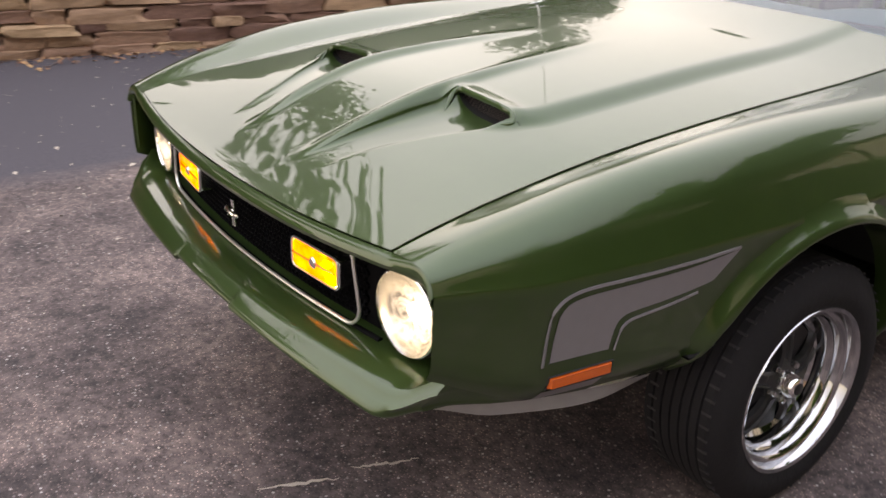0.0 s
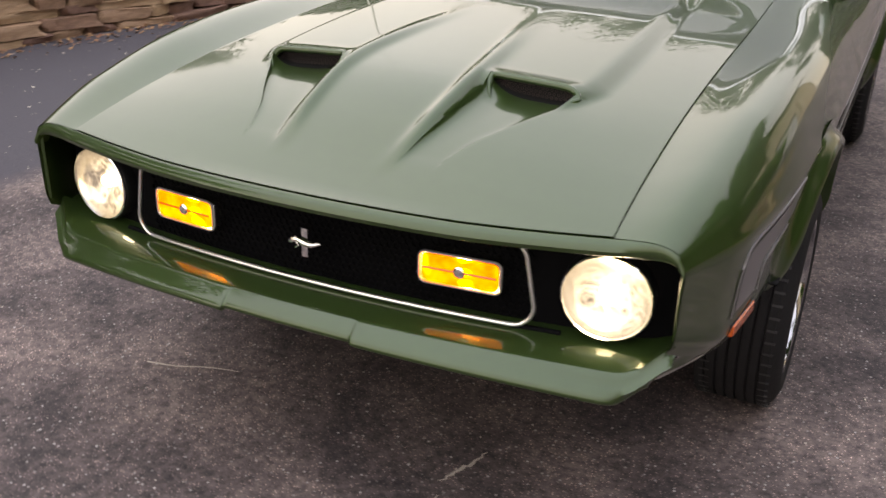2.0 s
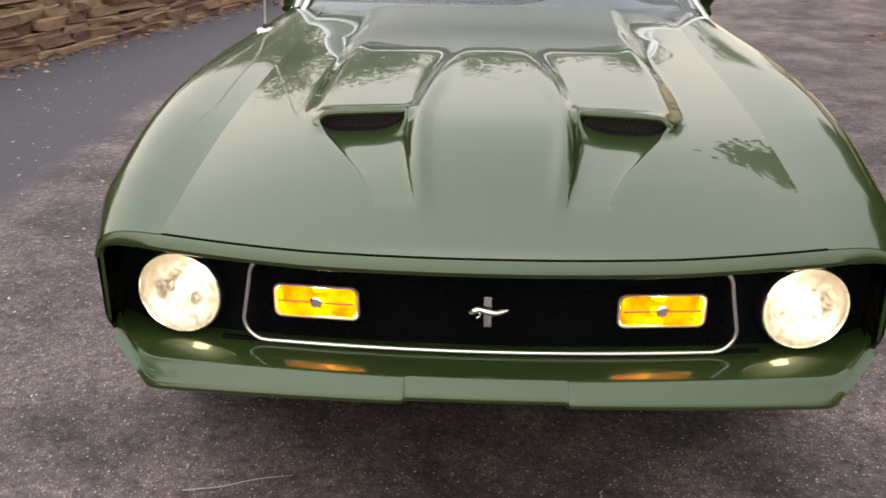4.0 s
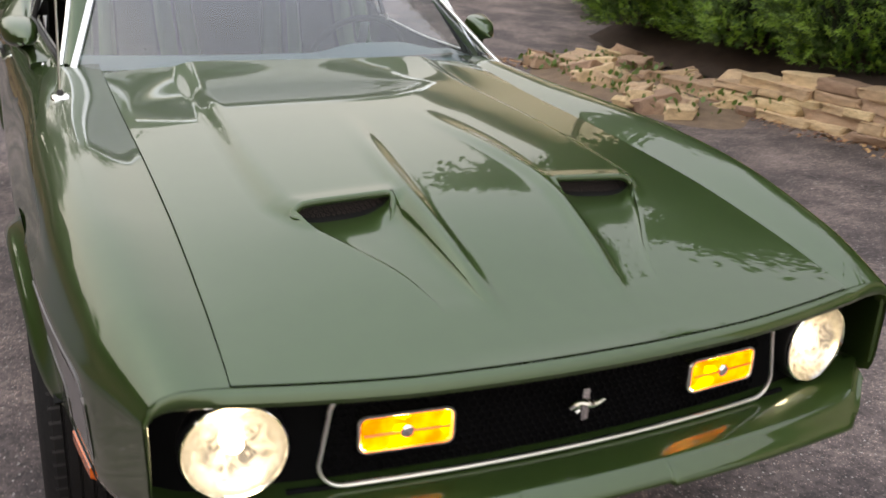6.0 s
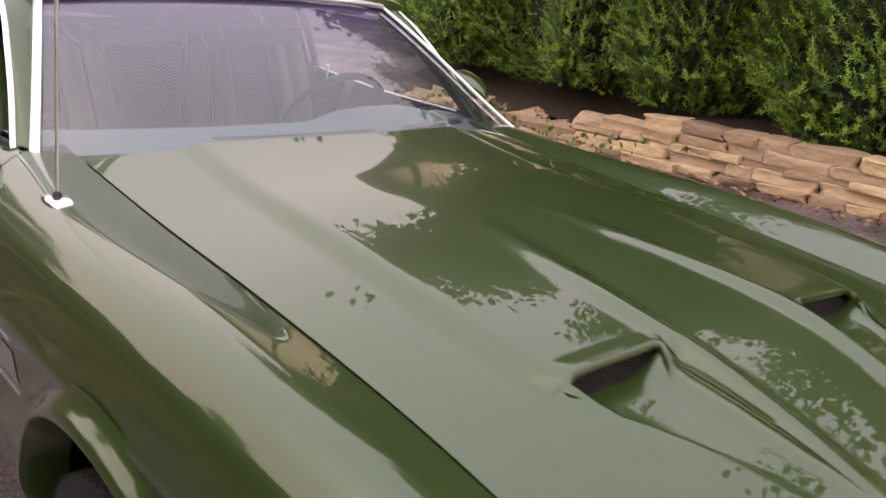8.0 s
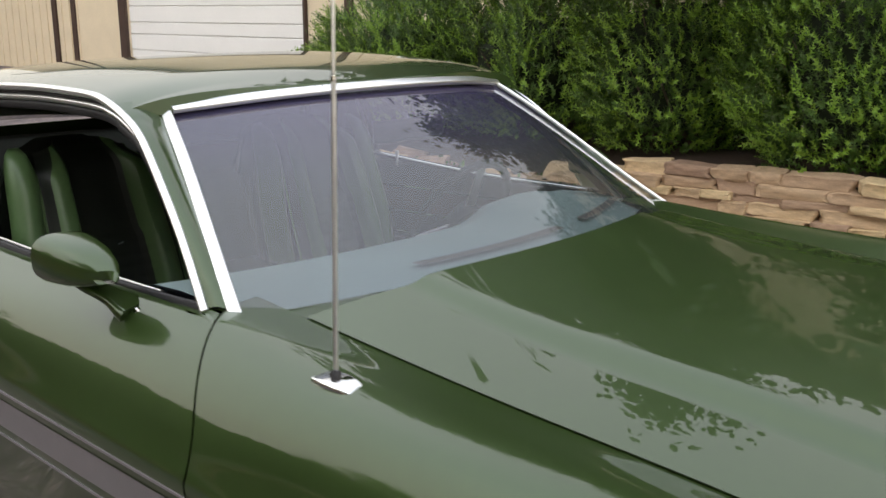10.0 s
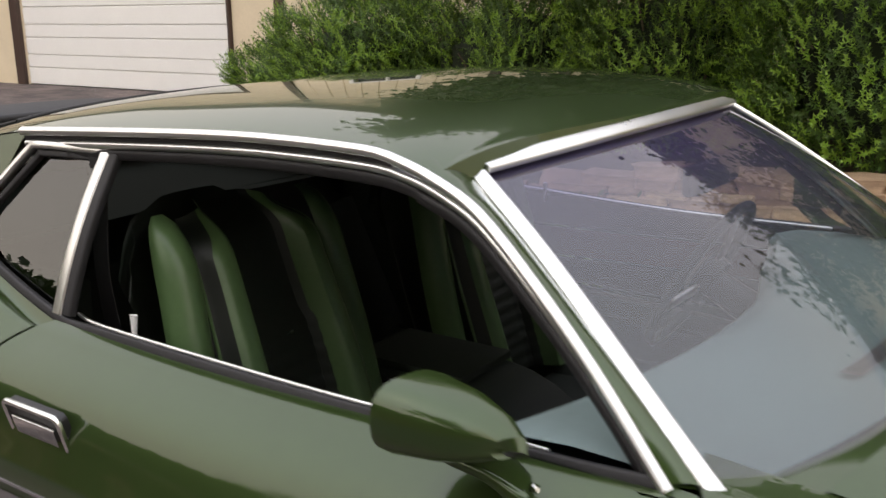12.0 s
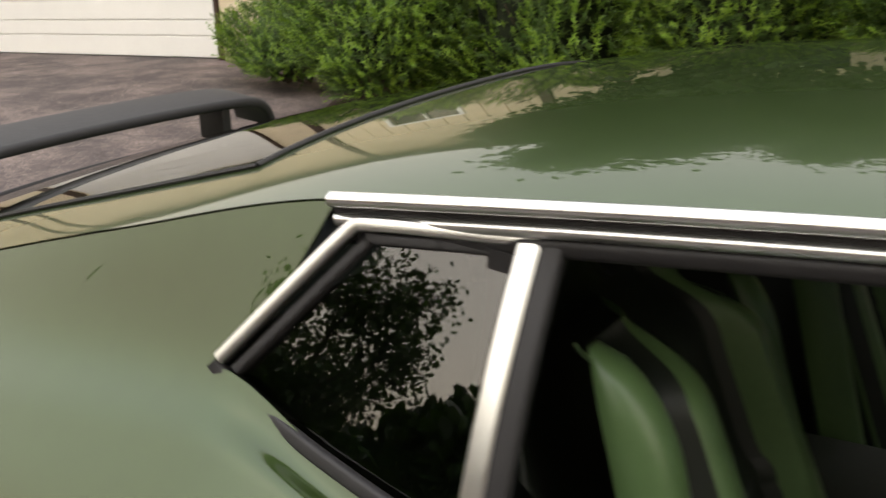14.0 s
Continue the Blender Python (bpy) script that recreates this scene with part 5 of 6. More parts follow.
part("headliner", grid(lambda y, u: (lambda p: (p[0] * 0.985, p[1], p[2] - 0.022))(roof(y, u)), np.linspace(2.34, 3.52, 20), np.linspace(-1, 1, 24)), headliner, car, "dark headliner")
for s in (-1, 1):
    card = part("door_card", grid(lambda y, z: (s * (0.745 + 0.02 * math.sin((z - 0.3) * 4) * 0.6), y, z), np.linspace(1.92, 3.06, 16), np.linspace(0.28, 0.925, 12)), vinyl_dark, car, "dark green door inner panel")
    part("wood_inlay", grid(lambda y, z: (s * 0.728, y, z - 0.02 * (y - 2.5)), np.linspace(2.10, 2.98, 8), (0.765, 0.79, 0.845)), wood_dark, card, "dark wood grain inlay")
    for z in (0.76, 0.85):
        part("inlay_strip", sweep([(s * 0.726, y, z - 0.02 * (y - 2.5)) for y in np.linspace(2.08, 3.0, 6)], ring(0.004, 6)), chrome, card, "thin chrome strip")
    part("armrest", sweep(along([(s * 0.715, 2.20, 0.60), (s * 0.690, 2.32, 0.625), (s * 0.69, 2.65, 0.64), (s * 0.70, 2.90, 0.64)], 14), rounded(0.07, 0.055, 0.02), taper=[0.6, 0.9] + [1] * 10 + [0.9, 0.7]), vinyl_dark, card, "padded armrest")
    part("pull_strip", sweep([(s * 0.700, y, 0.685) for y in np.linspace(2.3, 2.9, 5)], ring(0.005, 6)), chrome, card)
    part("lock_knob", sweep([(s * 0.735, 2.912, 0.905), (s * 0.735, 2.912, 0.93), (s * 0.734, 2.911, 0.965)], ring(0.0055, 8), taper=[0.7, 0.8, 1.2]), white_paint, card, "pale door lock knob")

# dashboard
def dash(x, k):
    pr = [(0.02, 0.930), (0.10, 0.945), (0.22, 0.948), (0.32, 0.942), (0.375, 0.928), (0.395, 0.905), (0.39, 0.87), (0.36, 0.83), (0.365, 0.75), (0.33, 0.66), (0.30, 0.58)]
    dy, z = pr[k]
    y0 = 1.70 + 0.36 * x * x
    hump = 0.030 * math.exp(-((x - 0.37) / 0.20) ** 4) if 2 <= k <= 7 else 0
    return x, y0 + dy * (1 - 0.10 * abs(x)) + hump * 0.8, z - 0.030 * abs(x) ** 2 + hump - 0.008


dashboard = sheet("dashboard", dash, np.linspace(-0.70, 0.70, 50), range(11), dash_green, "grey-green padded dashboard")
for x0, x1 in ((-0.30, 0.18), (0.30, 0.62)):
    part("defroster_vent", grid(lambda x, f: (x, 1.70 + 0.36 * x * x + 0.085 + 0.030 * f, 0.9445 - 0.030 * x * x + 0.002), np.linspace(x0, x1, 14), (0, 1)), argent, dashboard, "pale defroster vent strip")
    for k in range(3):
        part("vent_slot", grid(lambda x, f: (x, 1.70 + 0.36 * x * x + 0.090 + 0.008 * k + 0.003 * f, 0.9445 - 0.030 * x * x + 0.0035), np.linspace(x0 + 0.01, x1 - 0.01, 10), (0, 1)), black_plastic, dashboard)
part("dash_inlay", grid(lambda x, f: (x, 1.70 + 0.36 * x * x + 0.385 - 0.03 * abs(x) + 0.006, 0.86 - 0.10 * f), np.linspace(-0.62, 0.62, 20), (0, 1)), wood_dark, dashboard, "dark wood grain dash inlay")

# steering wheel
sw = new("steering_wheel")
sw.parent = car
tagged(sw, "thin-rimmed dark green steering wheel")
sw.matrix_basis = Matrix.Translation((0.37, 2.30, 0.865)) @ Matrix.Rotation(radians(-62), 4, "X")
part("rim", sweep([(0.19 * math.cos(2 * math.pi * k / 48), 0.19 * math.sin(2 * math.pi * k / 48), 0) for k in range(49)], ring(0.0125, 10), cap=False), vinyl_dark, sw)
for a in (0.25, math.pi - 0.25, -math.pi / 2):
    part("spoke", sweep([(0.04 * math.cos(a), 0.04 * math.sin(a), -0.02), (0.19 * math.cos(a), 0.19 * math.sin(a), 0)], rounded(0.034, 0.006, 0.002)), bright_trim, sw)
part("hub_pad", lathe([(0.0, 0.012), (0.045, 0.010), (0.065, 0.0), (0.060, -0.04)], 28, "z"), vinyl_dark, sw)
part("column", lathe([(0.035, -0.04), (0.04, -0.14), (0.045, -0.32)], 20, "z"), black_plastic, sw)

# rear-view mirror and visors
rv = part("interior_mirror", ([(0.03 + v[0], 2.165 + v[1], 1.165 + v[2]) for v in sweep([(-0.115, 0.012, 0), (-0.10, 0, 0), (0.10, 0, 0), (0.115, 0.012, 0)], rounded(0.028, 0.055, 0.010))[0]], sweep([(0, 0, 0), (1, 0, 0), (2, 0, 0), (3, 0, 0)], rounded(0.028, 0.055, 0.010))[1]), black_plastic, car, "interior rear-view mirror")
part("mirror_glass", ([(0.03 - 0.10, 2.180, 1.142), (0.03 + 0.10, 2.180, 1.142), (0.03 + 0.10, 2.182, 1.190), (0.03 - 0.10, 2.182, 1.190)], [(0, 1, 2, 3)]), chrome, rv)
part("mirror_stalk", sweep(along([(0.03, 2.165, 1.175), (0.02, 2.18, 1.21), (0.0, 2.235, 1.243)], 8), ring(0.008, 8)), chrome, rv)
both("sun_visor", sweep([(0.12, 2.35, 1.245), (0.14, 2.35, 1.245), (0.46, 2.37, 1.225), (0.48, 2.37, 1.224)], rounded(0.13, 0.018, 0.008), taper=[0.85, 1, 1, 0.85]), vinyl_dark, "dark padded sun visor")

# centre console with shifter
console = part("console", sweep(along([(0, 2.02, 0.56), (0, 2.25, 0.49), (0, 2.45, 0.47), (0, 2.62, 0.56), (0, 2.95, 0.575)], 24), rounded(0.23, 0.20, 0.022), taper=[0.9] + [1] * 22 + [0.95]), vinyl_dark, car, "dark green centre console")
part("console_lid", box(0.21, 0.30, 0.02, 0.006, 2, (0, 2.80, 0.682)), vinyl_dark, console)
part("console_strip", sweep([(-0.117, 2.62, 0.64), (-0.117, 2.96, 0.655)], ring(0.004, 6)), black_plastic, console)
part("shifter", sweep([(0.0, 2.36, 0.56), (0.0, 2.35, 0.68)], ring(0.007, 8)), chrome, console)
part("shift_knob", ([(v[0], 2.35 + v[1], 0.70 + v[2]) for v in lathe([(0.0, 0.03), (0.018, 0.025), (0.024, 0.0), (0.016, -0.024), (0.0, -0.026)], 16, "z")[0]], lathe([(0, 0)] * 5, 16, "z")[1]), black_plastic, console)


def bucket(cx, mirror=1):
    """A high-backed bucket seat with two bright bolster stripes and a woven centre."""
    seat = new("front_seat")
    seat.parent = car
    tagged(seat, "high-backed green vinyl bucket seat with woven centre")

    def back(u, v):
        """u across from -1 to 1, v up from 0 to 1; the cushion side."""
        a = abs(u)
        top = smoothstep((v - 0.80) / 0.20)
        half = 0.246 - 0.022 * smoothstep((v - 0.40) / 0.5) - 0.030 * top ** 2
        y = 2.800 + 0.185 * v + 0.02 * v * v
        z = 0.50 + 0.612 * v
        bol = 0.068 * smoothstep((a - 0.28) / 0.19) * (1 - smoothstep((a - 0.56) / 0.30)) * (1 - 0.25 * v)
        wing = 0.055 * smoothstep((a - 0.72) / 0.28) ** 1.5
        y += wing - bol + 0.075 * top ** 2.2
        z += 0.016 * (1 - a * a) * top - 0.022 * top ** 3 - 0.115 * max((a - 0.70) / 0.30, 0) ** 2 * smoothstep((v - 0.5) / 0.5) - 0.02 * smoothstep((a - 0.34) / 0.3) * top
        y += 0.014 * (1 - smoothstep((a - 0.33) / 0.12)) * (1 - top) * (0.3 + 0.7 * smoothstep((v - 0.55) / 0.06))
        return cx + u * half, y, z
    vs = list(np.linspace(0, 0.78, 24)) + list(np.linspace(0.80, 1, 16))
    br = part("backrest", grid(lambda u, v: back(u, v), np.linspace(-0.36, 0.36, 15), [v for v in vs if v > 0.57]), vinyl_dark, seat, "dark green headrest panel")
    part("woven_panel", grid(lambda u, v: (lambda p: (p[0], p[1] - 0.003 * abs(math.sin(v * 60)), p[2]))(back(u, v)), np.linspace(-0.36, 0.36, 15), np.linspace(0, 0.58, 60)), vinyl_dark, seat, "ribbed woven centre panel")
    for s in (-1, 1):
        part("bolster_stripe", grid(lambda f, v: back(s * (0.34 + 0.31 * f * (1 - 0.50 * smoothstep((v - 0.84) / 0.16))), v), np.linspace(0, 1, 10), vs, flip=s < 0), vinyl_green, seat, "bright green vinyl bolster stripe")
        part("bolster_groove", grid(lambda f, v: (lambda p: (p[0], p[1] + 0.010 * math.sin(math.pi * f), p[2]))(back(s * (0.34 + 0.31 * (1 - 0.50 * smoothstep((v - 0.84) / 0.16)) + (0.12 + 0.07 * smoothstep((v - 0.84) / 0.16)) * f), v)), np.linspace(0, 1, 6), vs, flip=s < 0), vinyl_dark, seat)

        def pad(f, v, s=s):
            """A rounded pad outside the stripe: lower than the headrest, domed at its top."""
            phi = radians(-62 + 175 * f)
            half = 0.246 - 0.022 * smoothstep((v - 0.40) / 0.5)
            dome = math.sqrt(max(1 - max((v - 0.80) / 0.20, 0) ** 2, 0.0))
            z = 0.50 + 0.600 * v
            h = (z - 0.50) / 0.612
            wide = 0.040 * (0.35 + 0.65 * dome)
            x = half * 0.905 - 0.010 * (1 - dome) + wide * math.sin(phi)
            return cx + s * x, 2.846 + 0.150 * h - 0.046 * math.cos(phi) * dome + 0.030 * (1 - dome), z
        part("wing", grid(pad, np.linspace(0, 1, 16), list(np.linspace(0, 0.78, 12)) + [1 - 0.2 * math.cos(math.pi / 2 * k / 12) for k in range(13)], flip=s < 0), vinyl_green, seat, "rounded green vinyl side pad")
        part("piping", sweep([back(s * 0.75, v) for v in vs], ring(0.0035, 6)), vinyl_green, seat)
    part("back_shell", grid(lambda u, v: (lambda p: (p[0] * 1.0, p[1] + 0.075 * (1 - abs(u) ** 4) * (1 - smoothstep((v - 0.75) / 0.25)), p[2] + 0.001))((lambda q: (q[0], 2.915 + 0.190 * v + 0.02 * v * v + 0.035 * smoothstep((v - 0.80) / 0.20) ** 2, q[2] - 0.002))(back(u, v))), np.linspace(-1, 1, 20), vs, flip=True), vinyl_dark, seat, "dark seat back shell")

    def cushion(u, f):
        half = 0.255 - 0.02 * f
        bol = 0.040 * smoothstep((abs(u) - 0.40) / 0.22) * (1 - smoothstep((abs(u) - 0.80) / 0.2))
        front = smoothstep((f - 0.85) / 0.15)
        return cx + u * half, 2.76 - 0.50 * f, 0.475 + 0.03 * f + bol - 0.12 * front ** 2 - 0.14 * smoothstep((abs(u) - 0.86) / 0.14)
    part("cushion", grid(cushion, np.linspace(-1, 1, 25), np.linspace(0, 1, 16)), vinyl_dark, seat, "dark green vinyl seat cushion", thick=0.0)
    part("seat_base", box(0.42, 0.46, 0.16, 0.02, 2, (cx, 2.50, 0.36)), black_plastic, seat)
    bx = cx + 0.02
    part("buckle", ([(bx + v[0] * 1.0 - mirror * 0.02, 2.912 + v[1] * 0.6, 0.815 + v[2]) for v in sweep([(-0.035, 0, -0.004), (0.0, 0, 0), (0.035, 0, 0.010)], rounded(0.02, 0.008, 0.003))[0]], sweep([(0, 0, 0), (1, 0, 0), (2, 0, 0)], rounded(0.02, 0.008, 0.003))[1]), chrome, seat, "bright belt guide on the seat back")
    return seat


bucket(-0.385)
bucket(0.405, -1)
rear = new("rear_seat")
rear.parent = car
tagged(rear, "dark green vinyl rear bench seat")
part("backrest", grid(lambda x, v: (x, 3.36 + 0.20 * v - 0.05 * math.exp(-((abs(x) - 0.32) / 0.2) ** 4), 0.48 + 0.40 * v), np.linspace(-0.62, 0.62, 30), np.linspace(0, 1, 10)), vinyl_dark, rear)
part("cushion", grid(lambda x, f: (x, 3.42 - 0.42 * f, 0.46 - 0.10 * smoothstep((f - 0.8) / 0.2) ** 2 + 0.02 * math.exp(-((abs(x) - 0.32) / 0.2) ** 4)), np.linspace(-0.62, 0.62, 30), np.linspace(0, 1, 10)), vinyl_dark, rear)
both("seat_belt", sweep(along([(0.655, 3.08, 1.215), (0.650, 3.09, 1.15), (0.64, 3.12, 0.98), (0.63, 3.10, 0.80)], 14), rounded(0.046, 0.003, 0.001), up=(1, 0, 0)), black_rubber, "black shoulder belt")
both("belt_anchor", ([(0.640 + v[0], 3.10 + v[1], 1.195 + v[2]) for v in sweep([(0, -0.03, 0), (0, 0, 0), (0, 0.03, -0.006)], rounded(0.014, 0.03, 0.004))[0]], sweep([(0, 0, 0), (1, 0, 0), (2, 0, 0)], rounded(0.014, 0.03, 0.004))[1]), chrome)


# ---------------------------------------------------------------- ground and walls
def ground_z(x, y):
    d = smoothstep((y - 6.0) / 6.0)
    dip = 0.054 * math.exp(-(x / 1.9) ** 4 - ((y - 2.3) / 3.4) ** 4)
    return 0.30 * d * smoothstep((x + 2) / 6) + 0.004 * noise.noise((x * 0.8, y * 0.8, 0)) - dip


xs = sorted(set(list(np.linspace(-6, 8, 57)) + [-400, -120, -50, -25, -14, -9, 11, 16, 26, 50, 120, 400]))
ysg = sorted(set(list(np.linspace(-5, 18, 93)) + [-400, -120, -50, -25, -14, -8, 22, 30, 50, 120, 400]))
gv, gf = grid(lambda x, y: (x, y, ground_z(x, y)), xs, ysg)
ground = part("ground", (gv, gf), asphalt, None)
tagged(ground, "worn grey-brown asphalt driveway", "ground", kind="structure")


def wall_w(y):
    """The west wall's foot: x at a station y."""
    return -4.62 + 0.19 * (y - 0.6) + 0.012 * max(y - 3, 0) ** 2 * 0.5


def wall_e(y):
    return 4.62 - 0.115 * (y - 3) - 0.035 * max(y - 3.4, 0) ** 2


# ---------------------------------------------------------------- house with garage
house = thing("house", "beige board-and-batten house with dark brown timbers and a white garage door", "house")
HX, DY0, DY1, EAVE = 7.42, 11.36, 16.14, 4.90


def slab(name, x0, x1, y0, y1, z0, z1, mat, parent, bevel=0.004, label=""):
    return part(name, box(x1 - x0, y1 - y0, z1 - z0, bevel, 1, ((x0 + x1) / 2, (y0 + y1) / 2, (z0 + z1) / 2)), mat, parent, label, smooth=False)


def wall_with_openings(y0, y1, z1, holes):
    """Wall slabs along y that leave the openings free."""
    y = y0
    for a, b, za, zb in sorted(holes):
        slab("wall", HX, HX + 0.18, y, a, 0.0, z1, beige_siding, house)
        slab("wall", HX, HX + 0.18, a, b, zb, z1, beige_siding, house)
        if za > 0.3:
            slab("wall", HX, HX + 0.18, a, b, 0.0, za, beige_siding, house)
        y = b
    slab("wall", HX, HX + 0.18, y, y1, 0.0, z1, beige_siding, house)


WINDOWS = [(-2.2, -0.6, 1.25, 2.35), (2.4, 3.7, 1.25, 2.35), (4.1, 5.0, 1.25, 2.35), (8.3, 9.3, 1.75, 2.25)]
wall_with_openings(-6.0, 22.0, EAVE + 0.05, WINDOWS + [(DY0, DY1, 0.3, 2.50)])
y = -5.8
while y < 22:
    if not (DY0 - 1.0 < y < DY1 + 1.7):
        inside = [w for w in WINDOWS if w[0] - 0.03 < y < w[1] + 0.03]
        if inside:
            w = inside[0]
            slab("batten", HX - 0.022, HX - 0.001, y - 0.02, y + 0.02, 0.05, w[2] - 0.08, beige_siding, house, 0.003)
            slab("batten", HX - 0.022, HX - 0.001, y - 0.02, y + 0.02, w[3] + 0.08, EAVE + 0.03, beige_siding, house, 0.003)
        else:
            slab("batten", HX - 0.022, HX - 0.001, y - 0.02, y + 0.02, 0.05, EAVE + 0.03, beige_siding, house, 0.003)
    y += 0.30
for y in (10.42, 18.0, 18.75, 7.15, 6.25, -3.2):
    slab("timber_post", HX - 0.05, HX - 0.001, y - 0.075, y + 0.075, 0.02, EAVE + 0.04, brown_trim, house, 0.006, "dark brown timber post")
for y0, y1, z0, z1 in ((DY1 + 0.002, DY1 + 0.22, 0.2, 2.66), (DY0 - 0.05, DY0 - 0.002, 0.2, 2.66), (DY0 - 0.002, DY1 + 0.002, 2.502, 2.66)):
    slab("door_jamb", HX - 0.06, HX + 0.1, y0, y1, z0, z1, brown_trim, house, 0.006, "dark brown door jamb")
for w in WINDOWS:
    win = slab("window", HX + 0.07, HX + 0.08, w[0], w[1], w[2], w[3], window_glass, house, 0, "dark house window pane")
    for y0, y1, z0, z1 in ((w[0] - 0.07, w[0], w[2] - 0.07, w[3] + 0.07), (w[1], w[1] + 0.07, w[2] - 0.07, w[3] + 0.07), (w[0], w[1], w[3], w[3] + 0.07), (w[0], w[1], w[2] - 0.07, w[2])):
        slab("window_frame", HX - 0.035, HX + 0.08, y0, y1, z0, z1, white_paint if w[0] > 8 else beige_siding, win, 0.004)
    slab("mullion", HX + 0.03, HX + 0.069, (w[0] + w[1]) / 2 - 0.02, (w[0] + w[1]) / 2 + 0.02, w[2], w[3], white_paint, win, 0.003)
# roof over the house, with eave
ROOF = [(HX - 0.55, EAVE), (HX + 2.0, EAVE + 0.85), (HX + 4.5, EAVE), (HX + 4.5, EAVE + 0.14), (HX + 2.0, EAVE + 1.0), (HX - 0.55, EAVE + 0.14)]
part("roof", ([(x, y, z) for y in (-6.6, 22.6) for x, z in ROOF], [(k, (k + 1) % 6, 6 + (k + 1) % 6, 6 + k) for k in range(6)] + [(5, 4, 3, 2, 1, 0), (6, 7, 8, 9, 10, 11)]), shingle, house, "grey-brown shingled roof", smooth=False)
slab("wall", HX + 3.8, HX + 3.98, -6.0, 22.0, 0.0, EAVE + 0.05, beige_siding, house)
for y in (-6.0, 21.82):
    slab("wall", HX + 0.182, HX + 3.798, y, y + 0.18, 0.0, EAVE + 0.20, beige_siding, house)
slab("fascia", HX - 0.58, HX - 0.551, -6.6, 22.6, EAVE - 0.04, EAVE + 0.16, brown_trim, house, 0.004, "dark brown eave board")
# garage door: ribbed sections
garage_door = part("garage_door", box(0.04, DY1 - DY0 - 0.01, 2.19, 0, 1, (HX + 0.075, (DY0 + DY1) / 2, 1.398)), white_paint, house, "white ribbed sectional garage door", smooth=False)
z = 0.305
k = 0
while z < 2.48:
    h = 0.27 if k % 2 == 0 else 0.20
    h = min(h, 2.492 - z)
    slab("door_panel", HX + 0.028, HX + 0.054, DY0 + 0.008, DY1 - 0.008, z + 0.007, z + h - 0.007, white_paint, garage_door, 0.007)
    z += h
    k += 1
slab("door_sweep", HX + 0.03, HX + 0.06, DY0 + 0.01, DY1 - 0.01, 0.296, 0.312, black_rubber, garage_door, 0.002)

# beds behind the two walls
def bed(name, side, y0, y1, z_in, reach, rise, label):
    f = wall_e if side > 0 else wall_w
    def fn(y, k):
        end = smoothstep((y - 4.0) / 1.4) if side > 0 else 0
        near_x = f(y) + side * 0.22
        near_x += (max(near_x, 5.05) - near_x) * end
        x = near_x + side * reach * k
        return x, y, z_in * (1 - 0.85 * end * (1 - smoothstep(k * 2.2))) + rise * k + 0.03 * noise.noise((x * 3, y * 3, 1))
    ob = part(name, grid(fn, np.linspace(y0, y1, 70), np.linspace(0, 1, 14), flip=side < 0), soil, None)
    return tagged(ob, label, "planting bed", kind="structure")


bed("planting_bed", 1, -6, 8.2, 0.30, 2.3, 0.12, "dark mulch bed behind the low stone wall")
earth = material("tan_earth", (0.17, 0.115, 0.075), rough=0.95, bump=1.0, scale=45, vary=0.4, vscale=7)
mound = part("earth_patch", grid(lambda a, k: (4.22 + 0.12 * math.sin(a) * 1.4 * k + 0.78 * k * math.cos(a) * (1 + 0.15 * math.sin(5 * a)), 5.75 + 1.75 * k * math.sin(a) * (1 + 0.1 * math.cos(3 * a)), ground_z(4.2, 5.75 + 1.75 * k * math.sin(a)) - 0.01 + 0.085 * (1 - k * k)), [2 * math.pi * q / 48 for q in range(48)], np.linspace(0.01, 1, 12), close_u=True, flip=True), earth, None)
tagged(mound, "tan earth among the loose rocks at the wall's end", "soil", kind="structure")
bed("bank", -1, -12, 24, 0.98, 14.0, 1.2, "shaded earth bank behind the stone wall")


# ---------------------------------------------------------------- planting
def scatter_mesh(name, unit_v, unit_f, mats, mat):
    """Many small copies of one leaf or sprig joined in one mesh."""
    uv = np.array(unit_v, float)
    n, m = len(mats), len(uv)
    allv = np.empty((n * m, 3))
    for i, (rot, pos) in enumerate(mats):
        allv[i * m:(i + 1) * m] = uv @ rot.T + pos
    fs = np.array(unit_f)
    faces = (fs[None, :, :] + (np.arange(n) * m)[:, None, None]).reshape(-1, fs.shape[1])
    me = bpy.data.meshes.new(name)
    me.vertices.add(len(allv))
    me.vertices.foreach_set("co", allv.ravel())
    k = fs.shape[1]
    me.loops.add(faces.size)
    me.loops.foreach_set("vertex_index", faces.ravel().astype(np.int32))
    me.polygons.add(len(faces))
    me.polygons.foreach_set("loop_start", np.arange(0, faces.size, k, dtype=np.int32))
    me.materials.append(mat)
    me.update(calc_edges=True)
    return me


def basis(d, spin, s):
    """Turns z towards d, with a spin, scaled."""
    d = d / (np.linalg.norm(d) + 1e-9)
    a = np.cross(d, (0.3, 0.8, 0.52))
    a /= np.linalg.norm(a) + 1e-9
    b = np.cross(d, a)
    c, q = math.cos(spin), math.sin(spin)
    return np.stack([a * c + b * q, -a * q + b * c, d], 1) * s


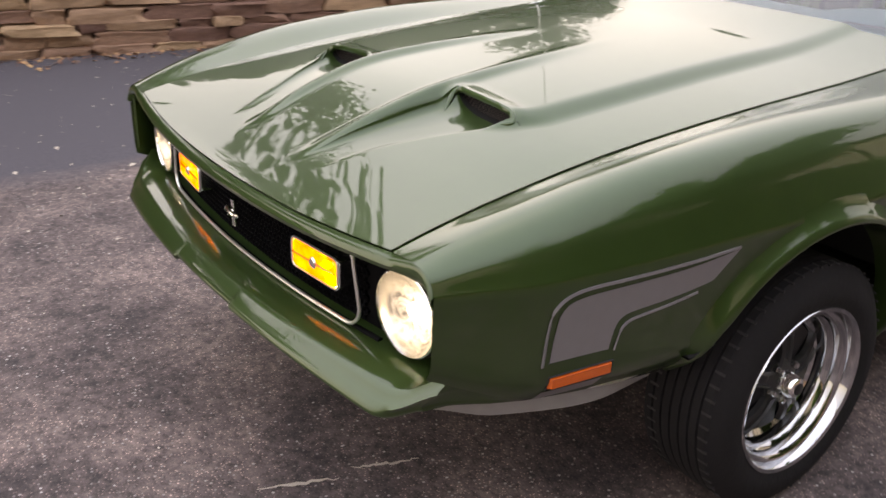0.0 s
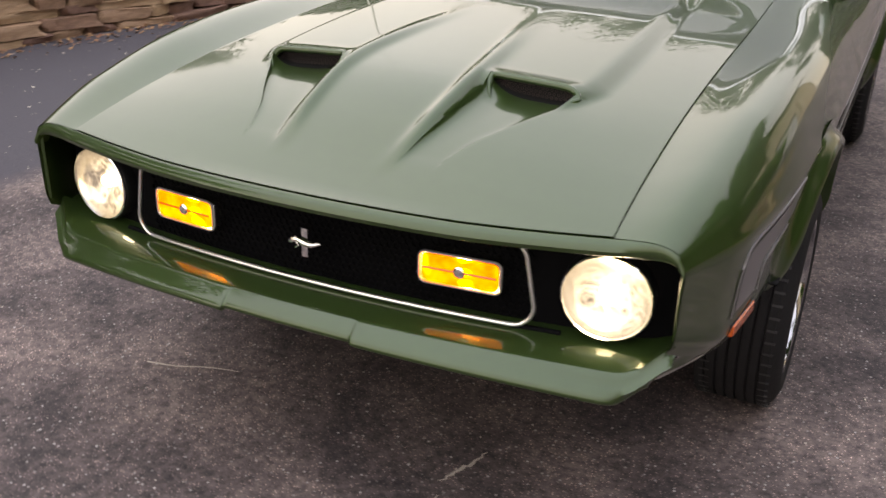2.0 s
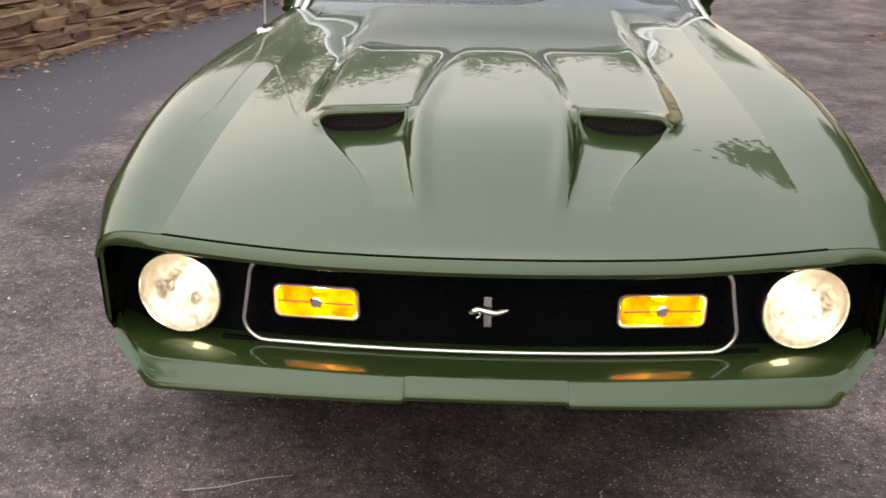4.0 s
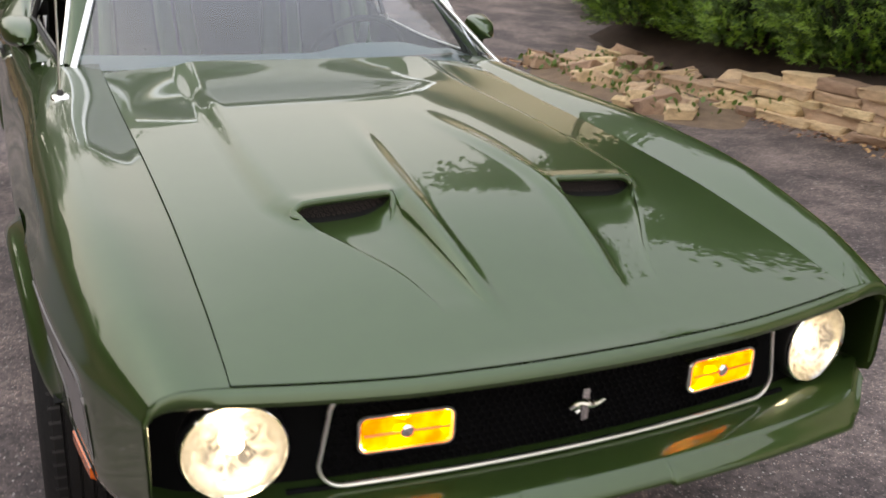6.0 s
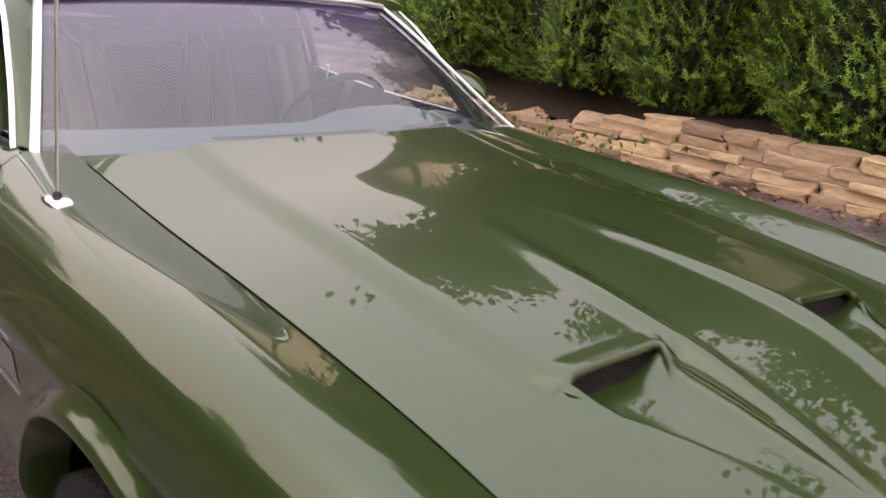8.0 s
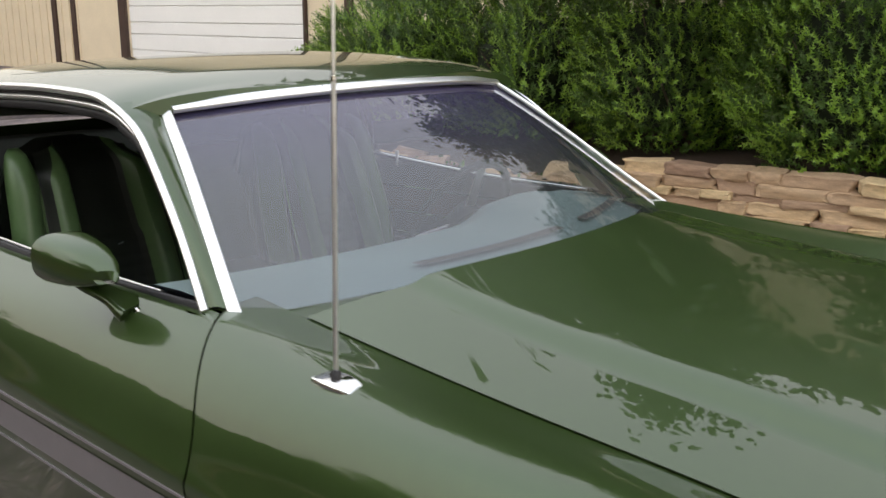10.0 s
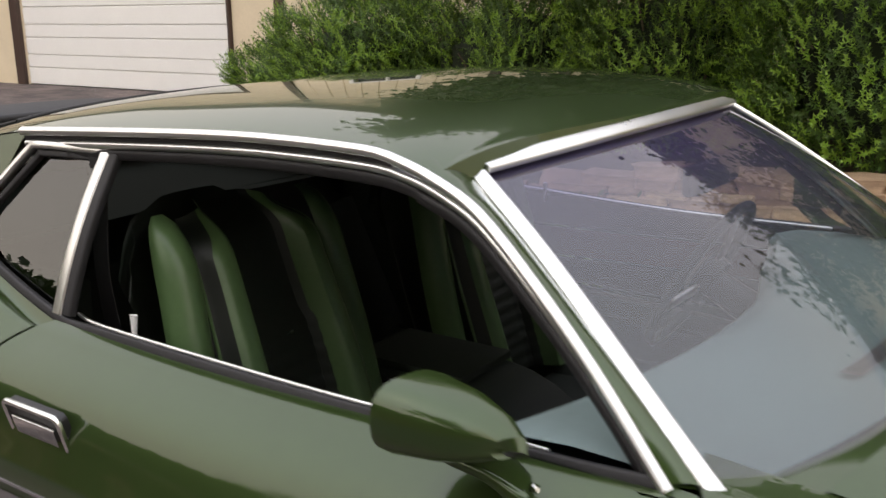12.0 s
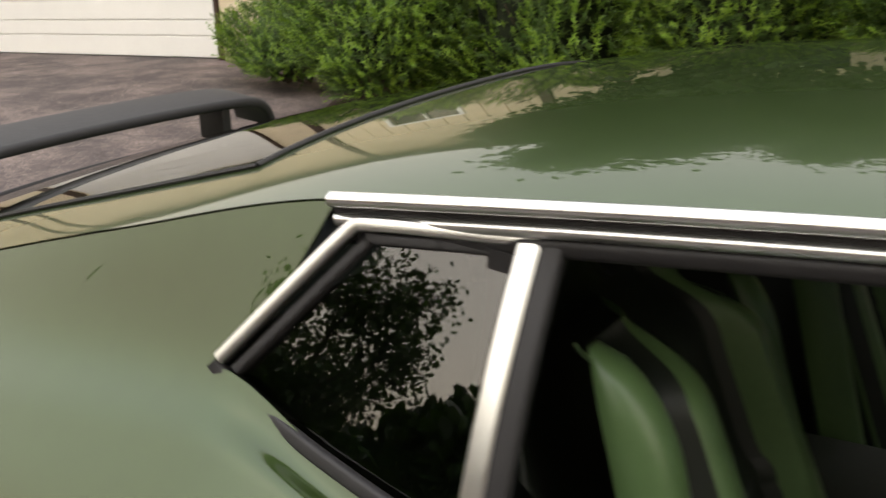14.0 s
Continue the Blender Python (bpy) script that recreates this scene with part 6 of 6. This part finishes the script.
# a yew sprig: a shoot with needles along it
rs = np.random.RandomState(7)
sv, sf = [], []
for k in range(15):
    h = 0.012 + 0.0095 * k
    a = k * 2.4
    ln = 0.034 * (1 - 0.5 * (k / 15) ** 2)
    dx, dy = math.cos(a), math.sin(a)
    w = 0.0066
    b = len(sv)
    sv += [(-dy * w, dx * w, h), (dy * w, -dx * w, h), (dx * ln, dy * ln, h + 0.016)]
    sf.append((b, b + 1, b + 2))
b = len(sv)
sv += [(-0.002, 0, 0), (0.002, 0, 0), (0, 0.002, 0.165)]
sf.append((b, b + 1, b + 2))


def yew(name, cx, cy, z0, rx, ry, top, count, seed, label):
    r = np.random.RandomState(seed)
    ob = thing(name, label, "bush", group="yew hedge")
    deep, fresh = [], []
    lob = [(r.uniform(-1, 1), r.uniform(-1, 1), r.uniform(0, 6.28), r.uniform(0.06, 0.2)) for _ in range(9)]
    for _ in range(count):
        a = r.uniform(0, 2 * math.pi)
        f = r.uniform(-0.02, 1.0)
        # swelling flanks, flat but uneven top
        prof = (1 - max(f - 0.62, 0) ** 2 * 4.2) * (0.72 + 0.28 * smoothstep(f / 0.25))
        bump_k = 1 + sum(q[3] * math.sin(3 * a * (1 + 0.3 * q[0]) + q[2] + 5 * f * q[1]) for q in lob) * 0.5
        depth = 1 - abs(r.normal(0, 0.11))
        k = max(prof, 0.05) * bump_k * depth
        if f > 0.80:
            k *= math.sqrt(r.uniform(0, 1))
        p = np.array((cx + rx * k * math.cos(a), cy + ry * k * math.sin(a), z0 + (top - z0) * f * (1 + 0.10 * (bump_k - 1) * 4)))
        d = np.array((math.cos(a) * 0.75, math.sin(a) * 0.75, 0.45 + 0.7 * f)) + r.normal(0, 0.33, 3)
        s = r.uniform(0.7, 1.35)
        (fresh if depth > 0.93 and r.rand() < 0.68 else deep).append((basis(d, r.uniform(0, 6.28), s), p))
    for nm, lst, mt in (("foliage", deep, yew_leaf), ("new_growth", fresh, yew_tip)):
        o = new(nm, scatter_mesh(nm, sv, sf, lst, mt))
        o.parent = ob
        tagged(o, kind="stuff")
    # inner branches
    pieces = []
    for k in range(16):
        a = r.uniform(0, 6.28)
        e = np.array((cx + rx * 0.75 * math.cos(a), cy + ry * 0.75 * math.sin(a), z0 + (top - z0) * r.uniform(0.4, 0.95)))
        s0 = np.array((cx + r.uniform(-0.1, 0.1), cy + r.uniform(-0.3, 0.3), z0 - 0.08))
        mid = (s0 + e) / 2 + np.array((0, 0, -0.12))
        pieces.append(sweep(along([s0, mid, e], 8), ring(0.022, 6), taper=np.linspace(1, 0.25, 8)))
    part("branch_frame", join(*pieces), bark, ob)
    # a dark core stands in for the shade deep among the needles
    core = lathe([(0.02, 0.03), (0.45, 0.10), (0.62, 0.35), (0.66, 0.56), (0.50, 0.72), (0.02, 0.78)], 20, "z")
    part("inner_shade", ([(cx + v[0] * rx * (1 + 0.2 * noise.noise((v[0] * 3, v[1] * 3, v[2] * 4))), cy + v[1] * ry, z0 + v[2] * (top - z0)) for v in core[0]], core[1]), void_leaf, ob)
    return ob


# near-black green: the shade inside the foliage is put into this colour
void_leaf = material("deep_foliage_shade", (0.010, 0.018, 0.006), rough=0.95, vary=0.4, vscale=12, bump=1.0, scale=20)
for i, (cy, ry, tp) in enumerate(((-2.4, 1.05, 1.75), (-0.6, 1.1, 1.85), (1.2, 1.05, 1.95), (2.9, 1.0, 1.90), (4.5, 0.95, 1.85), (6.0, 0.95, 1.72), (7.5, 0.9, 1.62))):
    yew("yew_bush", 5.75 + 0.05 * math.sin(i * 2), cy, 0.36, 0.98, ry, tp, 5200, 20 + i, "dense clipped yew bush behind the low stone wall")
yew("yew_bush", 6.35, 9.35, 0.32, 0.55, 0.6, 0.98, 2200, 40, "small yew bush at the hedge's end by the garage")

# broadleaf trees
lv = [(0, 0, 0), (0.026, 0.0, 0.030), (0.012, 0.004, 0.075), (-0.014, 0.004, 0.075), (-0.026, 0.0, 0.030)]
lf = [(0, 1, 2, 3, 4)]


def tree(x, y, z0, height, spread, seed, leaves, leaf=1.0, reach=1.0, lean=(0, 0)):
    r = np.random.RandomState(seed)
    ob = thing("tree", "tall leafy broadleaf tree with open branches", "tree", group="trees round the drive")
    limbs, tips = [], []

    def grow(p, d, length, rad, level):
        pts, q, dd = [p], p, d
        for k in range(6):
            dd = dd + r.normal(0, 0.10, 3)
            dd = dd / np.linalg.norm(dd)
            q = q + dd * length / 6
            pts.append(q)
            if level >= 2:
                tips.append((q, dd))
        limbs.append(sweep(pts, ring(rad, 7 if level < 2 else 4), taper=np.linspace(1, 0.35, 7), up=(0.3, 0.9, 0.2)))
        if level < 3:
            for k in range(5 if level == 0 else 4):
                base = pts[2 + (k + r.randint(0, 3)) % 5] if level else pts[3 + k % 4]
                a = r.uniform(0, 6.28)
                nd = dd * 0.45 + np.array((math.cos(a), math.sin(a), r.uniform(-0.15, 0.6))) * 0.9
                nd /= np.linalg.norm(nd)
                grow(base, nd, length * r.uniform(0.5, 0.72) * (reach if level == 0 else 1.0), rad * 0.5, level + 1)
    grow(np.array((x, y, z0 - 0.1)), np.array((lean[0], lean[1], 1.0)), height * 0.62, 0.012 * height + 0.02, 0)
    part("trunk", join(*limbs), bark, ob, "grey-brown trunk and limbs")
    mats = []
    for _ in range(leaves):
        q, dd = tips[r.randint(len(tips))]
        p = q + r.normal(0, 0.10 + 0.02 * height, 3) * spread
        d = r.normal(0, 1, 3) + np.array((0, 0, -0.2))
        mats.append((basis(d, r.uniform(0, 6.28), r.uniform(1.2, 2.2) * min(1.0, height / 7) * leaf), p))
    crown = new("crown", scatter_mesh("crown", lv, lf, mats, tree_leaf))
    crown.parent = ob
    tagged(crown, kind="stuff")
    return ob


for spec in ((-7.9, 7.5, 1.15, 3.2, 0.85, 1, 7500, 1.1, 0.75), (-9.5, -0.8, 1.5, 8.5, 1.0, 3, 26000), (-10.5, -6.0, 1.6, 8.0, 1.0, 4, 18000),
             (-3.5, 27.0, 0.0, 10.5, 1.1, 11, 24000), (2.6, 29.0, 0.1, 11.0, 1.1, 12, 22000), (-9.5, 29.0, 0.0, 10.0, 1.1, 13, 20000),
             (6.6, 5.0, 0.35, 5.6, 0.85, 5, 40000, 1.05, 0.85, (-0.60, 0.0)), (6.7, 2.0, 0.35, 5.4, 0.85, 9, 7500, 0.9, 0.75, (-0.45, 0.0))):
    tree(*spec)


def shrub(x, y, z0, rx, ry, top, leaves, seed, label="dense dark green shrub on the bank behind the wall", size=1.0):
    """A dense shrub on the bank: leaves in the outer layers of an uneven dome over short stems."""
    r = np.random.RandomState(seed)
    ob = thing("shrub", label, "bush", group="shrubs round the drive")
    mats = []
    for _ in range(leaves):
        a, f = r.uniform(0, 6.28), r.uniform(0, 1)
        k = math.sqrt(max(1 - f ** 2.5, 0.0)) * (1 - abs(r.normal(0, 0.15))) * (1 + 0.25 * noise.noise((math.cos(a) * 2 + seed, math.sin(a) * 2, f * 3)))
        p = np.array((x + rx * k * math.cos(a), y + ry * k * math.sin(a), z0 + (top - z0) * f * (1 + 0.2 * noise.noise((math.cos(a) * 3, math.sin(a) * 3 + seed, 0.5)))))
        mats.append((basis(r.normal(0, 1, 3) + np.array((math.cos(a), math.sin(a), 0.6)), r.uniform(0, 6.28), r.uniform(1.5, 2.8) * size), p))
    o = new("foliage", scatter_mesh("foliage", lv, lf, mats, tree_leaf))
    o.parent = ob
    tagged(o, kind="stuff")
    stems = [sweep(along([np.array((x, y, z0 - 0.15)), np.array((x + 0.3 * rx * math.cos(a), y + 0.3 * ry * math.sin(a), (z0 + top) / 2)), np.array((x + 0.6 * rx * math.cos(a), y + 0.6 * ry * math.sin(a), z0 + 0.8 * (top - z0)))], 8), ring(0.03, 6), taper=np.linspace(1, 0.3, 8)) for a in r.uniform(0, 6.28, 9)]
    part("stems", join(*stems), bark, ob)
    # the shade between the leaves comes from a near-black dome inside
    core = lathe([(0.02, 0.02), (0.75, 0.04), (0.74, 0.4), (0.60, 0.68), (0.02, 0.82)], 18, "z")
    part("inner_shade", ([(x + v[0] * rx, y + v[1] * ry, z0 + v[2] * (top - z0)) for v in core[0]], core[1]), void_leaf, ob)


for i, (sx, sy, sz, rx, ry, tp) in enumerate(((-7.0, -5.0, 1.15, 1.2, 2.0, 2.0), (-7.2, -1.6, 1.15, 1.2, 2.0, 2.2), (-7.0, 1.8, 1.15, 1.1, 1.9, 1.9), (-7.3, 5.0, 1.15, 1.2, 1.9, 2.1), (-7.2, 8.2, 1.15, 1.2, 1.9, 1.8), (-7.3, 11.6, 1.15, 1.3, 2.0, 2.2), (-7.2, 15.0, 1.15, 1.2, 2.0, 2.0))):
    shrub(sx, sy, sz, rx, ry, tp + (1.0 if sy < 3 else 0.7 if sy < 10 else 0.9), 5200, 60 + i)
for i, (sx, sy, tp) in enumerate(((-15, 27, 5.2), (-10, 29, 4.6), (-5.0, 30, 5.6), (0.0, 31, 4.8), (4.5, 30, 5.5))):
    shrub(sx, sy, -0.05, 3.0, 2.2, tp, 5200, 80 + i, "large dark shrub at the far end of the drive", 1.9)

# ---------------------------------------------------------------- dry-stone walls
def stone_mesh(seed):
    bm = box(1, 1, 1, 0.0)
    bmesh.ops.subdivide_edges(bm, edges=bm.edges[:], cuts=2, use_grid_fill=True)
    bmesh.ops.bevel(bm, geom=[e for e in bm.edges if e.calc_face_angle(0) > 1.0], offset=0.055, segments=1, affect="EDGES")
    r = random.Random(seed)
    off = Vector((r.uniform(0, 50), r.uniform(0, 50), r.uniform(0, 50)))
    for v in bm.verts:
        v.co += Vector((noise.noise(v.co * 1.7 + off), noise.noise(v.co * 1.7 + off * 1.3), noise.noise(v.co * 1.7 + off * 1.7))) * 0.15
        v.co += Vector((noise.noise(v.co * 5 + off), noise.noise(v.co * 5 + off * 1.3), noise.noise(v.co * 5 + off * 1.7))) * 0.05
        v.co.z *= 1 + 0.18 * noise.noise(Vector((v.co.x * 1.2, 0, 0)) + off)
    me = bpy.data.meshes.new("stone")
    bm.to_mesh(me)
    bm.free()
    me.polygons.foreach_set("use_smooth", [True] * len(me.polygons))
    me.set_sharp_from_angle(angle=radians(26))
    return me


stones_a = [stone_mesh(k) for k in range(10)]
for me in stones_a:
    me.materials.append(stone)
stones_b = [me.copy() for me in stones_a]
for me in stones_b:
    me.materials.clear()
    me.materials.append(stone_dark)


def dry_wall(name, label, foot, y0, y1, courses, meshes, seed, side, lens, hs, slope_end=0.0, fill=None):
    r = random.Random(seed)
    ob = thing(name, label, "stone wall", kind="structure")
    z = -0.01
    for c in range(courses):
        h = r.uniform(*hs)
        y = y0 + r.uniform(0, 0.2)
        while y < y1:
            ln = r.uniform(*lens)
            yc = y + ln / 2
            top_here = 1.0 if not slope_end else min(1.0, 0.25 + (y1 - yc) / slope_end)
            if (c + 0.5) / courses <= top_here:
                slope = (foot(yc + 0.05) - foot(yc - 0.05)) / 0.1
                o = new("stone", meshes[r.randrange(len(meshes))])
                o.parent = ob
                dep = r.uniform(0.20, 0.28)
                hh = h * r.uniform(0.88, 1.06)
                o.matrix_basis = Matrix.Translation((foot(yc) + side * (0.10 + 0.018 * c) + r.uniform(-0.022, 0.022), yc, z + h / 2 + ground_z(foot(yc), yc))) @ Euler((radians(r.uniform(-2, 2)), radians(r.uniform(-4, 4)), -math.atan(slope) + radians(r.uniform(-4, 4)))).to_matrix().to_4x4() @ Matrix.Diagonal((dep, ln * 1.03, hh * 1.06, 1))
            y += ln * r.uniform(0.99, 1.04)
        z += h * 0.985
    # earth core behind the stones
    part("core", grid(lambda yy, k: (foot(yy) + side * (0.11 + 0.2 * (k > 0.5)), yy, (z - 0.05) * min(k * 2, 1) * (1.0 if not slope_end else min(1.0, 0.2 + max(y1 - yy, 0) / slope_end))), np.linspace(y0, y1, 60), (0, 0.5, 1), flip=side < 0), soil, ob)
    return ob


dry_wall("wall_west", "dry-laid buff and grey sandstone retaining wall", wall_w, -3.6, 11.5, 14, stones_b, 3, -1, (0.18, 0.52), (0.05, 0.095))
dry_wall("wall_east", "low dry-laid buff sandstone garden wall", wall_e, -2.2, 5.4, 5, stones_a, 5, 1, (0.20, 0.50), (0.055, 0.088), slope_end=1.6)
r = random.Random(9)
for k in range(56):
    y = r.uniform(4.4, 7.2)
    x = 3.62 + r.uniform(0, 1.25) + 0.12 * (y - 5.5)
    s = r.uniform(0.12, 0.30) * (1.35 if k % 5 == 0 else 1)
    o = new("loose_rock", stones_a[k % 10])
    o.matrix_basis = Matrix.Translation((x, y, ground_z(x, y) + s * 0.22)) @ Euler((r.uniform(-0.3, 0.3), r.uniform(-0.3, 0.3), r.uniform(0, 6))).to_matrix().to_4x4() @ Matrix.Diagonal((s * 0.8, s * 1.1, s * 0.55, 1))
    tagged(o, "loose buff sandstone rock lying at the wall's end", "rock", group="loose rocks")

# ---------------------------------------------------------------- litter, chips and weeds
r = np.random.RandomState(11)
leafv = [(0, -0.5, 0), (0.34, 0, 0.10), (0, 0.5, 0.02), (-0.34, 0, 0.12)]


def strew(name, label, mat, spots, unit, faces_u):
    ob = new(name, scatter_mesh(name, unit, faces_u, spots, mat))
    return tagged(ob, label, "debris", kind="stuff")


spots = []
for _ in range(3600):
    side = 1 if r.rand() < 0.5 else -1
    y = r.uniform(-3, 10) if side < 0 else r.uniform(-2, 7.4)
    d = abs(r.normal(0, 0.16)) + 0.0
    x = (wall_e(y) - d + 0.05) if side > 0 else (wall_w(y) + d - 0.03)
    s = r.uniform(0.018, 0.055)
    spots.append((basis(np.array((r.normal(0, 0.3), r.normal(0, 0.3), 1.0)), r.uniform(0, 6.28), s), np.array((x, y, ground_z(x, y) + 0.004 + 0.004 * r.rand()))))
strew("leaf_litter", "dry brown leaf litter along the foot of the walls", litter, spots, leafv, [(0, 1, 2, 3)])
spots = []
for _ in range(1500):
    x, y = r.uniform(-4.6, -1.3), r.uniform(-2.5, 7)
    s = r.uniform(0.006, 0.020) * (1 if r.rand() < 0.9 else 2.0)
    spots.append((basis(np.array((r.normal(0, 0.2), r.normal(0, 0.2), 1.0)), r.uniform(0, 6.28), s), np.array((x, y, ground_z(x, y) + 0.003))))
for _ in range(900):
    x, y = r.uniform(-2.0, 4.2), r.uniform(-3.0, 3)
    s = r.uniform(0.004, 0.010)
    spots.append((basis(np.array((r.normal(0, 0.2), r.normal(0, 0.2), 1.0)), r.uniform(0, 6.28), s), np.array((x, y, ground_z(x, y) + 0.003))))
strew("gravel_chips", "pale chips and leaf scraps scattered on the asphalt", chip, spots, leafv, [(0, 1, 2, 3)])
spots = []
for _ in range(420):
    y = r.uniform(4.2, 6.8)
    x = 3.75 + r.uniform(-0.25, 1.0)
    spots.append((basis(np.array((r.normal(0, 0.7), r.normal(0, 0.7), 1.0)), r.uniform(0, 6.28), r.uniform(0.3, 0.8)), np.array((x, y, ground_z(x, y) + 0.05 + 0.1 * r.rand()))))
strew("weeds", "small green weeds among the rocks", weed_leaf, spots, lv, lf)

# pale cracks in the asphalt and a bare twig
r = np.random.RandomState(31)
for a, b in (((0.198, -0.073), (0.264, 0.117)), ((0.245, 0.165), (0.302, 0.327))):
    pts = [np.array(a) + (np.array(b) - np.array(a)) * k / 12 + r.normal(0, 0.0028, 2) for k in range(13)]
    wv = [0.0015 + 0.005 * math.sin(math.pi * k / 12) * r.uniform(0.4, 1.2) for k in range(13)]
    across = np.array((-(b[1] - a[1]), b[0] - a[0]))
    across = across / np.linalg.norm(across)
    v = [(*(p + across * w * e), ground_z(*p) + 0.003) for p, w in zip(pts, wv) for e in (-1, 1)]
    ob = part("pale_crack", (v, [(2 * k, 2 * k + 1, 2 * k + 3, 2 * k + 2) for k in range(12)]), chip, None, smooth=False)
    tagged(ob, "pale scraped crack in the asphalt", "crack", kind="structure")
tw = [np.array((-0.754, 0.266, 0)), np.array((-0.67, 0.285, 0)), np.array((-0.58, 0.325, 0)), np.array((-0.491, 0.348, 0))]
ob = part("twig", sweep([p + np.array((0, 0, ground_z(p[0], p[1]) + 0.004)) for p in along(tw, 14)], ring(0.0022, 5), taper=np.linspace(1, 0.4, 14)), chip, None)
tagged(ob, "thin pale dry twig lying on the asphalt", "twig")
